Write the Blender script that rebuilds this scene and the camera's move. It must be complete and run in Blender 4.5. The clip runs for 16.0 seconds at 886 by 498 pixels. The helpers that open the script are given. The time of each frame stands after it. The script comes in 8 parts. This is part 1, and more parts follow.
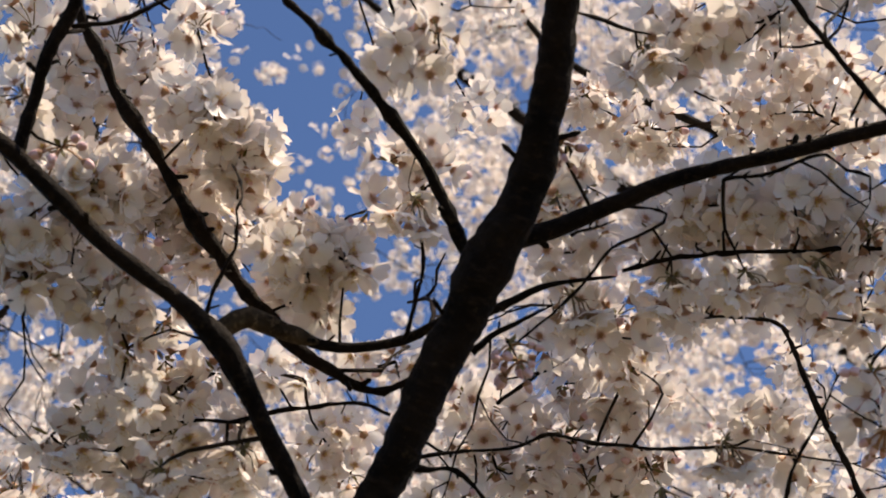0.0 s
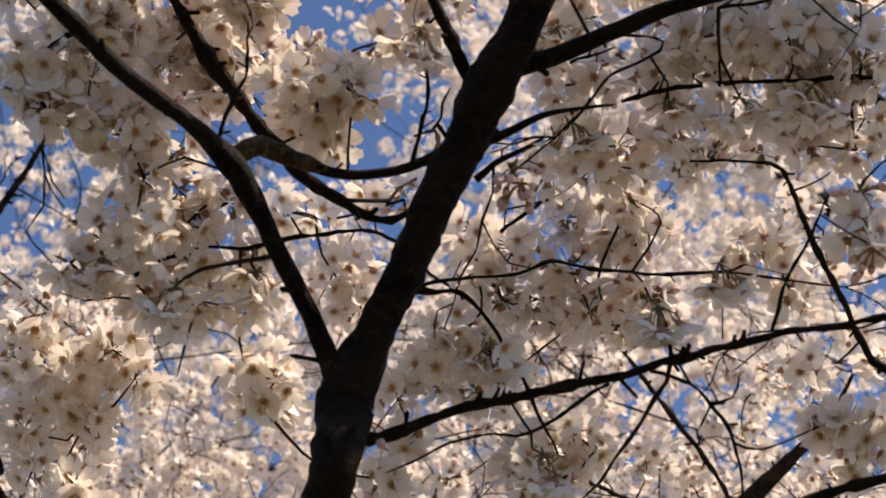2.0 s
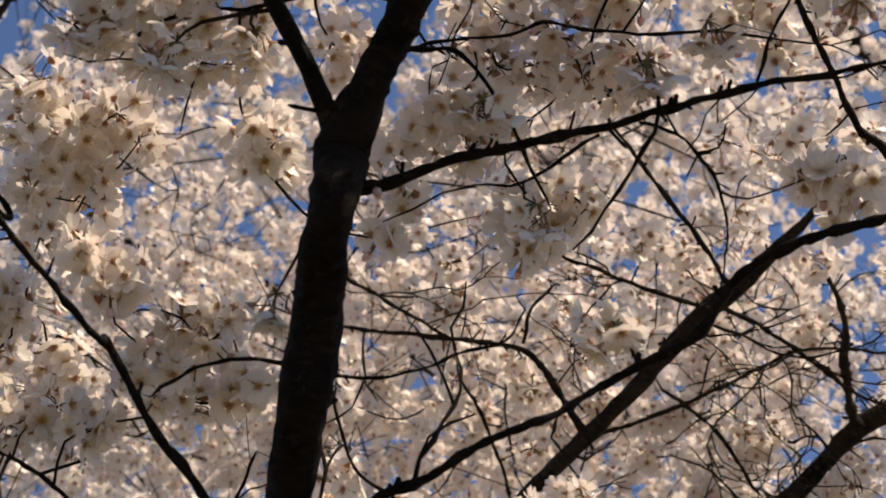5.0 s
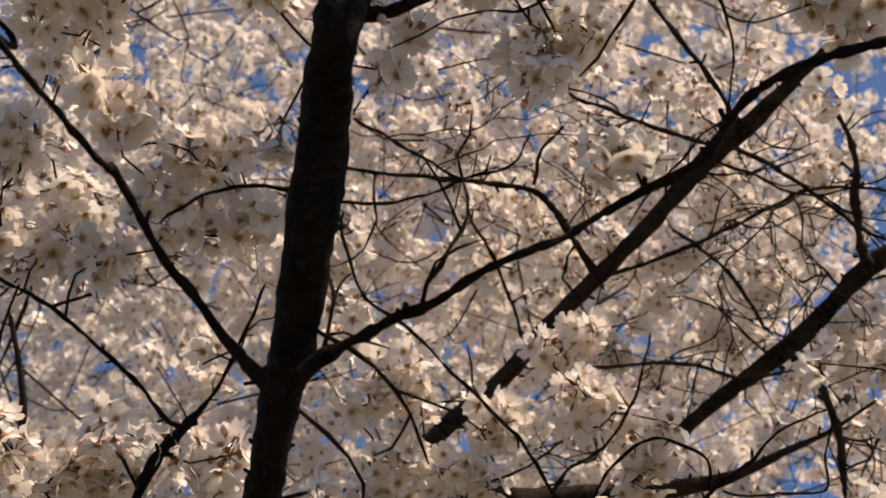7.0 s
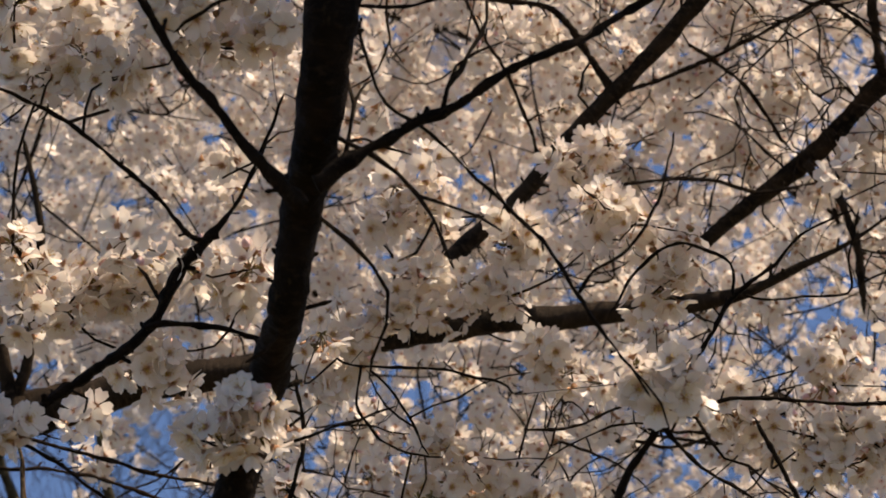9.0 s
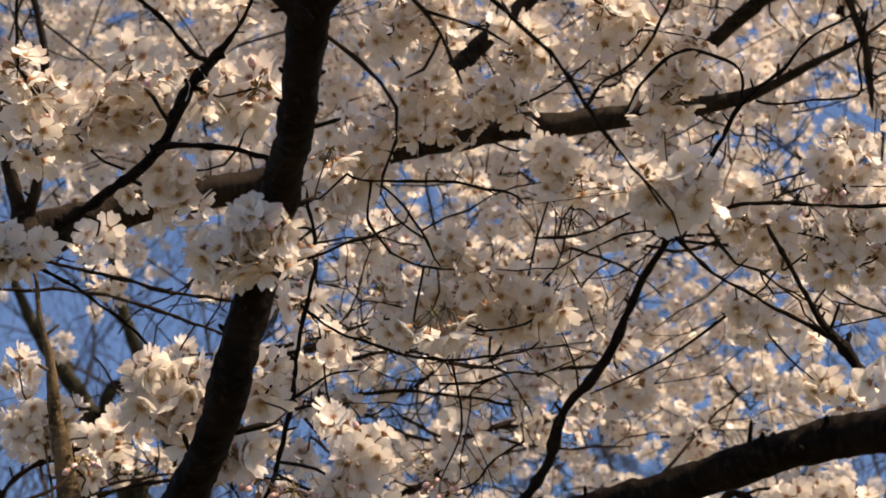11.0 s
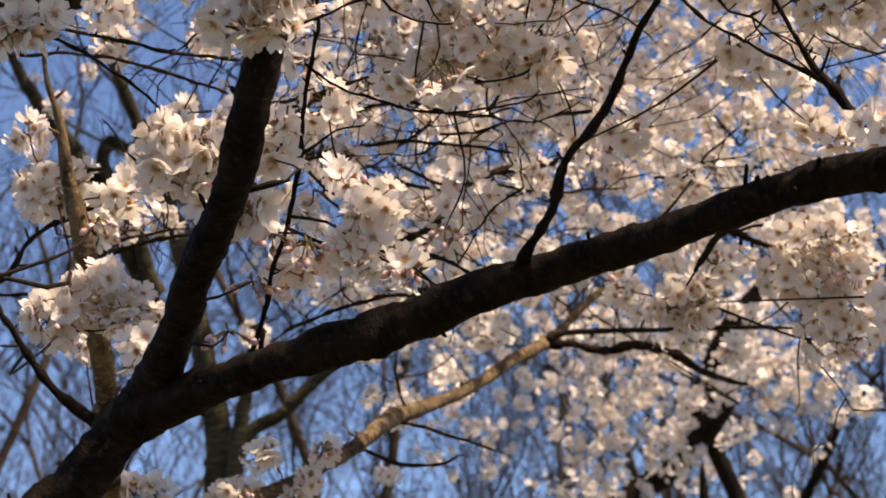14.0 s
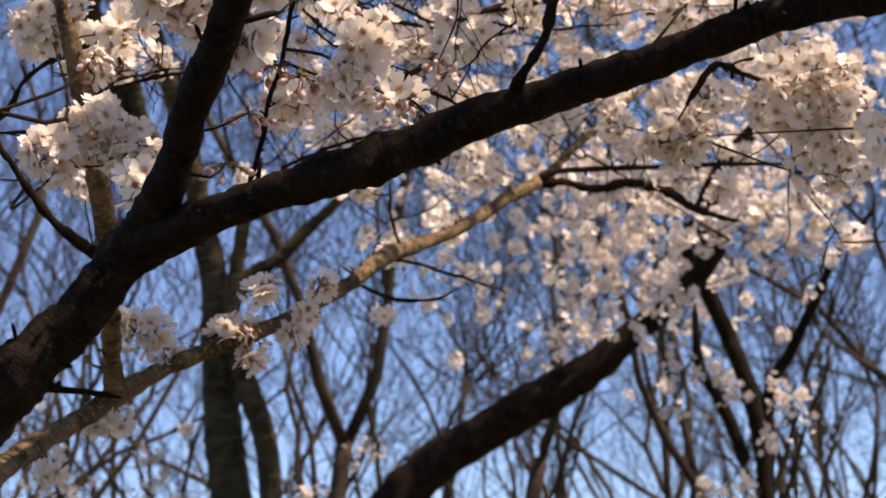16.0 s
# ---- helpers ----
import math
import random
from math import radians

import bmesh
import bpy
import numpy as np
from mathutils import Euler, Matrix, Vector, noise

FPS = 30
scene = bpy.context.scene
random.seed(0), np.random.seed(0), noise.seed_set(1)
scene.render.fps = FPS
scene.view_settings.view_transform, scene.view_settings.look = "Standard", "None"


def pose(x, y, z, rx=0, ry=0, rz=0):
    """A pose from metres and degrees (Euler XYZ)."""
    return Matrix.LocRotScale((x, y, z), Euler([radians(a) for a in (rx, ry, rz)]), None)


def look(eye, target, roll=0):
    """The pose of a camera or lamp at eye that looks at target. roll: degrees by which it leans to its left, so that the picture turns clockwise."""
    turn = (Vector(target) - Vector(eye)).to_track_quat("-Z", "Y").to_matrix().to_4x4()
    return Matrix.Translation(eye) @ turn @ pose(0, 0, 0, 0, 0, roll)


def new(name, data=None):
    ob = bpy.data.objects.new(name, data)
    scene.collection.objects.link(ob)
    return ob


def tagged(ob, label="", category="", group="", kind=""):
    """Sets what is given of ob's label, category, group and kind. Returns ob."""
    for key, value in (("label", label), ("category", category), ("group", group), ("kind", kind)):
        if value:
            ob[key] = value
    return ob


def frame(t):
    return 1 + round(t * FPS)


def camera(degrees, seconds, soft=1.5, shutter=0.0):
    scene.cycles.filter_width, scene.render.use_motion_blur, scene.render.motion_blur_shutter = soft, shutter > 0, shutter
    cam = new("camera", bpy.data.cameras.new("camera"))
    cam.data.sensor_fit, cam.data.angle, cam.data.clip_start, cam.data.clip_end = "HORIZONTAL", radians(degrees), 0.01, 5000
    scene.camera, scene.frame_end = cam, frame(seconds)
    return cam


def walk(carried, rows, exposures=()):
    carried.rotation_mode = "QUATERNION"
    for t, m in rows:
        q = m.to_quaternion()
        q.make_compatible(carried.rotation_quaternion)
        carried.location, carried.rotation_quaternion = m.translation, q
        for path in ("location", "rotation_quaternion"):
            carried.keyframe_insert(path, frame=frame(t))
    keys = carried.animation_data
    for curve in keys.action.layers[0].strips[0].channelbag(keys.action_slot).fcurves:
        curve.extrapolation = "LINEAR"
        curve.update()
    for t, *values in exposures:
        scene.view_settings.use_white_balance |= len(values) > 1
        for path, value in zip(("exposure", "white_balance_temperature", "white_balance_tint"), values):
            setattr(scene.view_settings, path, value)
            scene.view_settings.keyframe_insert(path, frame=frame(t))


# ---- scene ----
cam = camera(24.0, 16.0, soft=1.7)
cam.data.dof.use_dof = True
cam.data.dof.focus_distance = 2.1
cam.data.dof.aperture_fstop = 14.8
# seconds, place in metres, yaw, pitch and roll in degrees
ROWS = [
    (0, 0, 0, 1.6, -0.0001, 44.5, 2.6797),
    (0.5, -0.0014, 0.0079, 1.5908, -0.075, 43.7253, 2.4451),
    (1, -0.0006, 0.0158, 1.5773, -0.1438, 43.0444, 2.4905),
    (1.5, 0.0059, 0.0047, 1.5474, 0.1415, 42.3108, 2.5978),
    (2, 0.0126, -0.0045, 1.5203, 0.4524, 41.6216, 2.7555),
    (2.5, 0.0179, -0.0014, 1.5117, 0.7149, 40.8585, 2.8447),
    (3, 0.0202, 0.0179, 1.5121, 0.5863, 40.0745, 2.7562),
    (3.5, 0.0227, 0.0252, 1.5025, 0.4605, 39.3421, 2.5776),
    (4, 0.0248, 0.0122, 1.4819, 0.4798, 38.6255, 2.5807),
    (6.5, 0.0253, -0.0048, 1.4104, 0.4408, 34.2084, 2.1988),
    (7, 0.0339, 0.0125, 1.4161, 0.7575, 33.1991, 2.1368),
    (7.5, 0.0411, 0.0307, 1.4224, 1.2772, 32.1467, 2.0128),
    (8, 0.0335, 0.0328, 1.4113, 1.2827, 31.1282, 1.8382),
    (8.5, 0.0261, 0.0328, 1.3993, 0.9313, 29.7855, 1.3988),
    (9, 0.0244, 0.0366, 1.3994, 0.9126, 28.7558, 1.0671),
    (9.5, 0.0248, 0.0372, 1.3996, 0.8872, 28.272, 0.8581),
    (10, 0.0244, 0.0363, 1.396, 0.9097, 26.7062, 0.5397),
    (12.5, 0.0121, 0.0032, 1.4322, 1.0205, 19.3169, -1.842),
    (13, 0.0094, -0.0162, 1.4207, 0.8849, 18.2277, -2.0916),
    (13.5, 0.0066, -0.0283, 1.4056, 0.8708, 17.2481, -2.2252),
    (14, 0.0058, -0.0314, 1.397, 0.8428, 16.2562, -2.2799),
    (14.5, 0.0062, -0.0329, 1.391, 0.9329, 15.2484, -2.3651),
    (15, 0.0086, -0.0333, 1.3827, 0.9352, 14.199, -2.4168),
    (15.5, 0.0046, -0.0452, 1.3776, 0.8544, 13.0401, -2.6042),
    (16, 0.0041, -0.0546, 1.3708, 0.8398, 12.1253, -2.7479),
]
walk(cam, [(t, pose(x, y, z, 90 + pitch, 0, yaw) @ pose(0, 0, 0, 0, 0, roll)) for t, x, y, z, yaw, pitch, roll in ROWS], [(0, 0.65, 7500, 15), (1.5, 0.66, 7750, 16), (4, 0.49, 7900, 16), (7, 0.38, 8150, 16), (9.5, 0.45, 8450, 16), (12.5, 0.75, 8800, 17), (14, 0.82, 8500, 19), (16, 0.82, 8350, 22)])

# ---- light: a clear spring day, the sun high on the side ----
SUN_DIR = Vector((0.50, -0.18, 0.85)).normalized()
world = bpy.data.worlds.new("sky")
scene.world = world
world.use_nodes = True
wn, wl = world.node_tree.nodes, world.node_tree.links
sky = wn.new("ShaderNodeTexSky")
sky.sky_type = "NISHITA"
sky.sun_disc = False
sky.sun_elevation = math.asin(SUN_DIR.z)
sky.sun_rotation = math.atan2(SUN_DIR.x, SUN_DIR.y)
sky.altitude, sky.air_density, sky.dust_density, sky.ozone_density = 3000, 1.0, 0.0, 10.0
wl.new(sky.outputs[0], wn["Background"].inputs[0])
wn["Background"].inputs[1].default_value = 0.128
sun = new("sun", bpy.data.lights.new("sun", "SUN"))
sun.data.energy, sun.data.angle, sun.data.color = 5.0, radians(0.53), (1.0, 0.94, 0.845)
sun.matrix_world = look(SUN_DIR * 60, (0, 0, 0))


# ---- materials ----
def material(name):
    m = bpy.data.materials.new(name)
    m.use_nodes = True
    m.node_tree.nodes.clear()
    nodes, links = m.node_tree.nodes, m.node_tree.links

    def node(kind, **inputs):
        n = nodes.new(kind)
        for key, value in inputs.items():
            n.inputs[key.replace("_", " ")].default_value = value
        return n

    return m, node, links


def ramp(node, links, source, stops):
    r = node("ShaderNodeValToRGB")
    e = r.color_ramp.elements
    while len(e) < len(stops):
        e.new(0.5)
    for el, (at, col) in zip(e, stops):
        el.position, el.color = at, (*col, 1)
    links.new(source, r.inputs[0])
    return r


def bark_material(name, dark, light, patch, scale=1.0):
    """Bark with fine grain, cross bands of lenticels and lichen patches."""
    m, node, links = material(name)
    out, bsdf = node("ShaderNodeOutputMaterial"), node("ShaderNodeBsdfPrincipled", Roughness=0.6, Specular_IOR_Level=0.04)
    uv = node("ShaderNodeUVMap")
    geo = node("ShaderNodeTexCoord")
    stretch = node("ShaderNodeMapping")
    stretch.inputs["Scale"].default_value = (3, 1, 1)
    links.new(uv.outputs[0], stretch.inputs[0])
    bands = node("ShaderNodeTexNoise", Scale=150.0 * scale, Detail=3.0, Roughness=0.6)
    squash = node("ShaderNodeMapping")
    squash.inputs["Scale"].default_value = (0.5, 1.0, 1)
    links.new(uv.outputs[0], squash.inputs[0])
    links.new(squash.outputs[0], bands.inputs[0])
    grain = node("ShaderNodeTexNoise", Scale=420.0 * scale, Detail=4.0, Roughness=0.65)
    links.new(geo.outputs["Object"], grain.inputs[0])
    blotch = node("ShaderNodeTexNoise", Scale=26.0 * scale, Detail=5.0, Roughness=0.6)
    links.new(geo.outputs["Object"], blotch.inputs[0])
    tone = ramp(node, links, blotch.outputs[0], [(0.35, dark), (0.62, light)])
    band_tone = ramp(node, links, bands.outputs[0], [(0.52, (0, 0, 0)), (0.72, (1, 1, 1))])
    mix = node("ShaderNodeMix")
    mix.data_type = "RGBA"
    links.new(band_tone.outputs[0], mix.inputs[0])
    links.new(tone.outputs[0], mix.inputs[6])
    mix.inputs[7].default_value = (*[min(1, c * 1.7) for c in light], 1)
    lichen = node("ShaderNodeTexNoise", Scale=60.0 * scale, Detail=6.0, Roughness=0.7)
    links.new(geo.outputs["Object"], lichen.inputs[0])
    where = ramp(node, links, lichen.outputs[0], [(0.60, (0, 0, 0)), (0.70, (0.8, 0.8, 0.8))])
    mix2 = node("ShaderNodeMix")
    mix2.data_type = "RGBA"
    links.new(where.outputs[0], mix2.inputs[0])
    links.new(mix.outputs[2], mix2.inputs[6])
    mix2.inputs[7].default_value = (*patch, 1)
    links.new(mix2.outputs[2], bsdf.inputs["Base Color"])
    add = node("ShaderNodeMath")
    add.operation = "ADD"
    links.new(bands.outputs[0], add.inputs[0])
    links.new(grain.outputs[0], add.inputs[1])
    bump = node("ShaderNodeBump", Strength=0.85, Distance=0.003 / scale)
    links.new(add.outputs[0], bump.inputs["Height"])
    links.new(bump.outputs[0], bsdf.inputs["Normal"])
    links.new(bsdf.outputs[0], out.inputs[0])
    return m


def petal_material(name, white, heart, glow):
    """Thin petals: light passes through them; flushed towards the heart."""
    m, node, links = material(name)
    out = node("ShaderNodeOutputMaterial")
    uv = node("ShaderNodeUVMap")
    split = node("ShaderNodeSeparateXYZ")
    links.new(uv.outputs[0], split.inputs[0])
    tone = ramp(node, links, split.outputs[0], [(0.10, heart), (0.24, [(a + 2 * b) / 3 for a, b in zip(heart, white)]), (0.42, white), (0.95, [white[0], white[1] * 0.95, white[2] * 0.96])])
    isl = node("ShaderNodeNewGeometry")
    info = node("ShaderNodeObjectInfo")
    jitter = node("ShaderNodeMath")
    jitter.operation = "ADD"
    links.new(isl.outputs["Random Per Island"], jitter.inputs[0])
    links.new(info.outputs["Random"], jitter.inputs[1])
    frac = node("ShaderNodeMath")
    frac.operation = "FRACT"
    links.new(jitter.outputs[0], frac.inputs[0])
    tint = ramp(node, links, frac.outputs[0], [(0.0, (0.94, 0.92, 0.89)), (0.5, (1, 1, 1)), (0.85, (1, 0.97, 0.955)), (1.0, (0.985, 0.915, 0.905))])
    mul = node("ShaderNodeMix")
    mul.data_type, mul.blend_type = "RGBA", "MULTIPLY"
    mul.inputs[0].default_value = 1.0
    links.new(tone.outputs[0], mul.inputs[6])
    links.new(tint.outputs[0], mul.inputs[7])
    veins = node("ShaderNodeTexNoise", Scale=14.0, Detail=2.0)
    links.new(uv.outputs[0], veins.inputs[0])
    bump = node("ShaderNodeBump", Strength=0.25, Distance=0.001)
    links.new(veins.outputs[0], bump.inputs["Height"])
    dif, tra = node("ShaderNodeBsdfDiffuse"), node("ShaderNodeBsdfTranslucent")
    both = node("ShaderNodeMixShader", Fac=glow)
    for sh in (dif, tra):
        links.new(mul.outputs[2], sh.inputs[0])
        links.new(bump.outputs[0], sh.inputs["Normal"])
    links.new(dif.outputs[0], both.inputs[1])
    links.new(tra.outputs[0], both.inputs[2])
    thin = node("ShaderNodeMixShader", Fac=0.1)
    links.new(both.outputs[0], thin.inputs[1])
    links.new(node("ShaderNodeBsdfTransparent").outputs[0], thin.inputs[2])
    gloss = node("ShaderNodeBsdfGlossy", Roughness=0.36)
    links.new(bump.outputs[0], gloss.inputs["Normal"])
    sheen = node("ShaderNodeMixShader", Fac=0.03)
    links.new(thin.outputs[0], sheen.inputs[1])
    links.new(gloss.outputs[0], sheen.inputs[2])
    links.new(sheen.outputs[0], out.inputs[0])
    return m


def plain_material(name, a, b, scale=60.0, rough=0.6):
    m, node, links = material(name)
    out, bsdf = node("ShaderNodeOutputMaterial"), node("ShaderNodeBsdfPrincipled", Roughness=rough)
    geo = node("ShaderNodeTexCoord")
    noi = node("ShaderNodeTexNoise", Scale=scale, Detail=5.0, Roughness=0.65)
    links.new(geo.outputs["Object"], noi.inputs[0])
    tone = ramp(node, links, noi.outputs[0], [(0.35, a), (0.65, b)])
    links.new(tone.outputs[0], bsdf.inputs["Base Color"])
    bump = node("ShaderNodeBump", Strength=0.4, Distance=0.3 / scale)
    links.new(noi.outputs[0], bump.inputs["Height"])
    links.new(bump.outputs[0], bsdf.inputs["Normal"])
    links.new(bsdf.outputs[0], out.inputs[0])
    return m


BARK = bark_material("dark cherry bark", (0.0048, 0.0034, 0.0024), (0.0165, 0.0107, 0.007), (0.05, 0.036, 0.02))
TWIG_BARK = bark_material("brown cherry twig", (0.009, 0.0058, 0.004), (0.030, 0.0195, 0.013), (0.04, 0.03, 0.017))
BOUGH_BARK = bark_material("brown cherry bough", (0.010, 0.007, 0.005), (0.036, 0.025, 0.017), (0.06, 0.048, 0.03))
# Lit copy of the dark bark: the tan is painted sunlight.
SUNLIT_TAN_BARK = bark_material("cherry bark with sunlight painted as tan", (0.022, 0.015, 0.010), (0.10, 0.070, 0.045), (0.13, 0.10, 0.06))
# Pale bark, its tone raised further to paint in the sun on the boughs.
SUNLIT_PALE_BARK = bark_material("pale cherry bark with sunlight in its tone", (0.03, 0.020, 0.012), (0.18, 0.125, 0.072), (0.14, 0.12, 0.045))
GREY_BARK = bark_material("olive grey bark", (0.02, 0.017, 0.011), (0.068, 0.058, 0.034), (0.075, 0.075, 0.034), 0.35)
FAR_BARK = bark_material("brown far bark", (0.022, 0.016, 0.0115), (0.055, 0.041, 0.029), (0.065, 0.057, 0.035), 0.3)
PETAL = petal_material("white cherry petal", (0.895, 0.858, 0.788), (0.74, 0.42, 0.34), 0.4)
HEART = plain_material("red brown calyx", (0.26, 0.11, 0.06), (0.48, 0.27, 0.13), 300.0)
STAMEN = plain_material("yellow stamen", (0.55, 0.36, 0.08), (0.70, 0.52, 0.18), 300.0)
STALK = plain_material("olive flower stalk", (0.10, 0.070, 0.022), (0.20, 0.13, 0.05), 300.0)
BUD = plain_material("pink bud", (0.62, 0.33, 0.33), (0.78, 0.56, 0.54), 200.0)
LEAF = plain_material("young olive leaf", (0.10, 0.085, 0.014), (0.22, 0.16, 0.04), 200.0)
SOIL = plain_material("leaf litter and grass", (0.035, 0.045, 0.012), (0.11, 0.075, 0.035), 2.2, 0.9)
FLOWER_MATS = [PETAL, HEART, STAMEN, STALK, BUD, LEAF]


# ---- mesh building ----
class Soup:
    """Vertices, faces, material slots and UVs gathered for one mesh."""

    def __init__(self):
        self.v, self.f, self.m, self.uv = [], [], [], []

    def add(self, verts, faces, slots, uvs):
        k = len(self.v)
        self.v.extend(verts)
        self.f.extend([tuple(i + k for i in f) for f in faces])
        self.m.extend(slots)
        self.uv.extend(uvs)

    def mesh(self, name, mats, smooth=True):
        me = bpy.data.meshes.new(name)
        me.from_pydata(self.v, [], self.f)
        for mt in mats:
            me.materials.append(mt)
        me.polygons.foreach_set("material_index", self.m)
        me.polygons.foreach_set("use_smooth", [smooth] * len(self.f))
        layer = me.uv_layers.new()
        idx = np.empty(len(me.loops), dtype=np.int32)
        me.loops.foreach_get("vertex_index", idx)
        layer.data.foreach_set("uv", np.array(self.uv, dtype=np.float32)[idx].ravel())
        me.update()
        return me


def part(name, me, parent, label=""):
    """A mesh as a part of a thing or of a part; the mesh is given in the parent's own space."""
    ob = new(name, me)
    ob.parent = parent
    return tagged(ob, label)


def spline(points, step):
    """Points (place and radius) at about even steps along a smooth line through the given ones."""
    p = [Vector(q) for q in points]
    p = [p[0] * 2 - p[1], *p, p[-1] * 2 - p[-2]]
    line = []
    for i in range(1, len(p) - 2):
        n = max(1, int((p[i + 1].xyz - p[i].xyz).length / step))
        for j in range(n):
            t = j / n
            a, b, c, d = p[i - 1], p[i], p[i + 1], p[i + 2]
            line.append(0.5 * (2 * b + (c - a) * t + (2 * a - 5 * b + 4 * c - d) * t * t + (3 * b - a - 3 * c + d) * t ** 3))
    line.append(p[-2])
    return line


def tube(soup, line, sides, slot=0, rough=0.0, rng=random):
    """A closed tube along a line of (x, y, z, r), uneven by rough."""
    pts = [q.xyz for q in line]
    side = Vector((0.31, 0.87, 0.4))
    verts, uvs, run = [], [], 0.0
    for i, q in enumerate(line):
        way = (pts[min(i + 1, len(pts) - 1)] - pts[max(i - 1, 0)]).normalized()
        u = (side - way * side.dot(way)).normalized()
        side = u
        w = way.cross(u)
        if i:
            run += (pts[i] - pts[i - 1]).length
        for k in range(sides):
            a = 2 * math.pi * k / sides
            n = u * math.cos(a) + w * math.sin(a)
            r = max(q.w, 0.0004)
            if rough:
                r *= 1 + rough * noise.noise((pts[i] + n * r) * 38) + rough * 0.9 * noise.noise((pts[i] + n * r) * 120)
                r += min(0.0011, 0.08 * q.w) * abs(noise.noise((pts[i] + n * r) * 190)) * rough * 9
            verts.append(pts[i] + n * r)
            uvs.append((k / sides * 0.1, run))
    n = len(line)
    faces = [(i * sides + k, i * sides + (k + 1) % sides, (i + 1) * sides + (k + 1) % sides, (i + 1) * sides + k) for i in range(n - 1) for k in range(sides)]
    faces.append(tuple(range(sides - 1, -1, -1)))
    faces.append(tuple((n - 1) * sides + k for k in range(sides)))
    soup.add(verts, faces, [slot] * len(faces), uvs)


# ---- trees ----
def tree(name, base, label, bark, group="cherry trees"):
    ob = tagged(new(name), label, "tree", group)
    ob.location = base
    TREES[ob.name] = {"bark": bark, "line": [], "base": Vector(base), "twigs": Soup(), "heap": Heap(), "rng": random.Random(len(TREES) + 3), "wait": []}
    return ob


TREES = {}


def slender(r):
    """Thin wood is knobbly and stands proud of its line: its core is thinner."""
    return 0.68 + 0.29 * min(1, max(0, (r - 0.006) / 0.015))


def limb(thing, name, points, blooms=0, spread=0.0):
    """One limb, branch or twig of a tree, with knots and short spurs; blooms are strewn along it later."""
    info = TREES[thing.name]
    rng, base = info["rng"], info["base"]
    points = [(*p[:3], p[3] * slender(p[3]) * (0.82 if thing is pale_tree else 1.22 if thing is second_tree and p[3] < 0.008 else 1)) for p in points]
    thick = max(p[3] for p in points)
    size = sum((Vector(a[:3]) - Vector(b[:3])).length for a, b in zip(points, points[1:]))
    big = (thing is near_tree and thick > 0.018) or (thing is pale_tree and thick > 0.011)
    line = spline(points, max(0.005, size / 420) if big else max(0.010, size / 90) if thick > 0.008 else max(0.0065, size / 110))
    for i, q in enumerate(line):
        kink = min(q.w * 0.25, 0.004) if thick > 0.008 else 0.0035
        if 0 < i < len(line) - 1:
            off = noise.noise_vector(q.xyz * (11 if thick > 0.008 else 24)) * kink
            if thick <= 0.008:
                off += noise.noise_vector(q.xyz * 75) * 0.0014
            knob = 1 + (0.5 * noise.noise(q.xyz * 130) + 0.6 * max(0, noise.noise(q.xyz * 60)) if thick <= 0.008 else (0.2 if thing is pale_tree else 0.07) * noise.noise(q.xyz * 45))
            line[i] = Vector((q.x + off.x, q.y + off.y, q.z + off.z, q.w * knob))
        else:
            line[i] = q.copy()
    end, way = line[-1], (line[-1].xyz - line[-3].xyz).normalized()
    for far, k in ((1.6, 0.72), (3.0, 0.4), (4.2, 0.1)) if end.w < 0.02 else ():
        line.append(Vector((*(end.xyz + way * end.w * far), end.w * k)))
    soup = Soup()
    local = [Vector((*(q.xyz - base), q.w)) for q in line]
    tube(soup, local, 20 if big else 14 if thick > 0.015 else 9 if thick > 0.005 else 6, rough=0.15 if thick > 0.005 else 0.26)
    for _ in range(int(size / (0.06 if thick > 0.006 else 0.026))):
        i = rng.randrange(1, len(line) - 1)
        way = (local[i + 1].xyz - local[i - 1].xyz).normalized()
        out = Vector((rng.gauss(0, 1), rng.gauss(0, 1), rng.gauss(0, 1) + 0.4))
        out = (out - way * out.dot(way)).normalized() + way * 0.5
        r, tall = min(local[i].w * 0.5, 0.0026) * rng.uniform(0.6, 1), rng.uniform(0.004, 0.009) if rng.random() < 0.75 else rng.uniform(0.01, 0.022)
        root = local[i].xyz + out * local[i].w * 0.5
        tip = root + out * (local[i].w * 0.5 + tall)
        spur = [Vector((*root, r * 1.3)), Vector((*root.lerp(tip, 0.6), r)), Vector((*root.lerp(tip, 0.8), r * 1.25)), Vector((*tip, r * 0.5))]
        tube(soup, spur, 5)
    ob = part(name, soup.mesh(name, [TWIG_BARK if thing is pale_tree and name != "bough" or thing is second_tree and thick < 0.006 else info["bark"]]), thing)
    for q in line[::2]:
        info["line"].append((q.xyz.copy(), q.w, ob))
    for _ in range(blooms):
        q = line[rng.randrange(len(line))]
        off = Vector((rng.gauss(0, 1), rng.gauss(0, 1), rng.gauss(0, 1))) * spread * 0.7
        back = Vector((0, 0.82, 0.57))
        off += back * (abs(off.dot(back)) - off.dot(back) + (0.02 if thing is near_tree else 0.06))
        info["wait"].append((q.xyz + off.normalized() * (q.w + 0.02) + off, rng.uniform(0.026, 0.036)))
    return ob


PETAL_SHAPE = [(0.07, 0.0, 0.0), (0.42, 0.26, 0.05), (0.52, 0.0, 0.0), (0.42, -0.26, 0.05), (0.76, 0.39, 0.08), (0.99, 0.20, 0.09), (0.92, 0.0, 0.05), (0.99, -0.20, 0.09), (0.76, -0.39, 0.08)]
PETAL_FACES = [(0, 2, 1), (0, 3, 2), (1, 2, 6, 5), (1, 5, 4), (2, 3, 7, 6), (3, 8, 7)]


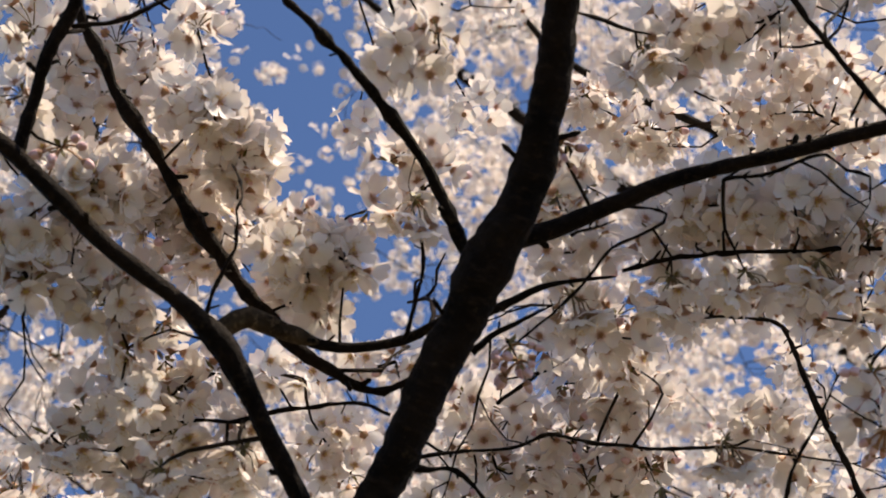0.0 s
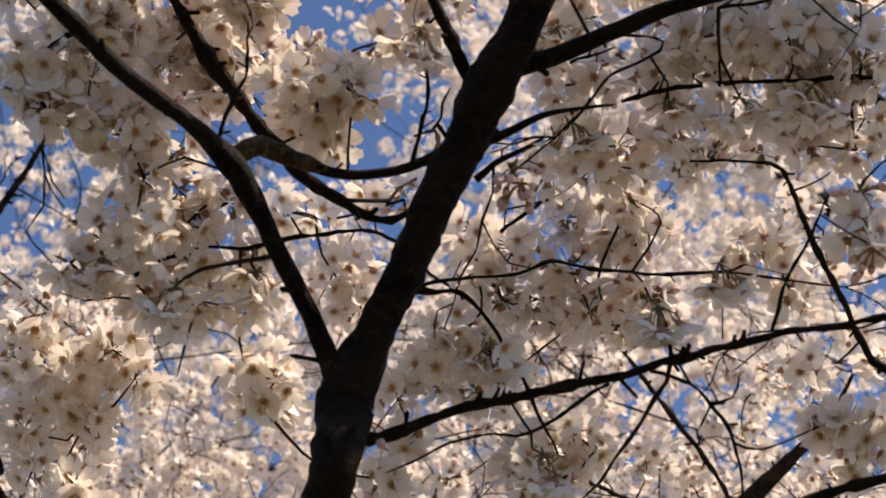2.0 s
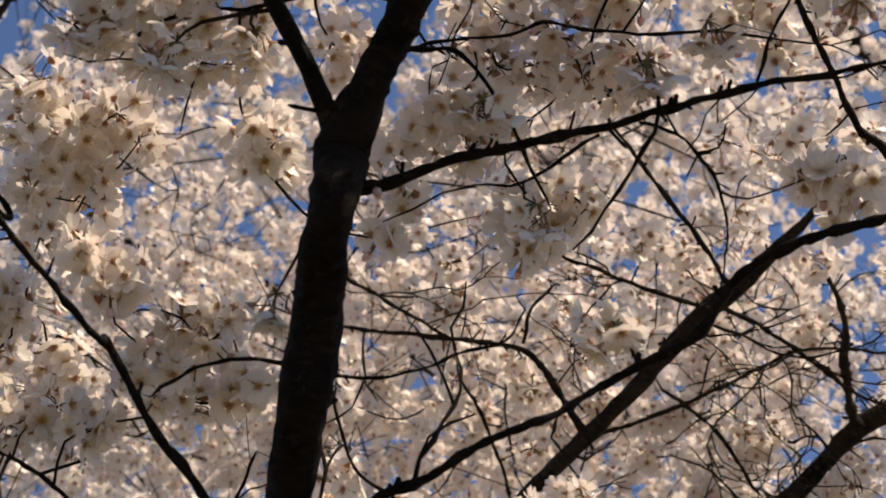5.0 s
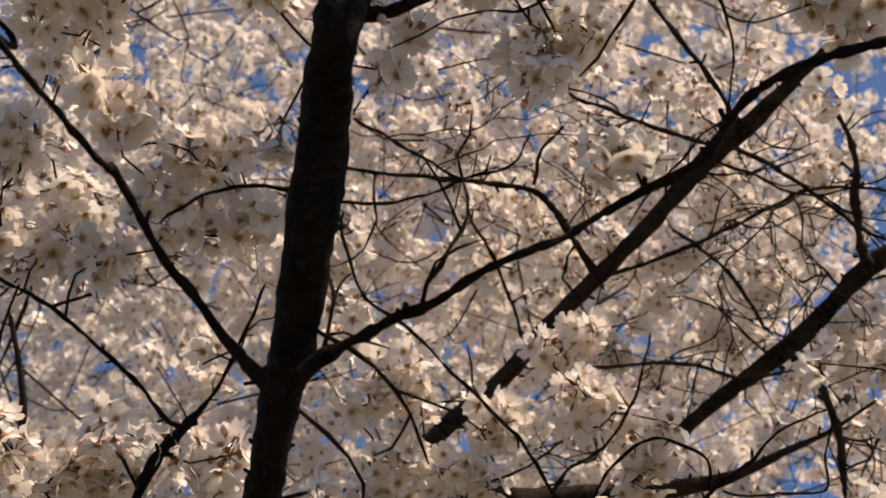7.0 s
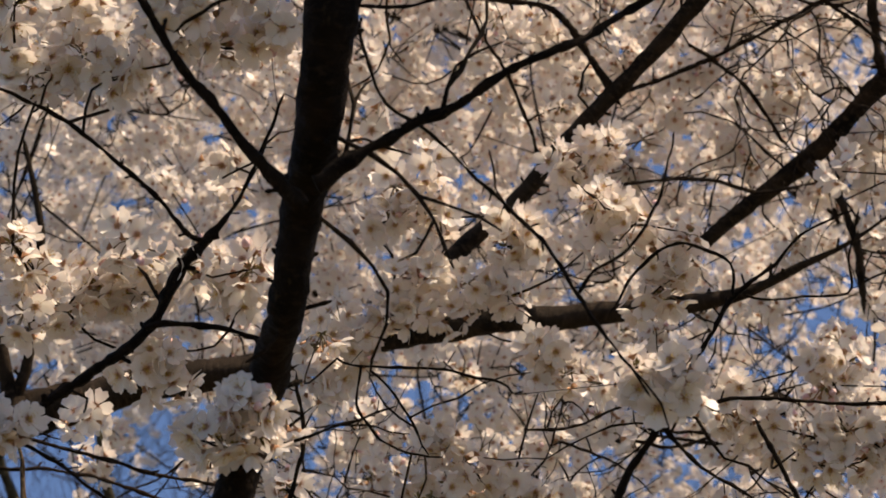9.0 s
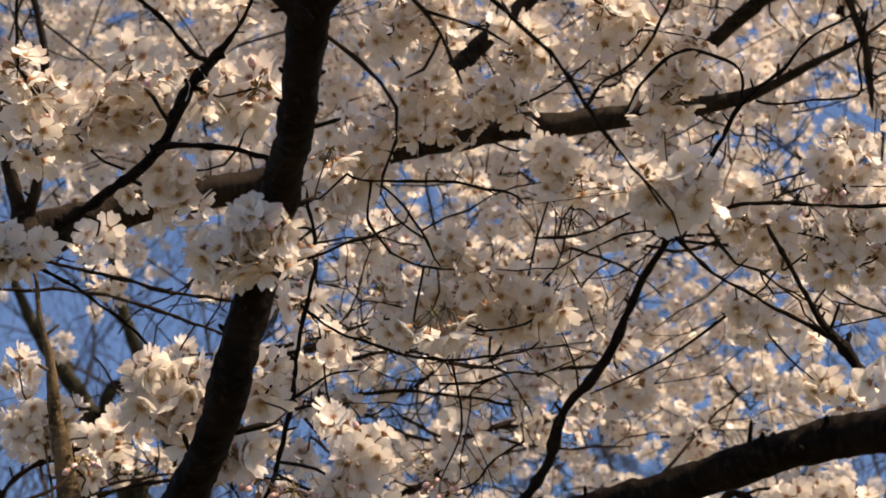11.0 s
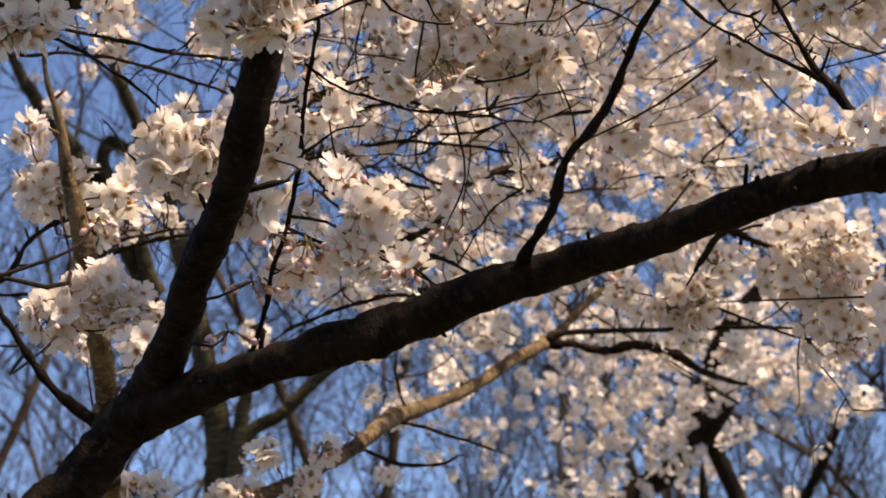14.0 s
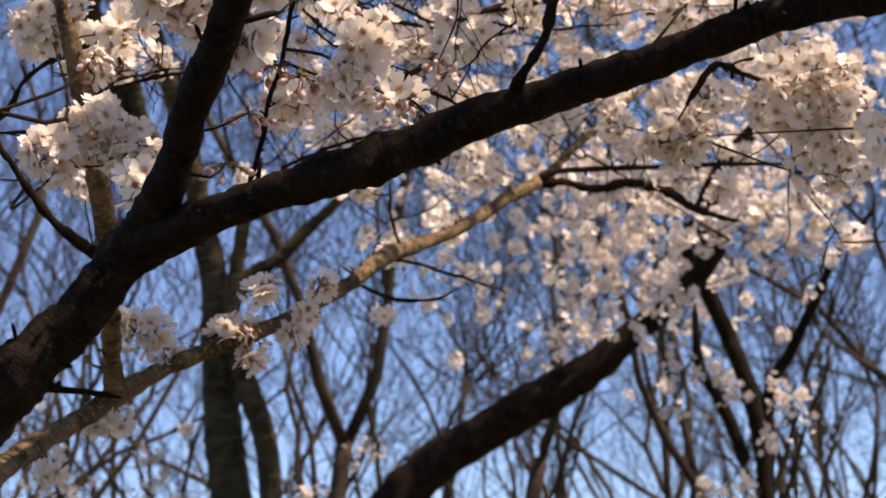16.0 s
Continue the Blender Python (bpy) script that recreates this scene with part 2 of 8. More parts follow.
def flower(soup, m, r, rng, fine=2):
    """A five-petalled blossom of radius r that faces along m's z; fine: 2 with stamens, 1 without, 0 with plain petals, -1 with plainer ones."""
    cup = rng.uniform(0.05, 0.75)
    turn = rng.random() * 6.28
    for k in range(5):
        a = turn + k * 2 * math.pi / 5 + rng.uniform(-0.08, 0.08)
        ca, sa = math.cos(a), math.sin(a)
        lift, wide, bend = cup + rng.uniform(-0.12, 0.12), rng.uniform(1.05, 1.28), rng.uniform(-0.18, 0.08)
        if fine > 0:
            curl = rng.uniform(0.8, 3.2)
            vs = []
            for x, y, z in PETAL_SHAPE:
                h = z * curl + lift * x * x * 0.9 + bend * x ** 4 + rng.gauss(0, 0.03) * x
                vs.append(m @ (Vector((x * ca - y * wide * sa, x * sa + y * wide * ca, h)) * r))
            soup.add(vs, PETAL_FACES, [0] * 6, [(x, k / 5 + y * 0.2) for x, y, z in PETAL_SHAPE])
        elif fine < 0:
            shape = [(0.05, 0), (0.68, 0.42), (1.0, 0), (0.68, -0.42)]
            vs = [m @ (Vector((x * ca - y * wide * sa, x * sa + y * wide * ca, lift * x * x * 0.9)) * r) for x, y in shape]
            soup.add(vs, [(0, 2, 1), (0, 3, 2)], [0] * 2, [(x, y) for x, y in shape])
        else:
            shape = [(0.05, 0), (0.62, 0.41), (0.98, 0.2), (0.98, -0.2), (0.62, -0.41)]
            vs = [m @ (Vector((x * ca - y * wide * sa, x * sa + y * wide * ca, lift * x * x * 0.9)) * r) for x, y in shape]
            soup.add(vs, [(0, 2, 1), (0, 3, 2), (0, 4, 3)], [0] * 3, [(x, y) for x, y in shape])
    star = []
    for k in range(10):
        a, w = turn + k * math.pi / 5, ((0.33 if fine > 0 else 0.22) if k % 2 == 0 else 0.055)
        star.append(m @ (Vector((w * math.cos(a), w * math.sin(a), 0.035 + cup * 0.9 * w * w + (0.02 if k % 2 else 0.03))) * r))
    if fine > 0:
        back = [m @ (Vector((0.30 * math.cos(turn + k * 1.2566), 0.30 * math.sin(turn + k * 1.2566), cup * 0.08 - 0.03)) * r) for k in range(5)]
        soup.add([*star, m @ Vector((0, 0, 0.06 * r)), *back, m @ Vector((0, 0, -0.32 * r))], [(k, (k + 1) % 10, 10) for k in range(10)] + [(11 + (k + 1) % 5, 11 + k, 16) for k in range(5)], [1] * 15, [(0, 0)] * 17)
    elif fine == 0:
        soup.add(star[::2], [(0, 1, 2), (0, 2, 3), (0, 3, 4)], [1] * 3, [(0, 0)] * 5)
    if fine == 2:
        for k in range(11):
            a, s = rng.random() * 6.28, rng.uniform(0.2, 0.5)
            tip = Vector((math.cos(a) * s, math.sin(a) * s, rng.uniform(0.25, 0.42)))
            n = Vector((-math.sin(a), math.cos(a), 0))
            q = 0.05
            soup.add([m @ (v * r) for v in (n * 0.02, -n * 0.02, tip)], [(0, 1, 2)], [2], [(0, 0)] * 3)
            soup.add([m @ (v * r) for v in (tip + n * q, tip - n * q, tip + Vector((0, 0, q * 1.6)), tip + Vector((math.cos(a), math.sin(a), 0)) * q)], [(0, 1, 2), (0, 3, 1)], [2] * 2, [(0, 0)] * 4)


def facing(p, z, rng):
    z = z.normalized()
    return Matrix.Translation(p) @ z.to_track_quat("Z", "Y").to_matrix().to_4x4() @ Matrix.Rotation(rng.random() * 6.28, 4, "Z")


def stalk(soup, a, b, r, slot=3):
    mid = a.lerp(b, 0.5) + Vector((0, 0, (a - b).length * 0.12))
    tube(soup, [Vector((*a, r)), Vector((*mid, r)), Vector((*b, r * 1.4))], 3, slot)


def bud(soup, m, r):
    rings = [(0.0, 0.35), (0.5, 0.62), (1.2, 0.55), (1.7, 0.15)]
    vs = [m @ (Vector((w * math.cos(k * 1.0472), w * math.sin(k * 1.0472), h)) * r) for h, w in rings for k in range(6)]
    fs = [(i * 6 + k, i * 6 + (k + 1) % 6, (i + 1) * 6 + (k + 1) % 6, (i + 1) * 6 + k) for i in range(3) for k in range(6)]
    soup.add(vs, fs + [(18, 19, 20, 21, 22, 23)], [1] * 6 + [4] * 13, [(0.5, 0.5)] * 24)


def cluster_soup(soup, rng, m, size, fine=2, poses=None, loose=0.0):
    """A bunch of blossoms on stalks round a spur at the origin of m; size is its radius."""
    count = max(4, round((size / 0.034) ** 1.7 * rng.uniform(9.5, 12.5)))
    golden = rng.random() * 6.28
    squash = Vector((1, 1, rng.uniform(0.75, 1.0)))
    for i in range(count):
        h = 1 - 2 * (i + 0.5) / count
        a = golden + i * 2.39996
        d = Vector((math.cos(a) * math.sqrt(1 - h * h), math.sin(a) * math.sqrt(1 - h * h), h))
        d = (d + Vector((rng.gauss(0, 0.22), rng.gauss(0, 0.22), rng.gauss(0, 0.22)))).normalized()
        reach = max(size - 0.0095, 0.014) * rng.uniform(0.7, 1.2)
        p = d * reach * squash
        if loose:
            p = Vector((rng.gauss(0, 1), rng.gauss(0, 1), rng.gauss(0, 0.8))) * loose
        face = d + Vector((rng.gauss(0, 0.35), rng.gauss(0, 0.35), rng.gauss(0, 0.35) - 0.15))
        r = rng.uniform(0.0150, 0.0178)
        spot = m @ facing(p, face, rng)
        if poses is None:
            flower(soup, spot, r, rng, fine)
        else:
            poses.append(spot @ Matrix.Diagonal((*[r / 0.0166] * 3, 1)))
        if fine > 0:
            stalk(soup, m @ (d * 0.003), m @ (p - face.normalized() * r * 0.35), 0.0007)
    if fine > 0:
        for _ in range(rng.choice((0, 0, 0, 1, 1, 2))):
            d = Vector((rng.gauss(0, 1), rng.gauss(0, 1), rng.gauss(0, 1))).normalized()
            p = d * size * rng.uniform(0.7, 0.95)
            stalk(soup, m @ (d * 0.003), m @ p, 0.0008)
            bud(soup, m @ facing(p, d, rng), 0.0062)
        for _ in range(rng.randint(3, 6)):
            d = Vector((rng.gauss(0, 1), rng.gauss(0, 1), rng.gauss(0, 1))).normalized()
            e = d.orthogonal().normalized() * 0.0016
            n = rng.uniform(0.008, 0.017)
            soup.add([m @ v for v in (d * 0.002, d * n * 0.6 + e, d * n, d * n * 0.6 - e)], [(0, 1, 2), (0, 2, 3)], [5, 5], [(0, 0)] * 4)


ONE = Matrix.Identity(4)


class Block:
    """A bunch as arrays, to be joined many times over."""

    def __init__(self, soup):
        self.v = np.array([tuple(v) for v in soup.v])
        self.f = [f for f in soup.f]
        self.m, self.uv = soup.m, soup.uv


class Heap:
    """Many bunches joined into one mesh."""

    def __init__(self):
        self.v, self.f, self.m, self.uv, self.n = [], [], [], [], 0

    def add(self, block, m):
        a = np.array(m)
        self.v.append(block.v @ a[:3, :3].T + a[:3, 3])
        self.f.extend([tuple(i + self.n for i in f) for f in block.f])
        self.m.extend(block.m)
        self.uv.extend(block.uv)
        self.n += len(block.v)

    def mesh(self, name):
        s = Soup()
        s.v, s.f, s.m, s.uv = np.concatenate(self.v).tolist(), self.f, self.m, self.uv
        return s.mesh(name, FLOWER_MATS)


MIDDLE, COARSE, FAR, LOOSE, BLOSSOM, SPUR = [], [], [], [], [], []
for k in range(18):
    grade = (0.022, 0.029, 0.036)[k % 3]
    s = Soup()
    cluster_soup(s, random.Random(500 + k), Matrix.Scale(1.14, 4), 0.027, -1, None, 0.03 if k % 4 == 1 else 0.0)
    FAR.append(Block(s))
    s = Soup()
    cluster_soup(s, random.Random(200 + k), ONE, grade, 0)
    COARSE.append(Block(s))
    s = Soup()
    cluster_soup(s, random.Random(200 + k), ONE, grade, 1)
    MIDDLE.append(Block(s))
    s = Soup()
    cluster_soup(s, random.Random(600 + k), ONE, 0.026, 0, None, 0.034)
    LOOSE.append(Block(s))
    s = Soup()
    flower(s, ONE, 0.0166, random.Random(400 + k))
    BLOSSOM.append(s.mesh("blossom", FLOWER_MATS))
    s = Soup()
    poses = []
    cluster_soup(s, random.Random(100 + k), ONE, grade, 2, poses)
    SPUR.append((s.mesh("flower_spur", FLOWER_MATS), poses))


def joint(info, p):
    """The nearest place on the tree's limbs to p."""
    return min(info["line"], key=lambda q: (q[0] - p).length_squared)


def twig_to(info, p, thin=0.0012):
    """A bent twig from the nearest limb to p. Returns that limb."""
    a, r, ob = joint(info, p)
    rng, base = info["rng"], info["base"]
    gap = (p - a).length
    if gap > r + 0.004:
        mid = a.lerp(p, 0.5) + Vector((rng.uniform(-1, 1), rng.uniform(-1, 1), rng.uniform(-1, 0.4))) * gap * 0.22
        w = min(thin * 0.8 + gap * 0.003, 0.0024, r * 0.8)
        line = spline([(*(a - base), w * 1.25), (*(mid - base), w), (*(p - base), max(w * 0.6, 0.0008))], max(0.02, gap / 8))
        tube(info["twigs"], line, 5 if gap < 0.3 else 6, rough=0.12)
    return ob


def bare(thing, p):
    """Whether p lies under one of the second tree's boughs, which carry no blossom on their lower side."""
    if thing is not second_tree:
        return False
    if "boughs" not in TREES[thing.name]:
        TREES[thing.name]["boughs"] = np.array([(*q, r) for q, r, ob in TREES[thing.name]["line"] if r > 0.009 and q.y < 2.9])
    q = TREES[thing.name]["boughs"]
    off = np.array(p) - q[:, :3]
    low = off @ np.array((-0.05, -0.87, -0.49))
    side = np.sqrt(np.maximum((off ** 2).sum(1) - low ** 2, 0))
    return bool(((low > -0.01) & (low < 0.9) & (side < q[:, 3] + 0.026)).any())


def hang(thing, p, size, single):
    """A blossom cluster at p, on a twig from the nearest limb: single blossoms on a spur, or joined to the tree's rest."""
    info = TREES[thing.name]
    rng = info["rng"]
    ob = twig_to(info, p)
    info["line"].append((p, 0.0022, ob))
    grade = 0 if size < 0.0255 else 1 if size < 0.0325 else 2
    pick = grade + 3 * rng.randrange(6)
    k = rng.uniform(0.93, 1.07)
    local = Matrix.Translation(p - info["base"]) @ Euler((rng.uniform(-0.5, 0.5), rng.uniform(-0.5, 0.5), rng.random() * 6.28)).to_matrix().to_4x4() @ Matrix.Diagonal((k, k, k, 1))
    if not single:
        info["heap"].add(MIDDLE[pick] if thing is not dark_tree else LOOSE[pick] if rng.random() < 0.5 else COARSE[pick], local @ Matrix.Scale(0.82 if thing is dark_tree else 1, 4))
        return
    me, spots = SPUR[pick]
    spur = part("flower_spur", me, thing)
    spur.matrix_basis = local
    for m in spots:
        part("blossom", BLOSSOM[rng.randrange(len(BLOSSOM))], spur).matrix_basis = m


def bunches(thing, rows):
    for x, y, z, r in rows:
        TREES[thing.name]["wait"].insert(0, (Vector((x, y, z)), r))


def crown(thing, rows, spread):
    """Flowering sprays of the tree: round each place, a spray with that many blossom clusters."""
    info = TREES[thing.name]
    rng, base = info["rng"], info["base"]
    for x, y, z, n in rows:
        mid = Vector((x, y, z))
        way = Vector((rng.uniform(-1, 1), rng.uniform(-0.5, 0.5), rng.uniform(-0.2, 1))).normalized() * spread * 1.7
        a, r, ob = joint(info, mid - way)
        w = 0.0019
        if (a - mid).length > 0.7:
            a = mid - way * 1.8
        line = spline([(*(a - base), w * 1.4), (*(mid - way - base), w), (*(mid + noise.noise_vector(mid * 7) * 0.05 - base), w * 0.8), (*(mid + way - base), w * 0.4)], 0.03)
        tube(info["twigs"], line, 5, rough=0.12)
        here = [(Vector(q.xyz) + base, q.w, ob) for q in line[len(line) // 3:]]
        info["line"].extend(here[::3])
        for _ in range(n):
            q = here[rng.randrange(len(here))][0]
            off = Vector((rng.gauss(0, 1), rng.gauss(0, 1), rng.gauss(0, 1))) * spread
            SPRAYS.append((thing, q + off, q, rng.uniform(0.92, 1.1)))


SPRAYS = []

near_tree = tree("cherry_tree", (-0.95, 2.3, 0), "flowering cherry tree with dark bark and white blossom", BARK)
second_tree = tree("cherry_tree", (-1.9, 3.6, 0), "flowering cherry tree behind, dark boughs full of blossom", BOUGH_BARK)
pale_tree = tree("cherry_tree", (-1.6, 2.9, 0), "cherry tree with sunlight painted into its pale bough, few blossoms", SUNLIT_PALE_BARK)
dark_tree = tree("cherry_tree", (-1.6, 8.2, 0), "distant dark leaning cherry tree with blossom at the top", BARK)
third_tree = tree("cherry_tree", (5.76, 11.52, 0), "flowering cherry tree further off, its crown pale and soft", BARK)
far_tree = tree("bare_tree", (-0.85, 9.0, 0), "tall olive-grey tree trunk with a few white blossoms", GREY_BARK)

limb(third_tree, "bough", [(3.029, 7.706, 6.491, 0.0732), (2.344, 7.173, 7.564, 0.0585), (1.333, 6.808, 8.267, 0.0440), (0.272, 6.381, 8.796, 0.0316), (-0.637, 5.888, 9.185, 0.0168)], 0, 0)
limb(third_tree, "bough", [(2.819, 8.936, 4.692, 0.0756), (2.107, 8.586, 5.897, 0.0630), (1.061, 8.346, 6.635, 0.0504), (-0.293, 8.106, 7.072, 0.0353), (-1.752, 7.718, 7.326, 0.0174)], 0, 0)
limb(third_tree, "bough", [(2.672, 8.750, 4.412, 0.0732), (1.734, 8.672, 5.188, 0.0537), (0.464, 8.600, 5.664, 0.0415), (-1.091, 8.442, 5.841, 0.0292), (-2.330, 8.205, 5.796, 0.0147)], 0, 0)
limb(second_tree, "branch", [(0.968, 2.824, 4.263, 0.0141), (0.758, 2.730, 4.424, 0.0130), (0.543, 2.660, 4.537, 0.0119), (0.348, 2.617, 4.605, 0.0108), (0.193, 2.564, 4.664, 0.0075), (0.056, 2.447, 4.764, 0.0056)], 10, 0.12)
limb(second_tree, "branch", [(-0.857, 2.721, 3.796, 0.0070), (-0.742, 2.614, 3.961, 0.0064), (-0.666, 2.531, 4.072, 0.0059), (-0.607, 2.427, 4.189, 0.0054), (-0.575, 2.315, 4.296, 0.0037), (-0.542, 2.199, 4.398, 0.0028)], 10, 0.12)
limb(near_tree, "limb", [(-0.516, 1.962, 1.641, 0.0433), (-0.467, 1.968, 1.684, 0.0373), (-0.429, 1.971, 1.718, 0.0297), (-0.397, 1.972, 1.748, 0.0265), (-0.352, 1.969, 1.803, 0.0254), (-0.314, 1.945, 1.839, 0.0253), (-0.290, 1.891, 1.862, 0.0201), (-0.274, 1.867, 1.887, 0.0189), (-0.254, 1.828, 1.923, 0.0191), (-0.224, 1.769, 1.958, 0.0186), (-0.199, 1.727, 1.999, 0.0183), (-0.182, 1.692, 2.043, 0.0188), (-0.146, 1.645, 2.152, 0.0176), (-0.125, 1.541, 2.174, 0.0162), (-0.113, 1.489, 2.229, 0.0182), (-0.095, 1.402, 2.267, 0.0192), (-0.085, 1.355, 2.304, 0.0206), (-0.078, 1.313, 2.365, 0.0200), (-0.070, 1.240, 2.411, 0.0190), (-0.069, 1.265, 2.473, 0.0206), (-0.066, 1.261, 2.496, 0.0218), (-0.045, 1.231, 2.535, 0.0169), (-0.024, 1.200, 2.572, 0.0169), (-0.004, 1.168, 2.609, 0.0171), (0.018, 1.133, 2.646, 0.0185), (0.031, 1.108, 2.670, 0.0202), (0.052, 1.077, 2.699, 0.0177), (0.062, 1.054, 2.719, 0.0165), (0.069, 1.025, 2.744, 0.0157), (0.076, 0.995, 2.768, 0.0152), (0.079, 0.959, 2.796, 0.0148), (0.080, 0.922, 2.823, 0.0144), (0.084, 0.868, 2.860, 0.0132)], 0, 0)
limb(near_tree, "bough", [(-0.068, 1.274, 2.479, 0.0124), (-0.081, 1.247, 2.512, 0.0107), (-0.100, 1.220, 2.545, 0.0097), (-0.121, 1.194, 2.572, 0.0101), (-0.143, 1.164, 2.602, 0.0109), (-0.160, 1.145, 2.620, 0.0120), (-0.194, 1.121, 2.639, 0.0093), (-0.243, 1.091, 2.658, 0.0087), (-0.290, 1.053, 2.682, 0.0093), (-0.327, 1.024, 2.698, 0.0082), (-0.359, 1.005, 2.705, 0.0074)], 0, 0.05)
limb(near_tree, "branch", [(0.029, 1.130, 2.704, 0.0098), (0.016, 1.125, 2.710, 0.0090), (0.001, 1.102, 2.732, 0.0065), (-0.022, 1.075, 2.758, 0.0065), (-0.049, 1.052, 2.778, 0.0058), (-0.076, 1.028, 2.797, 0.0054), (-0.103, 1.005, 2.815, 0.0050), (-0.127, 0.990, 2.825, 0.0042), (-0.134, 0.975, 2.836, 0.0031)], 0, 0.04)
limb(near_tree, "branch", [(0.046, 1.136, 2.725, 0.0111), (0.067, 1.131, 2.730, 0.0107), (0.093, 1.123, 2.736, 0.0099), (0.135, 1.106, 2.748, 0.0091), (0.172, 1.091, 2.757, 0.0087), (0.214, 1.078, 2.762, 0.0078), (0.260, 1.064, 2.766, 0.0078), (0.300, 1.049, 2.770, 0.0076), (0.340, 1.035, 2.772, 0.0074), (0.387, 1.014, 2.776, 0.0074)], 0, 0.05)
limb(near_tree, "branch", [(-0.175, 1.235, 2.696, 0.0107), (-0.169, 1.226, 2.706, 0.0098), (-0.151, 1.221, 2.714, 0.0094), (-0.133, 1.226, 2.711, 0.0090), (-0.106, 1.234, 2.705, 0.0073), (-0.079, 1.239, 2.702, 0.0061), (-0.043, 1.237, 2.706, 0.0061), (-0.017, 1.231, 2.714, 0.0059), (0.001, 1.223, 2.722, 0.0057), (0.028, 1.220, 2.725, 0.0057), (0.050, 1.213, 2.732, 0.0055), (0.080, 1.201, 2.743, 0.0036), (0.111, 1.195, 2.747, 0.0025), (0.134, 1.191, 2.748, 0.0016)], 0, 0.05)
# Sleeve over the branch's bend, coloured tan to stand for sun on it.
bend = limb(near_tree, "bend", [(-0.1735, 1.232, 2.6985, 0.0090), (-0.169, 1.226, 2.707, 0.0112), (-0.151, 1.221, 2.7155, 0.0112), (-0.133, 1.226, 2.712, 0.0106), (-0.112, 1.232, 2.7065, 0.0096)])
bend.data.materials[0] = SUNLIT_TAN_BARK
tagged(bend, "swollen bend with sunlight painted on as tan bark")
limb(near_tree, "branch", [(-0.313, 1.066, 2.952, 0.0060), (-0.306, 1.099, 2.928, 0.0064), (-0.284, 1.132, 2.904, 0.0077), (-0.264, 1.161, 2.882, 0.0081), (-0.235, 1.197, 2.854, 0.0072), (-0.210, 1.226, 2.831, 0.0090), (-0.185, 1.250, 2.810, 0.0081), (-0.161, 1.274, 2.789, 0.0086), (-0.131, 1.297, 2.767, 0.0077), (-0.101, 1.313, 2.752, 0.0072), (-0.072, 1.325, 2.741, 0.0060), (-0.044, 1.329, 2.738, 0.0051), (-0.016, 1.322, 2.746, 0.0034)], 0, 0.07)
limb(near_tree, "branch", [(-0.323, 1.081, 2.734, 0.0074), (-0.318, 1.068, 2.748, 0.0070), (-0.312, 1.050, 2.767, 0.0070), (-0.301, 1.022, 2.794, 0.0070), (-0.288, 1.000, 2.815, 0.0078), (-0.282, 0.975, 2.837, 0.0070), (-0.279, 0.945, 2.861, 0.0059)], 0, 0.05)
limb(near_tree, "twig", [(-0.287, 1.010, 2.808, 0.0028), (-0.257, 1.008, 2.816, 0.0024), (-0.232, 1.003, 2.825, 0.0021), (-0.207, 0.996, 2.835, 0.0017)], 0, 0.03)
limb(near_tree, "twig", [(-0.178, 1.165, 2.653, 0.0022), (-0.169, 1.143, 2.677, 0.0022), (-0.159, 1.126, 2.697, 0.0019), (-0.157, 1.107, 2.717, 0.0012)], 0, 0)
limb(near_tree, "twig", [(-0.029, 1.220, 2.695, 0.0021), (-0.019, 1.198, 2.720, 0.0020), (-0.016, 1.176, 2.743, 0.0020), (-0.023, 1.153, 2.766, 0.0016)], 0, 0)
limb(near_tree, "branch", [(-0.037, 1.320, 2.703, 0.0022), (-0.061, 1.312, 2.710, 0.0026), (-0.098, 1.315, 2.704, 0.0026), (-0.139, 1.317, 2.697, 0.0032), (-0.171, 1.321, 2.688, 0.0024), (-0.203, 1.320, 2.684, 0.0022), (-0.234, 1.322, 2.675, 0.0022), (-0.256, 1.328, 2.663, 0.0022), (-0.268, 1.338, 2.647, 0.0017)], 0, 0.05)
limb(near_tree, "branch", [(-0.017, 1.367, 2.692, 0.0027), (0.025, 1.360, 2.701, 0.0023), (0.062, 1.356, 2.705, 0.0023), (0.095, 1.348, 2.712, 0.0023), (0.137, 1.349, 2.707, 0.0021), (0.203, 1.345, 2.701, 0.0021), (0.258, 1.333, 2.704, 0.0017)], 0, 0.06)
limb(near_tree, "twig", [(-0.026, 1.306, 2.634, 0.0032), (0.011, 1.303, 2.638, 0.0030), (0.031, 1.311, 2.629, 0.0026), (0.050, 1.325, 2.611, 0.0026), (0.070, 1.344, 2.586, 0.0024), (0.090, 1.366, 2.557, 0.0022), (0.103, 1.382, 2.535, 0.0015)], 0, 0.05)
limb(near_tree, "twig", [(0.027, 1.254, 2.717, 0.0045), (0.042, 1.246, 2.726, 0.0033), (0.060, 1.238, 2.735, 0.0026), (0.080, 1.229, 2.743, 0.0016)], 0, 0)
limb(near_tree, "twig", [(0.051, 1.334, 2.732, 0.0027), (0.074, 1.322, 2.745, 0.0027), (0.093, 1.313, 2.754, 0.0015)], 0, 0.04)
limb(near_tree, "branch", [(0.148, 1.230, 2.793, 0.0019), (0.161, 1.226, 2.796, 0.0028), (0.193, 1.217, 2.800, 0.0030), (0.229, 1.211, 2.799, 0.0026), (0.256, 1.206, 2.799, 0.0026), (0.292, 1.201, 2.796, 0.0026), (0.327, 1.193, 2.795, 0.0030), (0.371, 1.185, 2.790, 0.0026), (0.414, 1.174, 2.787, 0.0022)], 0, 0.05)
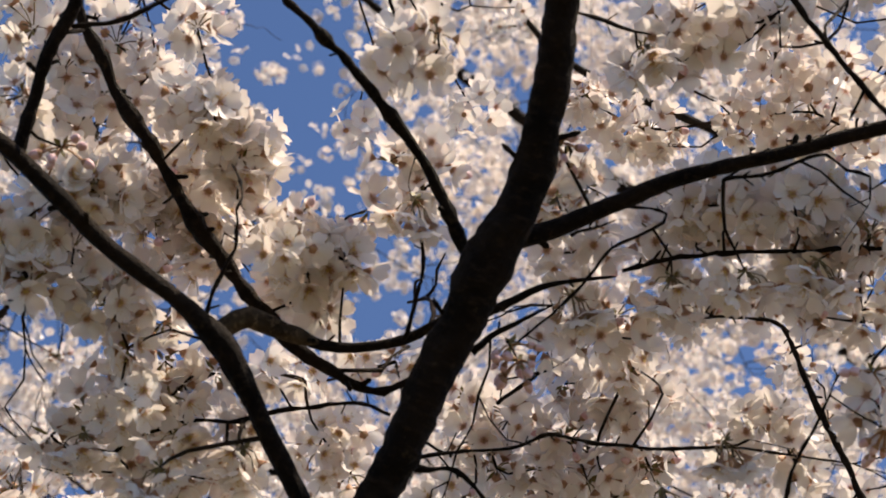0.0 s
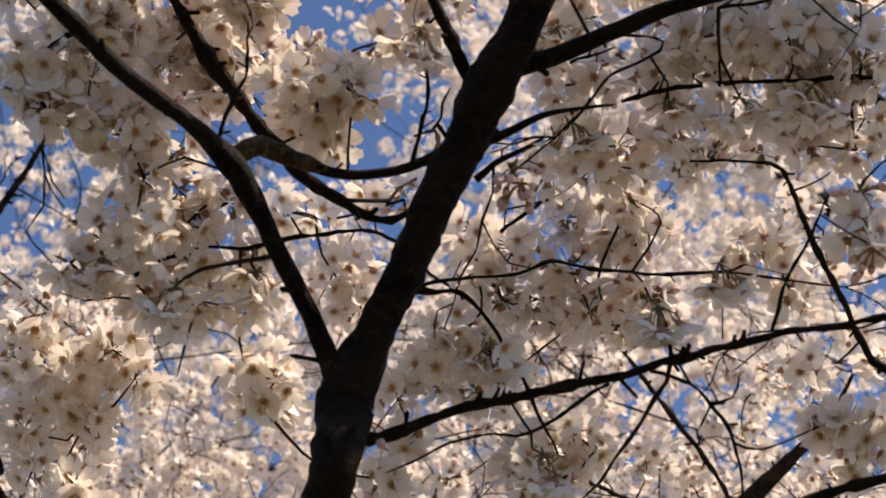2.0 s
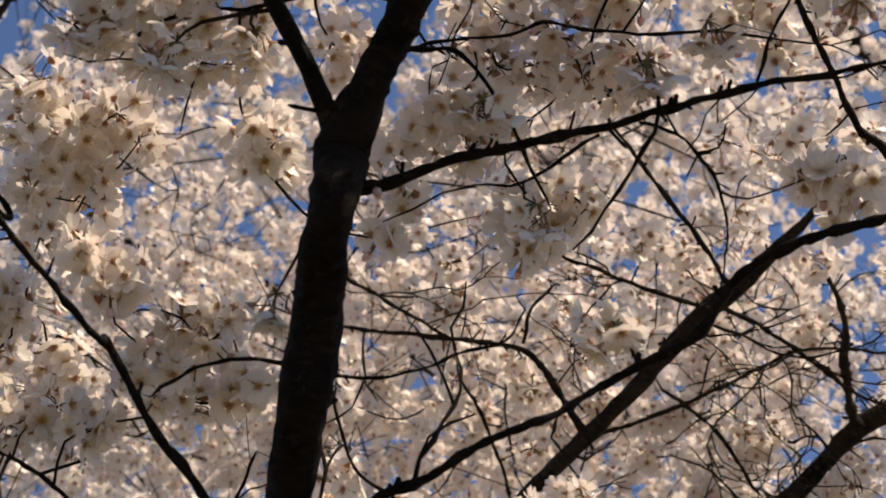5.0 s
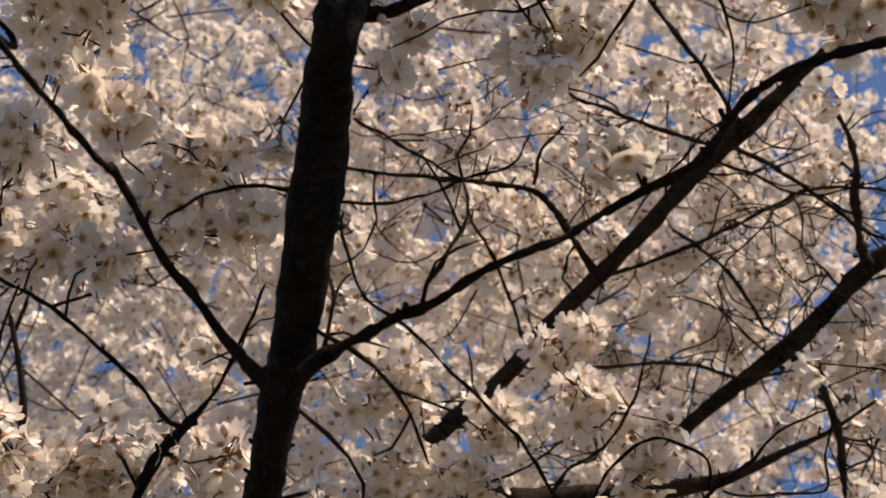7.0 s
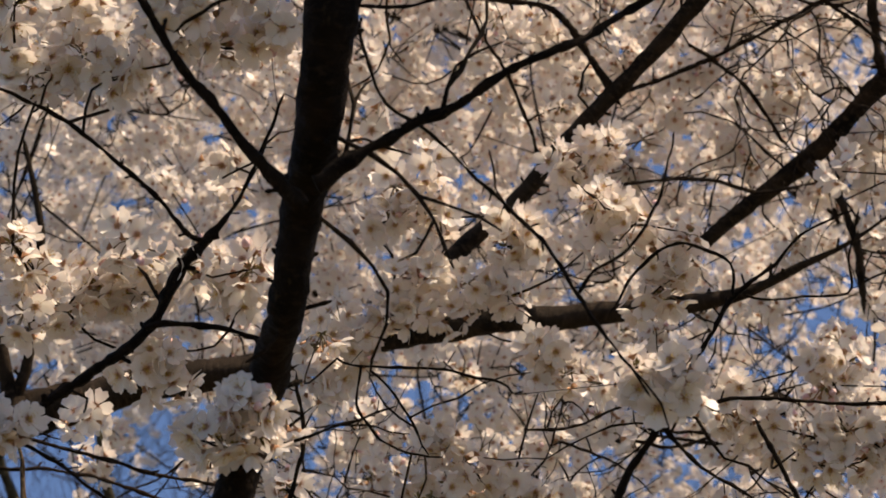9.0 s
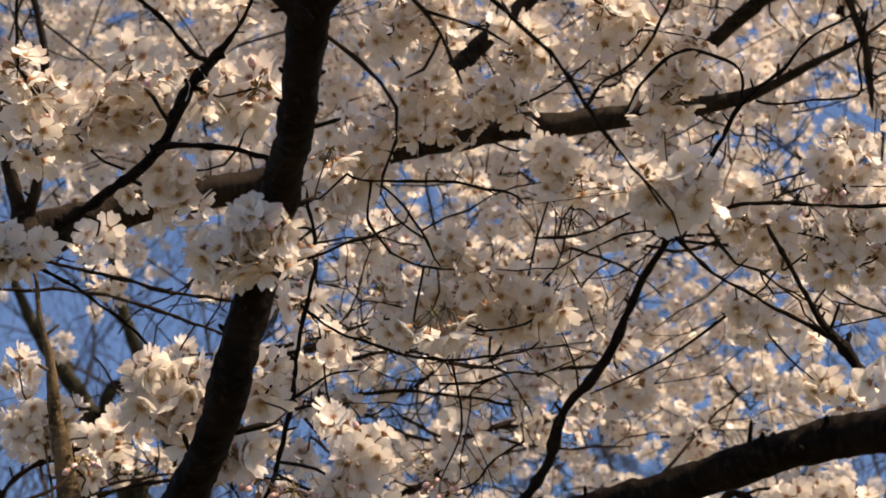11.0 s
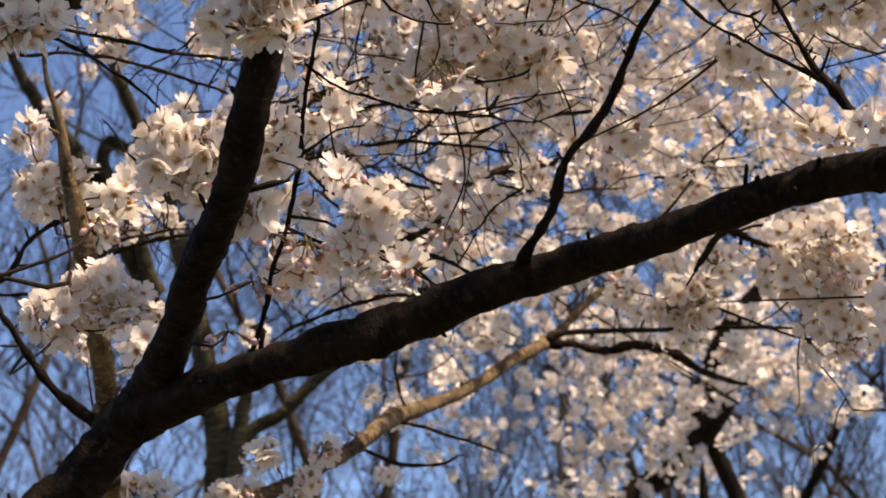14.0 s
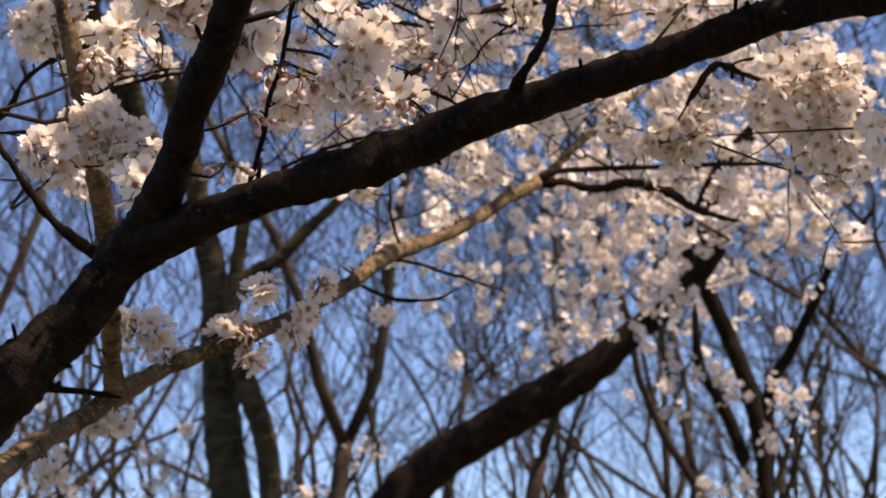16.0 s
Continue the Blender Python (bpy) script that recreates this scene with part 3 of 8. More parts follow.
limb(near_tree, "twig", [(0.061, 1.202, 2.684, 0.0012), (0.088, 1.185, 2.701, 0.0016), (0.113, 1.164, 2.721, 0.0018), (0.129, 1.147, 2.736, 0.0018), (0.151, 1.137, 2.744, 0.0019), (0.168, 1.129, 2.749, 0.0019), (0.171, 1.124, 2.754, 0.0019), (0.158, 1.121, 2.759, 0.0021), (0.139, 1.123, 2.759, 0.0021)], 0, 0.03)
limb(near_tree, "twig", [(0.097, 1.129, 2.730, 0.0021), (0.112, 1.125, 2.732, 0.0017), (0.129, 1.118, 2.737, 0.0012)], 0, 0)
limb(near_tree, "twig", [(0.213, 1.100, 2.770, 0.0026), (0.243, 1.094, 2.770, 0.0021), (0.263, 1.086, 2.773, 0.0021), (0.290, 1.075, 2.776, 0.0018), (0.305, 1.081, 2.767, 0.0016), (0.322, 1.081, 2.763, 0.0016), (0.323, 1.094, 2.751, 0.0012)], 0, 0.03)
limb(near_tree, "branch", [(0.238, 0.957, 2.860, 0.0031), (0.252, 0.975, 2.843, 0.0031), (0.271, 0.992, 2.826, 0.0035), (0.293, 1.008, 2.807, 0.0035), (0.315, 1.024, 2.788, 0.0035), (0.332, 1.036, 2.774, 0.0035), (0.358, 1.057, 2.746, 0.0035)], 0, 0.04)
limb(near_tree, "twig", [(0.283, 1.011, 2.833, 0.0018), (0.291, 1.002, 2.839, 0.0018), (0.297, 0.981, 2.854, 0.0016)], 0, 0.03)
limb(near_tree, "twig", [(0.078, 0.998, 2.849, 0.0021), (0.097, 1.003, 2.843, 0.0017), (0.115, 1.006, 2.839, 0.0021), (0.132, 1.009, 2.835, 0.0021), (0.147, 1.010, 2.832, 0.0014)], 0, 0.03)
limb(near_tree, "twig", [(-0.050, 0.988, 2.858, 0.0017), (-0.049, 1.001, 2.847, 0.0017), (-0.042, 1.016, 2.835, 0.0019)], 0, 0.03)
limb(near_tree, "twig", [(0.261, 1.244, 2.559, 0.0019), (0.270, 1.222, 2.584, 0.0018), (0.287, 1.190, 2.615, 0.0016), (0.302, 1.167, 2.637, 0.0012)], 0, 0)
limb(near_tree, "branch", [(-0.074, 1.313, 2.480, 0.0075), (-0.053, 1.310, 2.486, 0.0079), (-0.027, 1.307, 2.492, 0.0067), (-0.001, 1.300, 2.502, 0.0059), (0.034, 1.292, 2.512, 0.0055), (0.073, 1.287, 2.518, 0.0059), (0.108, 1.280, 2.524, 0.0055), (0.151, 1.270, 2.531, 0.0051), (0.194, 1.258, 2.540, 0.0047), (0.223, 1.249, 2.545, 0.0047), (0.257, 1.239, 2.550, 0.0035), (0.299, 1.228, 2.552, 0.0035), (0.348, 1.214, 2.553, 0.0032), (0.397, 1.198, 2.556, 0.0026)], 0, 0.05)
limb(near_tree, "twig", [(0.139, 1.292, 2.538, 0.0021), (0.109, 1.306, 2.523, 0.0021), (0.079, 1.319, 2.509, 0.0018), (0.039, 1.323, 2.505, 0.0012)], 0, 0.03)
limb(near_tree, "twig", [(0.170, 1.283, 2.545, 0.0023), (0.201, 1.285, 2.537, 0.0021), (0.219, 1.293, 2.524, 0.0021), (0.235, 1.307, 2.503, 0.0021), (0.243, 1.328, 2.474, 0.0016), (0.241, 1.357, 2.434, 0.0012)], 0, 0)
limb(near_tree, "twig", [(0.217, 1.293, 2.524, 0.0016), (0.234, 1.288, 2.527, 0.0016), (0.239, 1.277, 2.539, 0.0011)], 0, 0)
limb(near_tree, "branch", [(0.265, 1.631, 3.118, 0.0020), (0.313, 1.626, 3.114, 0.0022), (0.356, 1.623, 3.109, 0.0030), (0.381, 1.644, 3.082, 0.0040), (0.401, 1.674, 3.044, 0.0045), (0.427, 1.703, 3.005, 0.0045), (0.446, 1.723, 2.975, 0.0050), (0.465, 1.743, 2.945, 0.0067), (0.495, 1.753, 2.924, 0.0073), (0.531, 1.779, 2.877, 0.0079)], 6, 0.09)
limb(near_tree, "branch", [(-0.096, 1.413, 2.210, 0.0103), (-0.076, 1.408, 2.221, 0.0082), (-0.042, 1.399, 2.241, 0.0059), (-0.008, 1.389, 2.259, 0.0055), (0.035, 1.376, 2.280, 0.0051), (0.073, 1.365, 2.297, 0.0047), (0.113, 1.370, 2.322, 0.0047), (0.162, 1.375, 2.362, 0.0052), (0.218, 1.352, 2.384, 0.0056), (0.250, 1.342, 2.432, 0.0056), (0.297, 1.317, 2.454, 0.0060), (0.359, 1.294, 2.465, 0.0060), (0.421, 1.267, 2.478, 0.0052)], 0, 0.05)
limb(second_tree, "branch", [(-0.096, 2.683, 2.738, 0.0171), (-0.018, 2.653, 2.802, 0.0163), (0.037, 2.627, 2.850, 0.0146), (0.100, 2.598, 2.900, 0.0142), (0.147, 2.565, 2.953, 0.0130), (0.225, 2.520, 3.019, 0.0142), (0.287, 2.479, 3.072, 0.0142), (0.341, 2.437, 3.124, 0.0155), (0.387, 2.404, 3.162, 0.0171), (0.441, 2.368, 3.198, 0.0155), (0.493, 2.327, 3.239, 0.0106), (0.523, 2.303, 3.262, 0.0069), (0.555, 2.265, 3.299, 0.0038), (0.579, 2.223, 3.342, 0.0024)], 8, 0.16)
limb(second_tree, "branch", [(0.306, 2.828, 2.872, 0.0121), (0.365, 2.796, 2.920, 0.0130), (0.431, 2.761, 2.967, 0.0139), (0.530, 2.709, 3.030, 0.0174), (0.578, 2.674, 3.071, 0.0156), (0.634, 2.633, 3.117, 0.0174), (0.698, 2.597, 3.147, 0.0182), (0.792, 2.544, 3.187, 0.0191)], 8, 0.18)
limb(second_tree, "branch", [(0.628, 2.588, 3.094, 0.0102), (0.615, 2.570, 3.126, 0.0090), (0.605, 2.544, 3.169, 0.0077), (0.603, 2.501, 3.230, 0.0055), (0.576, 2.470, 3.280, 0.0044), (0.542, 2.455, 3.309, 0.0033)], 8, 0.14)
limb(second_tree, "branch", [(0.514, 2.672, 2.998, 0.0073), (0.564, 2.693, 2.944, 0.0059), (0.590, 2.725, 2.877, 0.0073), (0.599, 2.758, 2.811, 0.0051)], 8, 0.14)
limb(second_tree, "bough", [(-0.730, 2.698, 2.557, 0.0370), (-0.640, 2.711, 2.581, 0.0364), (-0.579, 2.716, 2.603, 0.0342), (-0.486, 2.721, 2.634, 0.0264), (-0.408, 2.725, 2.654, 0.0251), (-0.280, 2.731, 2.679, 0.0236), (-0.167, 2.726, 2.711, 0.0203), (-0.086, 2.722, 2.728, 0.0195), (-0.005, 2.716, 2.744, 0.0203), (0.076, 2.711, 2.754, 0.0203), (0.157, 2.708, 2.755, 0.0195), (0.246, 2.698, 2.762, 0.0171), (0.358, 2.682, 2.770, 0.0146), (0.421, 2.668, 2.781, 0.0106), (0.492, 2.642, 2.808, 0.0069), (0.554, 2.617, 2.831, 0.0038), (0.614, 2.586, 2.863, 0.0024)], 12, 0.16)
limb(second_tree, "branch", [(-0.608, 2.696, 2.584, 0.0300), (-0.621, 2.678, 2.617, 0.0145), (-0.630, 2.659, 2.652, 0.0125), (-0.637, 2.638, 2.690, 0.0110), (-0.648, 2.605, 2.748, 0.0095), (-0.651, 2.575, 2.804, 0.0080)], 2, 0.08)
limb(second_tree, "branch", [(-0.621, 2.699, 2.579, 0.0250), (-0.610, 2.683, 2.607, 0.0125), (-0.601, 2.671, 2.630, 0.0115), (-0.595, 2.659, 2.652, 0.0100), (-0.585, 2.621, 2.722, 0.0075), (-0.578, 2.579, 2.798, 0.0068), (-0.585, 2.549, 2.853, 0.0055), (-0.601, 2.515, 2.915, 0.0040)], 2, 0.08)
limb(near_tree, "branch", [(-0.368, 1.693, 2.122, 0.0059), (-0.332, 1.686, 2.156, 0.0059), (-0.286, 1.679, 2.192, 0.0063), (-0.258, 1.672, 2.217, 0.0059), (-0.230, 1.654, 2.264, 0.0063), (-0.206, 1.643, 2.291, 0.0059), (-0.187, 1.632, 2.315, 0.0028), (-0.168, 1.616, 2.347, 0.0024), (-0.145, 1.586, 2.400, 0.0016)], 6, 0.06)
limb(near_tree, "branch", [(-0.199, 1.643, 2.292, 0.0040), (-0.221, 1.641, 2.290, 0.0040), (-0.261, 1.616, 2.322, 0.0028), (-0.291, 1.598, 2.342, 0.0032), (-0.339, 1.570, 2.370, 0.0032), (-0.387, 1.550, 2.382, 0.0028), (-0.424, 1.535, 2.389, 0.0024)], 0, 0.05)
limb(near_tree, "twig", [(-0.254, 1.629, 2.193, 0.0033), (-0.231, 1.631, 2.196, 0.0035), (-0.193, 1.636, 2.198, 0.0039), (-0.149, 1.644, 2.193, 0.0035)], 0, 0.04)
limb(near_tree, "branch", [(-0.106, 1.421, 2.195, 0.0095), (-0.119, 1.413, 2.206, 0.0082), (-0.132, 1.405, 2.217, 0.0070), (-0.154, 1.390, 2.238, 0.0059), (-0.185, 1.366, 2.268, 0.0055), (-0.211, 1.342, 2.298, 0.0047), (-0.236, 1.315, 2.330, 0.0047), (-0.238, 1.288, 2.316, 0.0043), (-0.279, 1.257, 2.347, 0.0035), (-0.320, 1.218, 2.382, 0.0035), (-0.316, 1.267, 2.414, 0.0031), (-0.354, 1.233, 2.444, 0.0028)], 0, 0.05)
limb(near_tree, "twig", [(-0.100, 1.337, 2.333, 0.0026), (-0.121, 1.335, 2.333, 0.0024), (-0.142, 1.334, 2.332, 0.0024), (-0.171, 1.334, 2.326, 0.0022), (-0.187, 1.338, 2.315, 0.0021), (-0.201, 1.343, 2.304, 0.0015)], 0, 0.03)
limb(near_tree, "twig", [(-0.079, 1.343, 2.323, 0.0021), (-0.036, 1.343, 2.326, 0.0021), (-0.001, 1.340, 2.334, 0.0019), (0.033, 1.331, 2.346, 0.0017), (0.068, 1.326, 2.353, 0.0016), (0.080, 1.311, 2.372, 0.0012)], 0, 0)
limb(near_tree, "twig", [(-0.063, 1.363, 2.331, 0.0014), (-0.060, 1.378, 2.310, 0.0016), (-0.044, 1.400, 2.277, 0.0018), (-0.008, 1.414, 2.256, 0.0018), (0.028, 1.432, 2.227, 0.0019), (0.063, 1.447, 2.201, 0.0021), (0.090, 1.461, 2.174, 0.0021), (0.108, 1.474, 2.147, 0.0021), (0.130, 1.486, 2.120, 0.0019), (0.161, 1.503, 2.080, 0.0016)], 0, 0)
limb(near_tree, "twig", [(0.108, 1.491, 2.158, 0.0018), (0.118, 1.483, 2.172, 0.0018), (0.148, 1.471, 2.191, 0.0018), (0.169, 1.452, 2.222, 0.0016), (0.181, 1.425, 2.265, 0.0011)], 0, 0)
limb(near_tree, "branch", [(0.204, 1.765, 2.173, 0.0037), (0.218, 1.749, 2.205, 0.0035), (0.238, 1.732, 2.236, 0.0033), (0.263, 1.711, 2.272, 0.0029), (0.297, 1.693, 2.297, 0.0027), (0.322, 1.677, 2.318, 0.0021), (0.361, 1.661, 2.333, 0.0016)], 0, 0.06)
limb(near_tree, "twig", [(0.263, 1.712, 2.271, 0.0025), (0.258, 1.698, 2.299, 0.0023), (0.232, 1.694, 2.311, 0.0023), (0.202, 1.696, 2.314, 0.0021), (0.167, 1.713, 2.288, 0.0019), (0.152, 1.726, 2.265, 0.0014)], 0, 0.05)
limb(near_tree, "twig", [(0.279, 1.753, 2.296, 0.0019), (0.330, 1.748, 2.291, 0.0019), (0.370, 1.740, 2.292, 0.0017), (0.372, 1.724, 2.321, 0.0017), (0.379, 1.703, 2.357, 0.0013)], 0, 0.05)
limb(second_tree, "branch", [(-0.178, 2.437, 3.142, 0.0031), (-0.129, 2.443, 3.138, 0.0035), (-0.064, 2.448, 3.135, 0.0038), (0.018, 2.452, 3.132, 0.0042), (0.116, 2.456, 3.123, 0.0052), (0.149, 2.466, 3.107, 0.0052), (0.183, 2.492, 3.067, 0.0056), (0.221, 2.520, 3.019, 0.0069)], 14, 0.14)
limb(second_tree, "twig", [(0.128, 2.453, 3.127, 0.0031), (0.138, 2.425, 3.167, 0.0031), (0.165, 2.404, 3.193, 0.0024)], 4, 0.1)
limb(second_tree, "twig", [(-0.126, 2.320, 3.138, 0.0027), (-0.046, 2.348, 3.104, 0.0027), (0.018, 2.368, 3.077, 0.0030)], 4, 0.1)
limb(second_tree, "branch", [(0.375, 2.321, 3.107, 0.0047), (0.289, 2.314, 3.132, 0.0037), (0.218, 2.304, 3.155, 0.0034), (0.171, 2.295, 3.171, 0.0027)], 8, 0.12)
limb(second_tree, "branch", [(0.391, 2.220, 3.071, 0.0049), (0.352, 2.190, 3.118, 0.0042), (0.305, 2.158, 3.167, 0.0039), (0.258, 2.124, 3.214, 0.0039), (0.222, 2.097, 3.249, 0.0033), (0.194, 2.060, 3.294, 0.0029)], 12, 0.12)
limb(second_tree, "branch", [(0.411, 2.478, 3.227, 0.0043), (0.482, 2.488, 3.196, 0.0040), (0.540, 2.503, 3.158, 0.0040), (0.597, 2.517, 3.120, 0.0036), (0.645, 2.522, 3.096, 0.0029)], 8, 0.12)
limb(second_tree, "branch", [(0.236, 2.604, 3.071, 0.0040), (0.314, 2.583, 3.092, 0.0036), (0.395, 2.556, 3.118, 0.0036), (0.476, 2.522, 3.149, 0.0033), (0.547, 2.495, 3.168, 0.0029), (0.649, 2.480, 3.155, 0.0025)], 10, 0.13)
limb(second_tree, "twig", [(0.337, 2.558, 3.127, 0.0033), (0.380, 2.569, 3.101, 0.0036), (0.422, 2.585, 3.068, 0.0036), (0.477, 2.619, 2.999, 0.0036)], 6, 0.1)
limb(second_tree, "twig", [(0.194, 2.678, 2.955, 0.0029), (0.294, 2.666, 2.961, 0.0033), (0.360, 2.659, 2.960, 0.0036), (0.442, 2.659, 2.939, 0.0033), (0.515, 2.644, 2.945, 0.0025)], 6, 0.1)
limb(second_tree, "twig", [(0.041, 2.569, 3.138, 0.0029), (0.081, 2.603, 3.086, 0.0033), (0.119, 2.657, 2.997, 0.0029)], 4, 0.1)
limb(near_tree, "twig", [(-0.110, 1.923, 2.308, 0.0020), (-0.087, 1.927, 2.303, 0.0023), (-0.019, 1.930, 2.302, 0.0020), (0.038, 1.934, 2.294, 0.0020), (0.066, 1.940, 2.281, 0.0014)], 0, 0.05)
limb(near_tree, "twig", [(-0.086, 1.928, 2.302, 0.0020), (-0.087, 1.946, 2.262, 0.0018), (-0.058, 1.961, 2.231, 0.0018), (-0.007, 1.967, 2.221, 0.0016)], 0, 0.04)
limb(near_tree, "twig", [(-0.076, 1.930, 2.298, 0.0020), (-0.053, 1.941, 2.278, 0.0020), (-0.030, 1.955, 2.247, 0.0020), (-0.019, 1.965, 2.226, 0.0014)], 0, 0.04)
limb(near_tree, "branch", [(0.049, 1.742, 1.898, 0.0083), (0.056, 1.738, 1.909, 0.0066), (0.076, 1.729, 1.941, 0.0061), (0.095, 1.714, 1.987, 0.0061), (0.121, 1.704, 2.013, 0.0061), (0.141, 1.690, 2.048, 0.0053), (0.162, 1.673, 2.088, 0.0048), (0.183, 1.658, 2.120, 0.0039), (0.188, 1.649, 2.140, 0.0031)], 0, 0.05)
limb(near_tree, "branch", [(0.200, 1.793, 2.182, 0.0030), (0.227, 1.802, 2.153, 0.0025), (0.267, 1.808, 2.126, 0.0025), (0.313, 1.810, 2.102, 0.0030), (0.342, 1.812, 2.082, 0.0034)], 0, 0.05)
limb(near_tree, "branch", [(0.418, 1.827, 1.989, 0.0071), (0.371, 1.819, 2.045, 0.0067), (0.352, 1.813, 2.074, 0.0062), (0.328, 1.806, 2.106, 0.0038), (0.304, 1.792, 2.152, 0.0030), (0.287, 1.783, 2.180, 0.0019)], 0, 0.06)
limb(near_tree, "branch", [(0.192, 1.794, 2.183, 0.0030), (0.223, 1.788, 2.190, 0.0034), (0.270, 1.776, 2.202, 0.0030), (0.331, 1.770, 2.195, 0.0030), (0.390, 1.759, 2.191, 0.0027), (0.445, 1.746, 2.193, 0.0025)], 0, 0.06)
limb(near_tree, "twig", [(-0.485, 1.882, 2.228, 0.0020), (-0.417, 1.906, 2.210, 0.0020), (-0.381, 1.922, 2.191, 0.0023), (-0.338, 1.939, 2.166, 0.0023), (-0.312, 1.952, 2.145, 0.0020), (-0.288, 1.964, 2.122, 0.0014)], 0, 0)
limb(near_tree, "branch", [(-0.235, 2.043, 1.865, 0.0034), (-0.223, 2.038, 1.897, 0.0034), (-0.201, 2.023, 1.968, 0.0034), (-0.182, 2.006, 2.033, 0.0034), (-0.169, 1.992, 2.082, 0.0036), (-0.161, 1.974, 2.135, 0.0032), (-0.148, 1.954, 2.194, 0.0030), (-0.141, 1.942, 2.225, 0.0027), (-0.149, 1.916, 2.283, 0.0020)], 6, 0.06)
limb(near_tree, "twig", [(-0.169, 1.989, 2.091, 0.0023), (-0.128, 1.985, 2.114, 0.0020), (-0.103, 1.984, 2.120, 0.0016)], 0, 0.05)
limb(near_tree, "twig", [(-0.157, 1.958, 2.181, 0.0023), (-0.126, 1.969, 2.159, 0.0020), (-0.070, 1.979, 2.139, 0.0020), (-0.014, 1.984, 2.130, 0.0020), (0.043, 1.983, 2.133, 0.0018), (0.078, 1.978, 2.144, 0.0014)], 0, 0.06)
limb(near_tree, "twig", [(-0.200, 1.756, 1.983, 0.0050), (-0.183, 1.758, 1.985, 0.0040), (-0.163, 1.759, 1.989, 0.0026)], 0, 0)
limb(near_tree, "twig", [(-0.168, 1.714, 2.113, 0.0024), (-0.153, 1.713, 2.120, 0.0022), (-0.117, 1.711, 2.131, 0.0020), (-0.082, 1.709, 2.142, 0.0020), (-0.044, 1.705, 2.156, 0.0014)], 0, 0)
limb(second_tree, "branch", [(-0.396, 3.238, 2.579, 0.0057), (-0.358, 3.238, 2.592, 0.0081), (-0.291, 3.239, 2.609, 0.0090), (-0.205, 3.236, 2.634, 0.0095), (-0.148, 3.236, 2.643, 0.0090), (-0.071, 3.226, 2.674, 0.0057), (0.025, 3.211, 2.714, 0.0037)], 3, 0.14)
limb(second_tree, "branch", [(-0.192, 3.370, 2.368, 0.0041), (-0.134, 3.365, 2.394, 0.0053), (-0.057, 3.358, 2.429, 0.0065), (-0.017, 3.342, 2.482, 0.0085), (0.041, 3.334, 2.507, 0.0085), (0.155, 3.327, 2.520, 0.0057), (0.251, 3.314, 2.542, 0.0037)], 10, 0.14)
limb(second_tree, "branch", [(-0.616, 2.445, 2.066, 0.0042), (-0.576, 2.444, 2.107, 0.0039), (-0.536, 2.438, 2.160, 0.0039), (-0.475, 2.443, 2.188, 0.0033), (-0.409, 2.444, 2.223, 0.0024)], 2, 0.08)
limb(second_tree, "branch", [(-0.521, 2.648, 2.180, 0.0042), (-0.441, 2.655, 2.208, 0.0039), (-0.370, 2.663, 2.219, 0.0033)], 1, 0.07)
limb(second_tree, "branch", [(-0.578, 2.339, 2.409, 0.0030), (-0.526, 2.353, 2.407, 0.0027), (-0.433, 2.378, 2.392, 0.0027), (-0.366, 2.396, 2.378, 0.0030), (-0.283, 2.411, 2.369, 0.0027)], 1, 0.07)
limb(second_tree, "branch", [(-0.603, 2.446, 2.403, 0.0028), (-0.486, 2.470, 2.409, 0.0028), (-0.381, 2.497, 2.390, 0.0031), (-0.311, 2.515, 2.367, 0.0028)], 1, 0.07)
limb(near_tree, "bough", [(-0.367, 2.090, 1.845, 0.0091), (-0.395, 2.085, 1.845, 0.0081), (-0.436, 2.068, 1.882, 0.0067), (-0.463, 2.053, 1.922, 0.0059), (-0.484, 2.039, 1.956, 0.0048), (-0.510, 2.021, 2.000, 0.0043)], 0, 0.05)
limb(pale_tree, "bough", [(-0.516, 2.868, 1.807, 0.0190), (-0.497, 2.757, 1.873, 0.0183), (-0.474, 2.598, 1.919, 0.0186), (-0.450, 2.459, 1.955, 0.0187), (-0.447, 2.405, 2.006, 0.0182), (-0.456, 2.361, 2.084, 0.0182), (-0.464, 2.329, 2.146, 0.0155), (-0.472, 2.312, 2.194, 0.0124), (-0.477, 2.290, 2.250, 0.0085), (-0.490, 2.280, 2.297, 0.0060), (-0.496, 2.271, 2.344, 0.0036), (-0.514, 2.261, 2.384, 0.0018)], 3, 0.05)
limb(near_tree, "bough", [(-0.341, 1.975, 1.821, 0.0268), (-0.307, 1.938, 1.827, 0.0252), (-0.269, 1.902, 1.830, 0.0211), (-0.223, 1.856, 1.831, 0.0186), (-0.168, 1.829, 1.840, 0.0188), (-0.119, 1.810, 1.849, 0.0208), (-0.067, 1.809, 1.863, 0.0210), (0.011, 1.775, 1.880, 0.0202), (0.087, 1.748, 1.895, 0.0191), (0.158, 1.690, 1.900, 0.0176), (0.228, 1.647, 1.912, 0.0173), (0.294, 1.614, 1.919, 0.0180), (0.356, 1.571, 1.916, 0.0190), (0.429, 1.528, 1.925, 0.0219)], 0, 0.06)
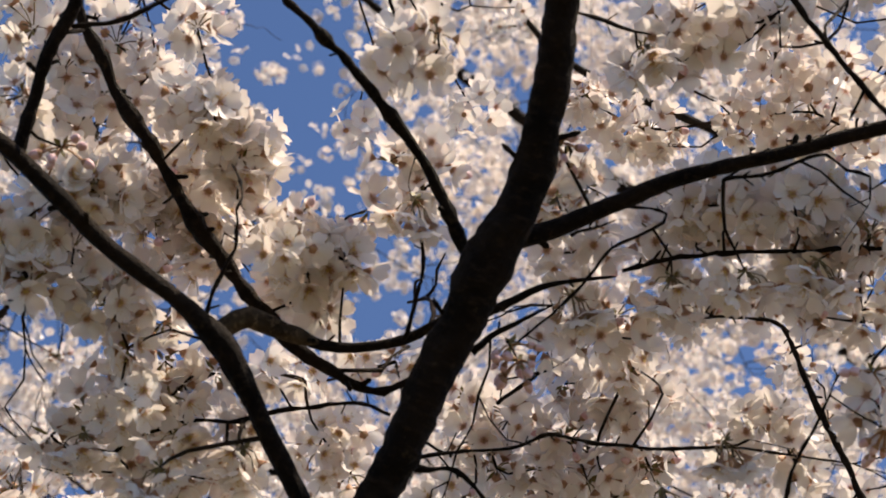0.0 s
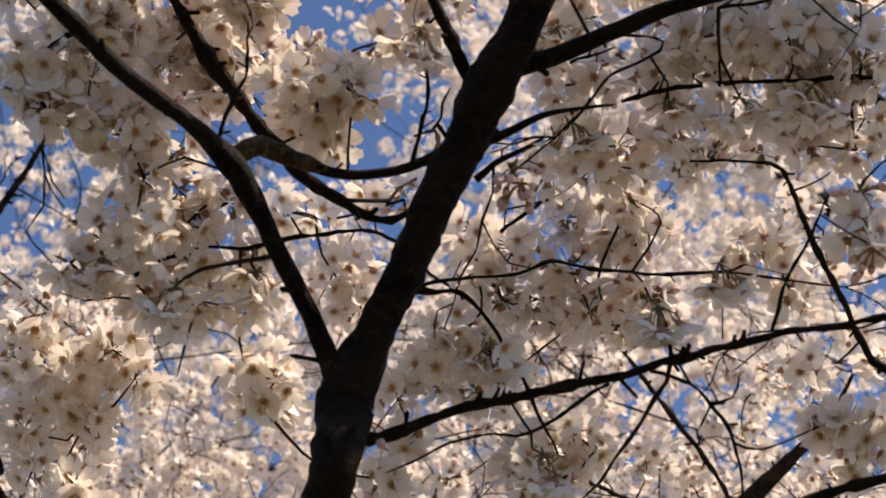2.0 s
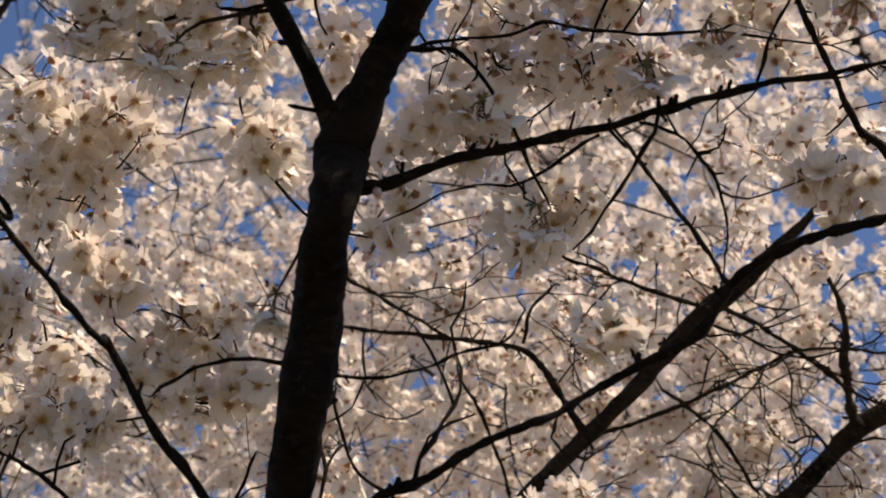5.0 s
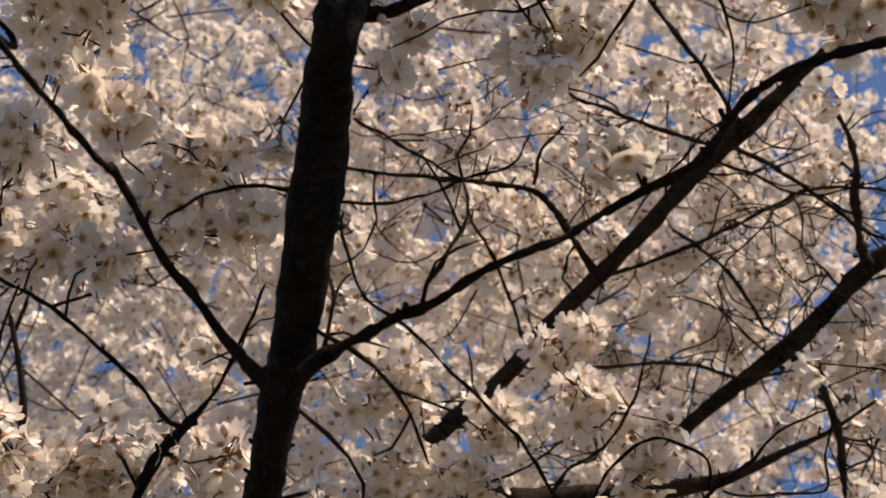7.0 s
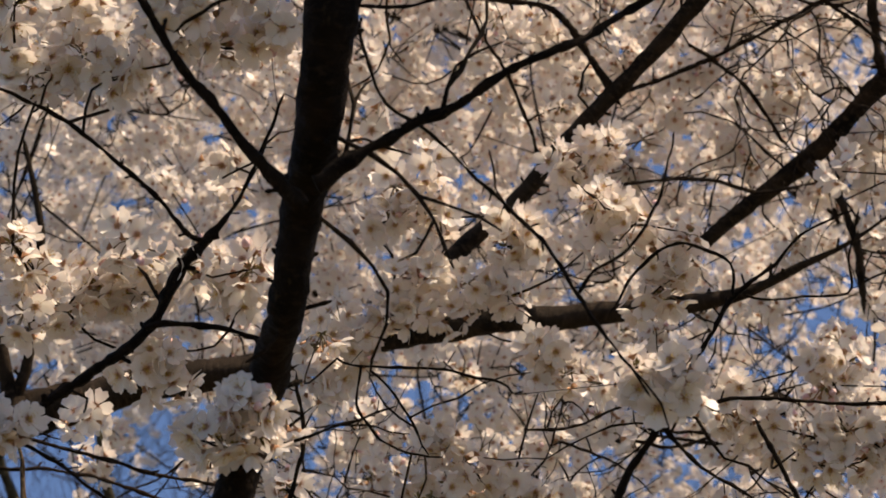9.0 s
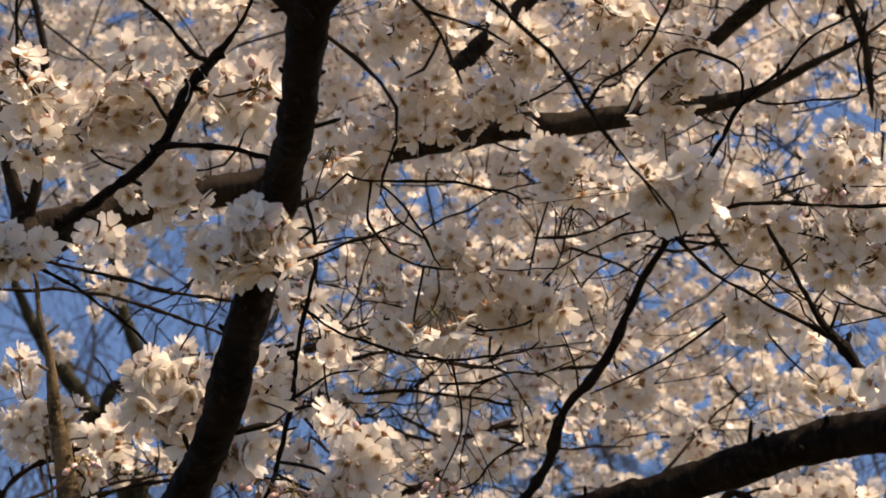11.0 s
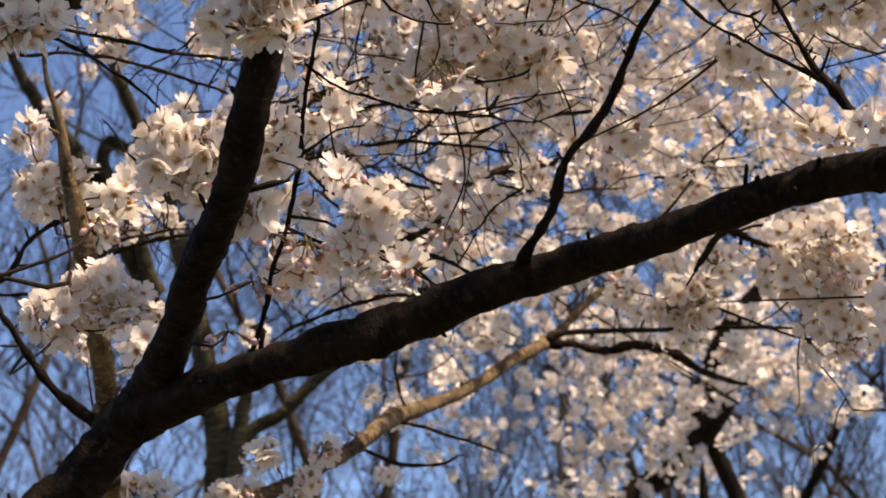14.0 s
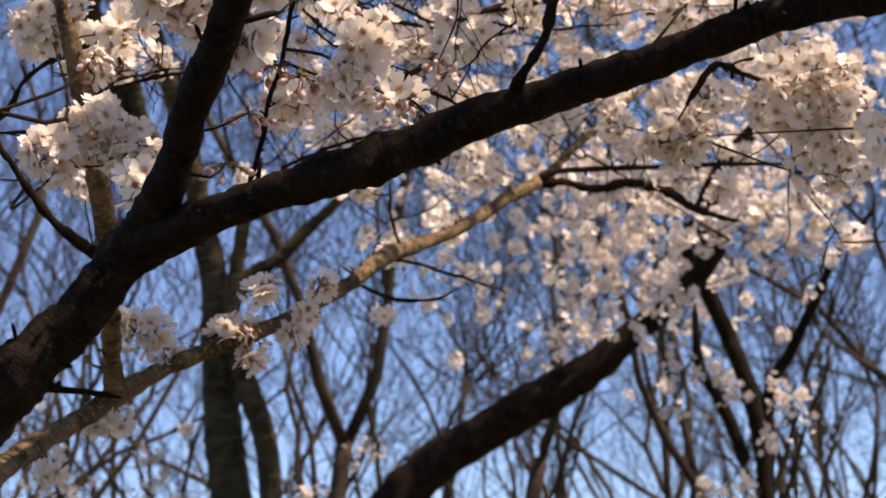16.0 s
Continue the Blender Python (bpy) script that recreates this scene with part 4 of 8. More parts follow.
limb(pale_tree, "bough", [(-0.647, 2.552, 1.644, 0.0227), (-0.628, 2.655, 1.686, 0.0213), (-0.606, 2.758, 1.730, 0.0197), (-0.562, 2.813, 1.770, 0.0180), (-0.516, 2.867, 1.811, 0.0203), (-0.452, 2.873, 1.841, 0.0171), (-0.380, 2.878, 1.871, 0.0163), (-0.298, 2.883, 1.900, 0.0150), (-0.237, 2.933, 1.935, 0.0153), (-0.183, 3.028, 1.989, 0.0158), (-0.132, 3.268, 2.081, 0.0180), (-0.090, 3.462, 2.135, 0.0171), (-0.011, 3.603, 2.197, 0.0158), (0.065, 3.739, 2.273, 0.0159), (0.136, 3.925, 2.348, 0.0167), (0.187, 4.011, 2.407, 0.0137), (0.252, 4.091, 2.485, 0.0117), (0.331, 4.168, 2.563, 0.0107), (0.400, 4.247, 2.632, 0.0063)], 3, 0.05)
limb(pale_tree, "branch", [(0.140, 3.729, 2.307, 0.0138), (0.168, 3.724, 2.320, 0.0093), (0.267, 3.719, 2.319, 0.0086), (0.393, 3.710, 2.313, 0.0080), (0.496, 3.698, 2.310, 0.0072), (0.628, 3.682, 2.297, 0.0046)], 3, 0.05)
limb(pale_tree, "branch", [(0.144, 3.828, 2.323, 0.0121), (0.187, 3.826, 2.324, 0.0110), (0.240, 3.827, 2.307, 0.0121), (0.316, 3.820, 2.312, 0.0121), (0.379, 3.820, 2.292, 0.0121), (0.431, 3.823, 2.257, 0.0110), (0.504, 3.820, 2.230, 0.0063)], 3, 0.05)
limb(pale_tree, "twig", [(-0.110, 3.317, 2.095, 0.0044), (-0.127, 3.307, 2.137, 0.0036), (-0.128, 3.292, 2.200, 0.0028)], 2, 0.05)
limb(pale_tree, "twig", [(-0.184, 3.077, 2.001, 0.0045), (-0.135, 3.085, 1.976, 0.0048), (-0.101, 3.088, 1.966, 0.0045), (-0.058, 3.089, 1.968, 0.0037), (-0.021, 3.087, 1.981, 0.0022)], 0, 0.05)
limb(pale_tree, "twig", [(-0.125, 3.319, 2.082, 0.0052), (-0.051, 3.325, 2.060, 0.0048), (-0.005, 3.329, 2.044, 0.0044), (0.052, 3.333, 2.021, 0.0024)], 0, 0.05)
limb(second_tree, "branch", [(0.312, 2.750, 2.160, 0.0041), (0.336, 2.737, 2.196, 0.0054), (0.360, 2.730, 2.209, 0.0054), (0.398, 2.730, 2.191, 0.0041), (0.472, 2.729, 2.155, 0.0034)], 8, 0.07)
limb(near_tree, "branch", [(-0.440, 1.972, 1.696, 0.0092), (-0.411, 1.980, 1.686, 0.0056), (-0.387, 1.985, 1.681, 0.0041), (-0.360, 1.991, 1.678, 0.0036)], 0, 0)
limb(second_tree, "twig", [(-0.241, 2.780, 2.355, 0.0031), (-0.116, 2.779, 2.379, 0.0031), (-0.023, 2.784, 2.374, 0.0028), (0.063, 2.789, 2.359, 0.0021)], 3, 0.08)
limb(second_tree, "twig", [(-0.172, 2.706, 2.398, 0.0031), (-0.081, 2.706, 2.410, 0.0031), (0.009, 2.715, 2.389, 0.0027), (0.065, 2.711, 2.397, 0.0020)], 3, 0.08)
limb(second_tree, "twig", [(-0.207, 2.596, 2.279, 0.0026), (-0.183, 2.606, 2.255, 0.0026), (-0.151, 2.616, 2.230, 0.0019)], 3, 0.08)
limb(second_tree, "twig", [(-0.095, 3.028, 2.396, 0.0034), (-0.020, 3.033, 2.384, 0.0034), (0.067, 3.023, 2.413, 0.0023)], 3, 0.08)
limb(second_tree, "twig", [(-0.062, 2.560, 2.153, 0.0031), (-0.014, 2.567, 2.131, 0.0031), (0.029, 2.573, 2.109, 0.0025)], 3, 0.08)
limb(second_tree, "twig", [(-0.268, 2.865, 2.129, 0.0031), (-0.181, 2.864, 2.161, 0.0035), (-0.111, 2.864, 2.174, 0.0031), (-0.002, 2.865, 2.178, 0.0021)], 3, 0.08)
limb(second_tree, "twig", [(-0.581, 3.021, 2.311, 0.0030), (-0.511, 3.028, 2.330, 0.0030), (-0.434, 3.036, 2.343, 0.0023)], 3, 0.08)
limb(second_tree, "twig", [(-0.241, 2.563, 2.365, 0.0029), (-0.184, 2.563, 2.378, 0.0027), (-0.140, 2.561, 2.390, 0.0024), (-0.104, 2.560, 2.399, 0.0021), (-0.048, 2.559, 2.405, 0.0019), (0.004, 2.560, 2.405, 0.0016), (0.058, 2.559, 2.404, 0.0013)], 2, 0.08)
limb(second_tree, "twig", [(0.299, 3.124, 2.419, 0.0031), (0.345, 3.121, 2.416, 0.0026), (0.395, 3.101, 2.457, 0.0020), (0.436, 3.086, 2.485, 0.0014)], 2, 0.08)
limb(second_tree, "twig", [(-0.251, 2.925, 2.484, 0.0032), (-0.299, 2.921, 2.481, 0.0028), (-0.363, 2.912, 2.486, 0.0023), (-0.416, 2.906, 2.483, 0.0019), (-0.456, 2.907, 2.465, 0.0014)], 2, 0.08)
limb(second_tree, "twig", [(-0.210, 2.709, 2.290, 0.0024), (-0.168, 2.720, 2.263, 0.0021), (-0.131, 2.728, 2.246, 0.0019), (-0.072, 2.736, 2.227, 0.0016), (-0.024, 2.744, 2.202, 0.0013), (0.029, 2.752, 2.173, 0.0011)], 2, 0.08)
limb(second_tree, "twig", [(0.191, 2.879, 2.449, 0.0035), (0.141, 2.882, 2.446, 0.0031), (0.093, 2.888, 2.436, 0.0027), (0.055, 2.886, 2.445, 0.0023), (-0.005, 2.882, 2.456, 0.0020), (-0.049, 2.881, 2.457, 0.0016)], 2, 0.08)
limb(second_tree, "twig", [(-0.217, 2.455, 2.255, 0.0029), (-0.261, 2.450, 2.257, 0.0026), (-0.311, 2.445, 2.255, 0.0023), (-0.351, 2.444, 2.243, 0.0021), (-0.392, 2.440, 2.235, 0.0018), (-0.422, 2.427, 2.260, 0.0016), (-0.448, 2.409, 2.296, 0.0013)], 2, 0.08)
limb(second_tree, "twig", [(0.418, 2.756, 2.537, 0.0035), (0.451, 2.747, 2.548, 0.0030), (0.496, 2.737, 2.553, 0.0026), (0.548, 2.727, 2.554, 0.0021), (0.585, 2.724, 2.543, 0.0016)], 2, 0.08)
limb(second_tree, "twig", [(0.191, 2.502, 2.477, 0.0029), (0.240, 2.499, 2.473, 0.0027), (0.279, 2.499, 2.464, 0.0024), (0.325, 2.489, 2.474, 0.0021), (0.373, 2.473, 2.498, 0.0019), (0.401, 2.458, 2.521, 0.0016), (0.451, 2.445, 2.532, 0.0013)], 2, 0.08)
limb(second_tree, "twig", [(0.032, 2.581, 2.347, 0.0023), (0.060, 2.566, 2.385, 0.0021), (0.089, 2.551, 2.424, 0.0019), (0.120, 2.536, 2.458, 0.0017), (0.136, 2.520, 2.492, 0.0015), (0.146, 2.501, 2.534, 0.0013), (0.135, 2.479, 2.585, 0.0011)], 2, 0.08)
limb(second_tree, "twig", [(-0.195, 2.526, 2.495, 0.0023), (-0.145, 2.526, 2.503, 0.0019), (-0.099, 2.529, 2.500, 0.0015), (-0.056, 2.533, 2.494, 0.0010)], 2, 0.08)
limb(second_tree, "twig", [(0.146, 2.607, 2.518, 0.0024), (0.194, 2.611, 2.501, 0.0020), (0.230, 2.615, 2.484, 0.0015), (0.265, 2.624, 2.454, 0.0011)], 2, 0.08)
limb(second_tree, "twig", [(0.275, 2.730, 2.591, 0.0031), (0.338, 2.725, 2.586, 0.0028), (0.383, 2.721, 2.580, 0.0025), (0.425, 2.716, 2.580, 0.0023), (0.466, 2.710, 2.577, 0.0020), (0.503, 2.701, 2.583, 0.0017), (0.560, 2.701, 2.557, 0.0014)], 2, 0.08)
limb(second_tree, "twig", [(-0.047, 2.923, 2.460, 0.0029), (-0.079, 2.930, 2.439, 0.0025), (-0.133, 2.940, 2.402, 0.0020), (-0.187, 2.940, 2.393, 0.0017), (-0.223, 2.949, 2.358, 0.0013)], 2, 0.08)
limb(second_tree, "twig", [(-0.220, 2.792, 2.631, 0.0029), (-0.275, 2.802, 2.598, 0.0026), (-0.340, 2.795, 2.596, 0.0024), (-0.374, 2.800, 2.575, 0.0021), (-0.416, 2.807, 2.542, 0.0018), (-0.463, 2.809, 2.520, 0.0016), (-0.496, 2.816, 2.486, 0.0013)], 2, 0.08)
limb(second_tree, "twig", [(0.113, 2.901, 2.515, 0.0030), (0.074, 2.896, 2.529, 0.0027), (0.033, 2.891, 2.544, 0.0023), (-0.011, 2.884, 2.563, 0.0020), (-0.030, 2.870, 2.597, 0.0017), (-0.086, 2.855, 2.630, 0.0014)], 2, 0.08)
limb(second_tree, "twig", [(-0.029, 2.430, 2.264, 0.0025), (0.024, 2.429, 2.268, 0.0022), (0.063, 2.426, 2.276, 0.0018), (0.097, 2.425, 2.276, 0.0015), (0.143, 2.417, 2.292, 0.0011)], 2, 0.08)
limb(second_tree, "twig", [(0.382, 2.762, 2.587, 0.0034), (0.327, 2.767, 2.593, 0.0031), (0.280, 2.767, 2.604, 0.0027), (0.245, 2.761, 2.625, 0.0025), (0.191, 2.759, 2.640, 0.0021), (0.146, 2.759, 2.645, 0.0018), (0.100, 2.755, 2.659, 0.0015)], 2, 0.08)
limb(second_tree, "twig", [(-0.324, 2.851, 2.430, 0.0032), (-0.283, 2.861, 2.415, 0.0027), (-0.246, 2.870, 2.399, 0.0020), (-0.202, 2.873, 2.402, 0.0015)], 2, 0.08)
limb(second_tree, "twig", [(0.073, 2.452, 2.197, 0.0023), (0.036, 2.459, 2.177, 0.0019), (0.013, 2.467, 2.152, 0.0015), (-0.027, 2.471, 2.138, 0.0010)], 2, 0.08)
limb(second_tree, "twig", [(0.090, 2.365, 2.428, 0.0025), (0.143, 2.362, 2.429, 0.0023), (0.182, 2.354, 2.442, 0.0020), (0.213, 2.347, 2.453, 0.0018), (0.242, 2.336, 2.471, 0.0016), (0.252, 2.320, 2.502, 0.0013), (0.249, 2.305, 2.535, 0.0011)], 2, 0.08)
limb(second_tree, "twig", [(0.189, 2.905, 2.551, 0.0034), (0.131, 2.904, 2.561, 0.0029), (0.122, 2.887, 2.604, 0.0024), (0.108, 2.868, 2.649, 0.0020), (0.085, 2.856, 2.679, 0.0015)], 2, 0.08)
limb(second_tree, "twig", [(-0.102, 3.162, 2.469, 0.0037), (-0.039, 3.172, 2.443, 0.0033), (0.027, 3.173, 2.441, 0.0030), (0.079, 3.176, 2.429, 0.0027), (0.150, 3.177, 2.419, 0.0023), (0.206, 3.173, 2.423, 0.0020), (0.253, 3.170, 2.419, 0.0017)], 2, 0.08)
limb(second_tree, "twig", [(0.070, 2.600, 2.463, 0.0023), (0.039, 2.617, 2.422, 0.0020), (0.035, 2.635, 2.374, 0.0017), (0.059, 2.644, 2.348, 0.0014), (0.089, 2.660, 2.300, 0.0011)], 2, 0.08)
limb(second_tree, "twig", [(-0.319, 2.822, 2.425, 0.0028), (-0.271, 2.819, 2.446, 0.0025), (-0.235, 2.818, 2.457, 0.0021), (-0.198, 2.817, 2.468, 0.0017), (-0.165, 2.812, 2.486, 0.0013)], 2, 0.08)
limb(second_tree, "twig", [(0.241, 3.072, 2.716, 0.0028), (0.295, 3.062, 2.729, 0.0024), (0.339, 3.038, 2.772, 0.0020), (0.365, 3.009, 2.828, 0.0017), (0.401, 2.991, 2.859, 0.0013)], 2, 0.08)
limb(second_tree, "twig", [(-0.092, 3.003, 2.557, 0.0035), (-0.053, 2.999, 2.569, 0.0028), (-0.005, 3.006, 2.554, 0.0022), (0.046, 3.010, 2.543, 0.0016)], 2, 0.08)
limb(dark_tree, "trunk", [(-0.564, 7.909, 1.879, 0.0976), (-0.340, 7.904, 2.103, 0.0911), (-0.204, 7.897, 2.225, 0.0846), (-0.004, 7.886, 2.344, 0.0813), (0.218, 7.868, 2.461, 0.0813), (0.441, 7.842, 2.576, 0.0672), (0.598, 7.813, 2.695, 0.0521), (0.709, 7.792, 2.762, 0.0434), (0.825, 7.754, 2.870, 0.0440), (0.914, 7.724, 2.994, 0.0460), (0.890, 7.690, 3.125, 0.0420), (0.962, 7.653, 3.278, 0.0370), (1.084, 7.620, 3.415, 0.0290), (1.205, 7.585, 3.560, 0.0140)], 0, 0)
limb(dark_tree, "bough", [(1.140, 8.458, 1.830, 0.0303), (1.137, 8.439, 2.101, 0.0303), (1.129, 8.417, 2.329, 0.0326), (1.097, 8.396, 2.536, 0.0350), (1.030, 8.373, 2.746, 0.0350), (0.950, 8.345, 2.956, 0.0350), (0.879, 8.320, 3.121, 0.0280), (0.943, 8.285, 3.252, 0.0233), (1.088, 8.227, 3.420, 0.0160)], 0, 0)
limb(dark_tree, "bough", [(1.204, 8.828, 2.182, 0.0293), (1.233, 8.781, 2.561, 0.0268), (1.334, 8.740, 2.744, 0.0244), (1.438, 8.693, 2.925, 0.0220), (1.542, 8.639, 3.117, 0.0147), (1.690, 8.578, 3.280, 0.0105)], 0, 0)
limb(dark_tree, "bough", [(1.117, 8.830, 2.283, 0.0293), (1.037, 8.811, 2.526, 0.0293), (0.952, 8.796, 2.699, 0.0244), (0.940, 8.762, 2.915, 0.0168)], 0, 0)
limb(far_tree, "trunk", [(-1.076, 8.861, 1.962, 0.0952), (-1.082, 8.836, 2.248, 0.0903), (-1.099, 8.813, 2.439, 0.0854), (-1.108, 8.762, 2.798, 0.0756), (-1.110, 8.696, 3.156, 0.0634), (-1.150, 8.639, 3.394, 0.0586), (-1.180, 8.576, 3.630, 0.0488), (-1.253, 8.467, 3.980, 0.0415), (-1.323, 8.359, 4.277, 0.0342), (-1.361, 8.289, 4.456, 0.0293)], 0, 0)
limb(far_tree, "bough", [(-0.899, 8.781, 1.948, 0.0507), (-0.898, 8.762, 2.184, 0.0507), (-0.915, 8.730, 2.468, 0.0507), (-0.976, 8.693, 2.684, 0.0507), (-1.033, 8.652, 2.899, 0.0410), (-1.015, 8.609, 3.134, 0.0338), (-0.967, 8.564, 3.368, 0.0290), (-0.930, 8.511, 3.600, 0.0217)], 0, 0)
limb(far_tree, "bough", [(-1.081, 8.827, 3.030, 0.0321), (-0.976, 8.807, 3.196, 0.0321), (-0.850, 8.805, 3.264, 0.0308), (-0.722, 8.791, 3.381, 0.0296), (-0.568, 8.772, 3.508, 0.0222), (-0.411, 8.737, 3.681, 0.0127)], 0, 0)
limb(far_tree, "bough", [(-1.035, 6.718, 3.111, 0.0323), (-1.087, 6.672, 3.255, 0.0323), (-1.173, 6.605, 3.434, 0.0323), (-1.240, 6.542, 3.594, 0.0323), (-1.325, 6.477, 3.733, 0.0285), (-1.427, 6.405, 3.870, 0.0228), (-1.492, 6.337, 4.006, 0.0171), (-1.537, 6.262, 4.158, 0.0114)], 0, 0)
limb(far_tree, "bough", [(-1.036, 6.643, 3.232, 0.0247), (-1.075, 6.616, 3.304, 0.0247), (-1.109, 6.568, 3.448, 0.0266), (-1.167, 6.518, 3.573, 0.0266), (-1.208, 6.486, 3.643, 0.0228), (-1.168, 6.469, 3.715, 0.0209), (-1.062, 6.511, 3.645, 0.0131)], 0, 0)
limb(far_tree, "trunk", [(-1.084, 6.532, 3.574, 0.0171), (-1.079, 6.496, 3.680, 0.0190), (-1.091, 6.456, 3.786, 0.0209), (-1.131, 6.410, 3.890, 0.0209), (-1.168, 6.355, 4.011, 0.0171), (-1.193, 6.278, 4.181, 0.0131)], 0, 0)
limb(near_tree, "trunk", [(-0.95, 2.3, -0.05, 0.16), (-0.93, 2.28, 0.5, 0.12), (-0.85, 2.2, 1.1, 0.10), (-0.594, 1.953, 1.541, 0.062), (-0.516, 1.962, 1.641, 0.046), (-0.467, 1.968, 1.684, 0.035), (-0.429, 1.971, 1.718, 0.024)])
limb(second_tree, "trunk", [(-1.9, 3.6, -0.05, 0.2), (-1.85, 3.55, 0.9, 0.16), (-1.6, 3.3, 1.9, 0.10), (-1.1, 3.0, 2.5, 0.06), (-0.72, 2.86, 2.68, 0.032)])
limb(pale_tree, "trunk", [(-1.6, 2.9, -0.05, 0.14), (-1.5, 2.85, 0.6, 0.11), (-1.2, 2.75, 1.2, 0.06), (-0.8, 2.7, 1.5, 0.032), (-0.6, 2.66, 1.6, 0.027)])
limb(third_tree, "trunk", [(5.760, 11.520, -0.050, 0.3500), (5.600, 11.200, 0.990, 0.2660), (4.800, 10.240, 3.230, 0.1820), (3.840, 9.120, 4.510, 0.1260), (3.040, 7.840, 5.310, 0.0700)], 0, 0)
limb(dark_tree, "trunk", [(-1.6, 8.2, -0.05, 0.22), (-1.4, 8.1, 0.9, 0.16), (-0.8, 7.95, 1.8, 0.11), (-0.35, 7.9, 2.05, 0.097)])
limb(far_tree, "trunk", [(-0.85, 9.0, -0.05, 0.2), (-0.85, 8.95, 1.0, 0.13), (-0.83, 8.9, 2.0, 0.1)])

bunches(near_tree, [(-0.357, 1.145, 2.965, 0.039), (-0.287, 1.160, 2.967, 0.039), (-0.206, 1.079, 2.897, 0.030), (-0.255, 1.174, 2.949, 0.032), (-0.332, 1.175, 2.944, 0.035), (-0.341, 1.111, 2.841, 0.028), (-0.311, 1.208, 2.916, 0.037), (-0.212, 1.127, 2.855, 0.030), (-0.175, 1.152, 2.837, 0.037), (-0.160, 1.170, 2.823, 0.030), (-0.214, 1.251, 2.891, 0.035), (-0.257, 1.258, 2.881, 0.035), (-0.277, 1.166, 2.805, 0.032), (-0.328, 1.187, 2.771, 0.035), (-0.296, 1.203, 2.764, 0.035), (-0.335, 1.209, 2.747, 0.028), (-0.282, 1.230, 2.740, 0.035), (-0.246, 1.226, 2.751, 0.032), (-0.226, 1.283, 2.855, 0.030), (-0.223, 1.250, 2.731, 0.025)])
bunches(near_tree, [(-0.122, 1.200, 2.798, 0.030), (-0.102, 1.223, 2.776, 0.035), (-0.136, 1.300, 2.836, 0.028), (-0.082, 1.215, 2.786, 0.021), (-0.096, 1.254, 2.750, 0.021), (-0.154, 1.199, 2.795, 0.025), (-0.281, 1.186, 2.931, 0.028), (-0.186, 1.125, 2.861, 0.021)])
bunches(near_tree, [(-0.047, 1.176, 2.854, 0.021), (-0.005, 1.180, 2.851, 0.022), (-0.020, 1.194, 2.838, 0.019), (-0.062, 1.205, 2.826, 0.018), (-0.024, 1.167, 2.863, 0.019)])
bunches(near_tree, [(-0.036, 0.997, 2.786, 0.023), (-0.047, 1.056, 2.829, 0.018), (-0.018, 1.008, 2.778, 0.017), (-0.011, 0.988, 2.794, 0.015)])
bunches(near_tree, [(0.099, 1.144, 2.827, 0.023), (0.089, 1.164, 2.808, 0.018), (0.114, 1.156, 2.814, 0.018), (0.149, 1.082, 2.877, 0.023), (0.170, 1.059, 2.893, 0.030), (0.201, 1.052, 2.894, 0.027), (0.232, 1.045, 2.895, 0.030), (0.180, 1.075, 2.878, 0.020), (0.207, 1.069, 2.879, 0.023), (0.257, 1.035, 2.898, 0.023)])
bunches(near_tree, [(0.153, 1.419, 3.208, 0.041), (0.206, 1.431, 3.191, 0.035), (0.178, 1.442, 3.184, 0.032), (0.224, 1.442, 3.179, 0.026), (0.135, 1.411, 3.216, 0.023), (0.327, 1.365, 3.229, 0.038), (0.363, 1.390, 3.200, 0.041), (0.314, 1.414, 3.189, 0.035), (0.342, 1.341, 3.246, 0.029), (0.388, 1.360, 3.219, 0.026), (0.343, 1.423, 3.175, 0.032), (0.381, 1.413, 3.175, 0.032), (0.291, 1.413, 3.194, 0.026), (0.415, 1.412, 3.168, 0.026)])
bunches(near_tree, [(0.212, 1.198, 2.858, 0.036), (0.254, 1.193, 2.855, 0.036), (0.295, 1.187, 2.852, 0.033), (0.331, 1.188, 2.842, 0.031), (0.228, 1.223, 2.831, 0.028), (0.264, 1.212, 2.835, 0.028), (0.310, 1.205, 2.831, 0.028), (0.350, 1.201, 2.824, 0.024), (0.177, 1.229, 2.833, 0.028), (0.126, 1.240, 2.828, 0.026), (0.093, 1.246, 2.825, 0.019), (0.193, 1.254, 2.806, 0.028), (0.319, 1.638, 3.171, 0.028), (0.289, 1.244, 2.796, 0.028), (0.325, 1.235, 2.796, 0.028), (0.355, 1.233, 2.790, 0.026), (0.114, 1.271, 2.797, 0.026), (0.147, 1.278, 2.787, 0.028), (0.167, 1.289, 2.772, 0.024), (0.129, 1.292, 2.773, 0.028)])
bunches(near_tree, [(0.087, 1.299, 2.770, 0.021), (0.265, 1.661, 3.147, 0.024), (0.350, 1.648, 3.149, 0.024), (0.309, 1.257, 2.778, 0.021), (0.349, 1.253, 2.770, 0.021)])
bunches(near_tree, [(0.116, 1.432, 2.843, 0.031), (0.157, 1.425, 2.846, 0.033), (0.193, 1.432, 2.834, 0.028), (0.169, 1.454, 2.811, 0.031), (0.067, 1.456, 2.819, 0.033), (0.037, 1.470, 2.803, 0.031), (0.094, 1.483, 2.784, 0.031), (0.140, 1.486, 2.776, 0.031), (0.196, 1.474, 2.783, 0.026), (0.058, 1.485, 2.784, 0.026), (0.118, 1.462, 2.808, 0.028), (0.025, 1.444, 2.834, 0.023)])
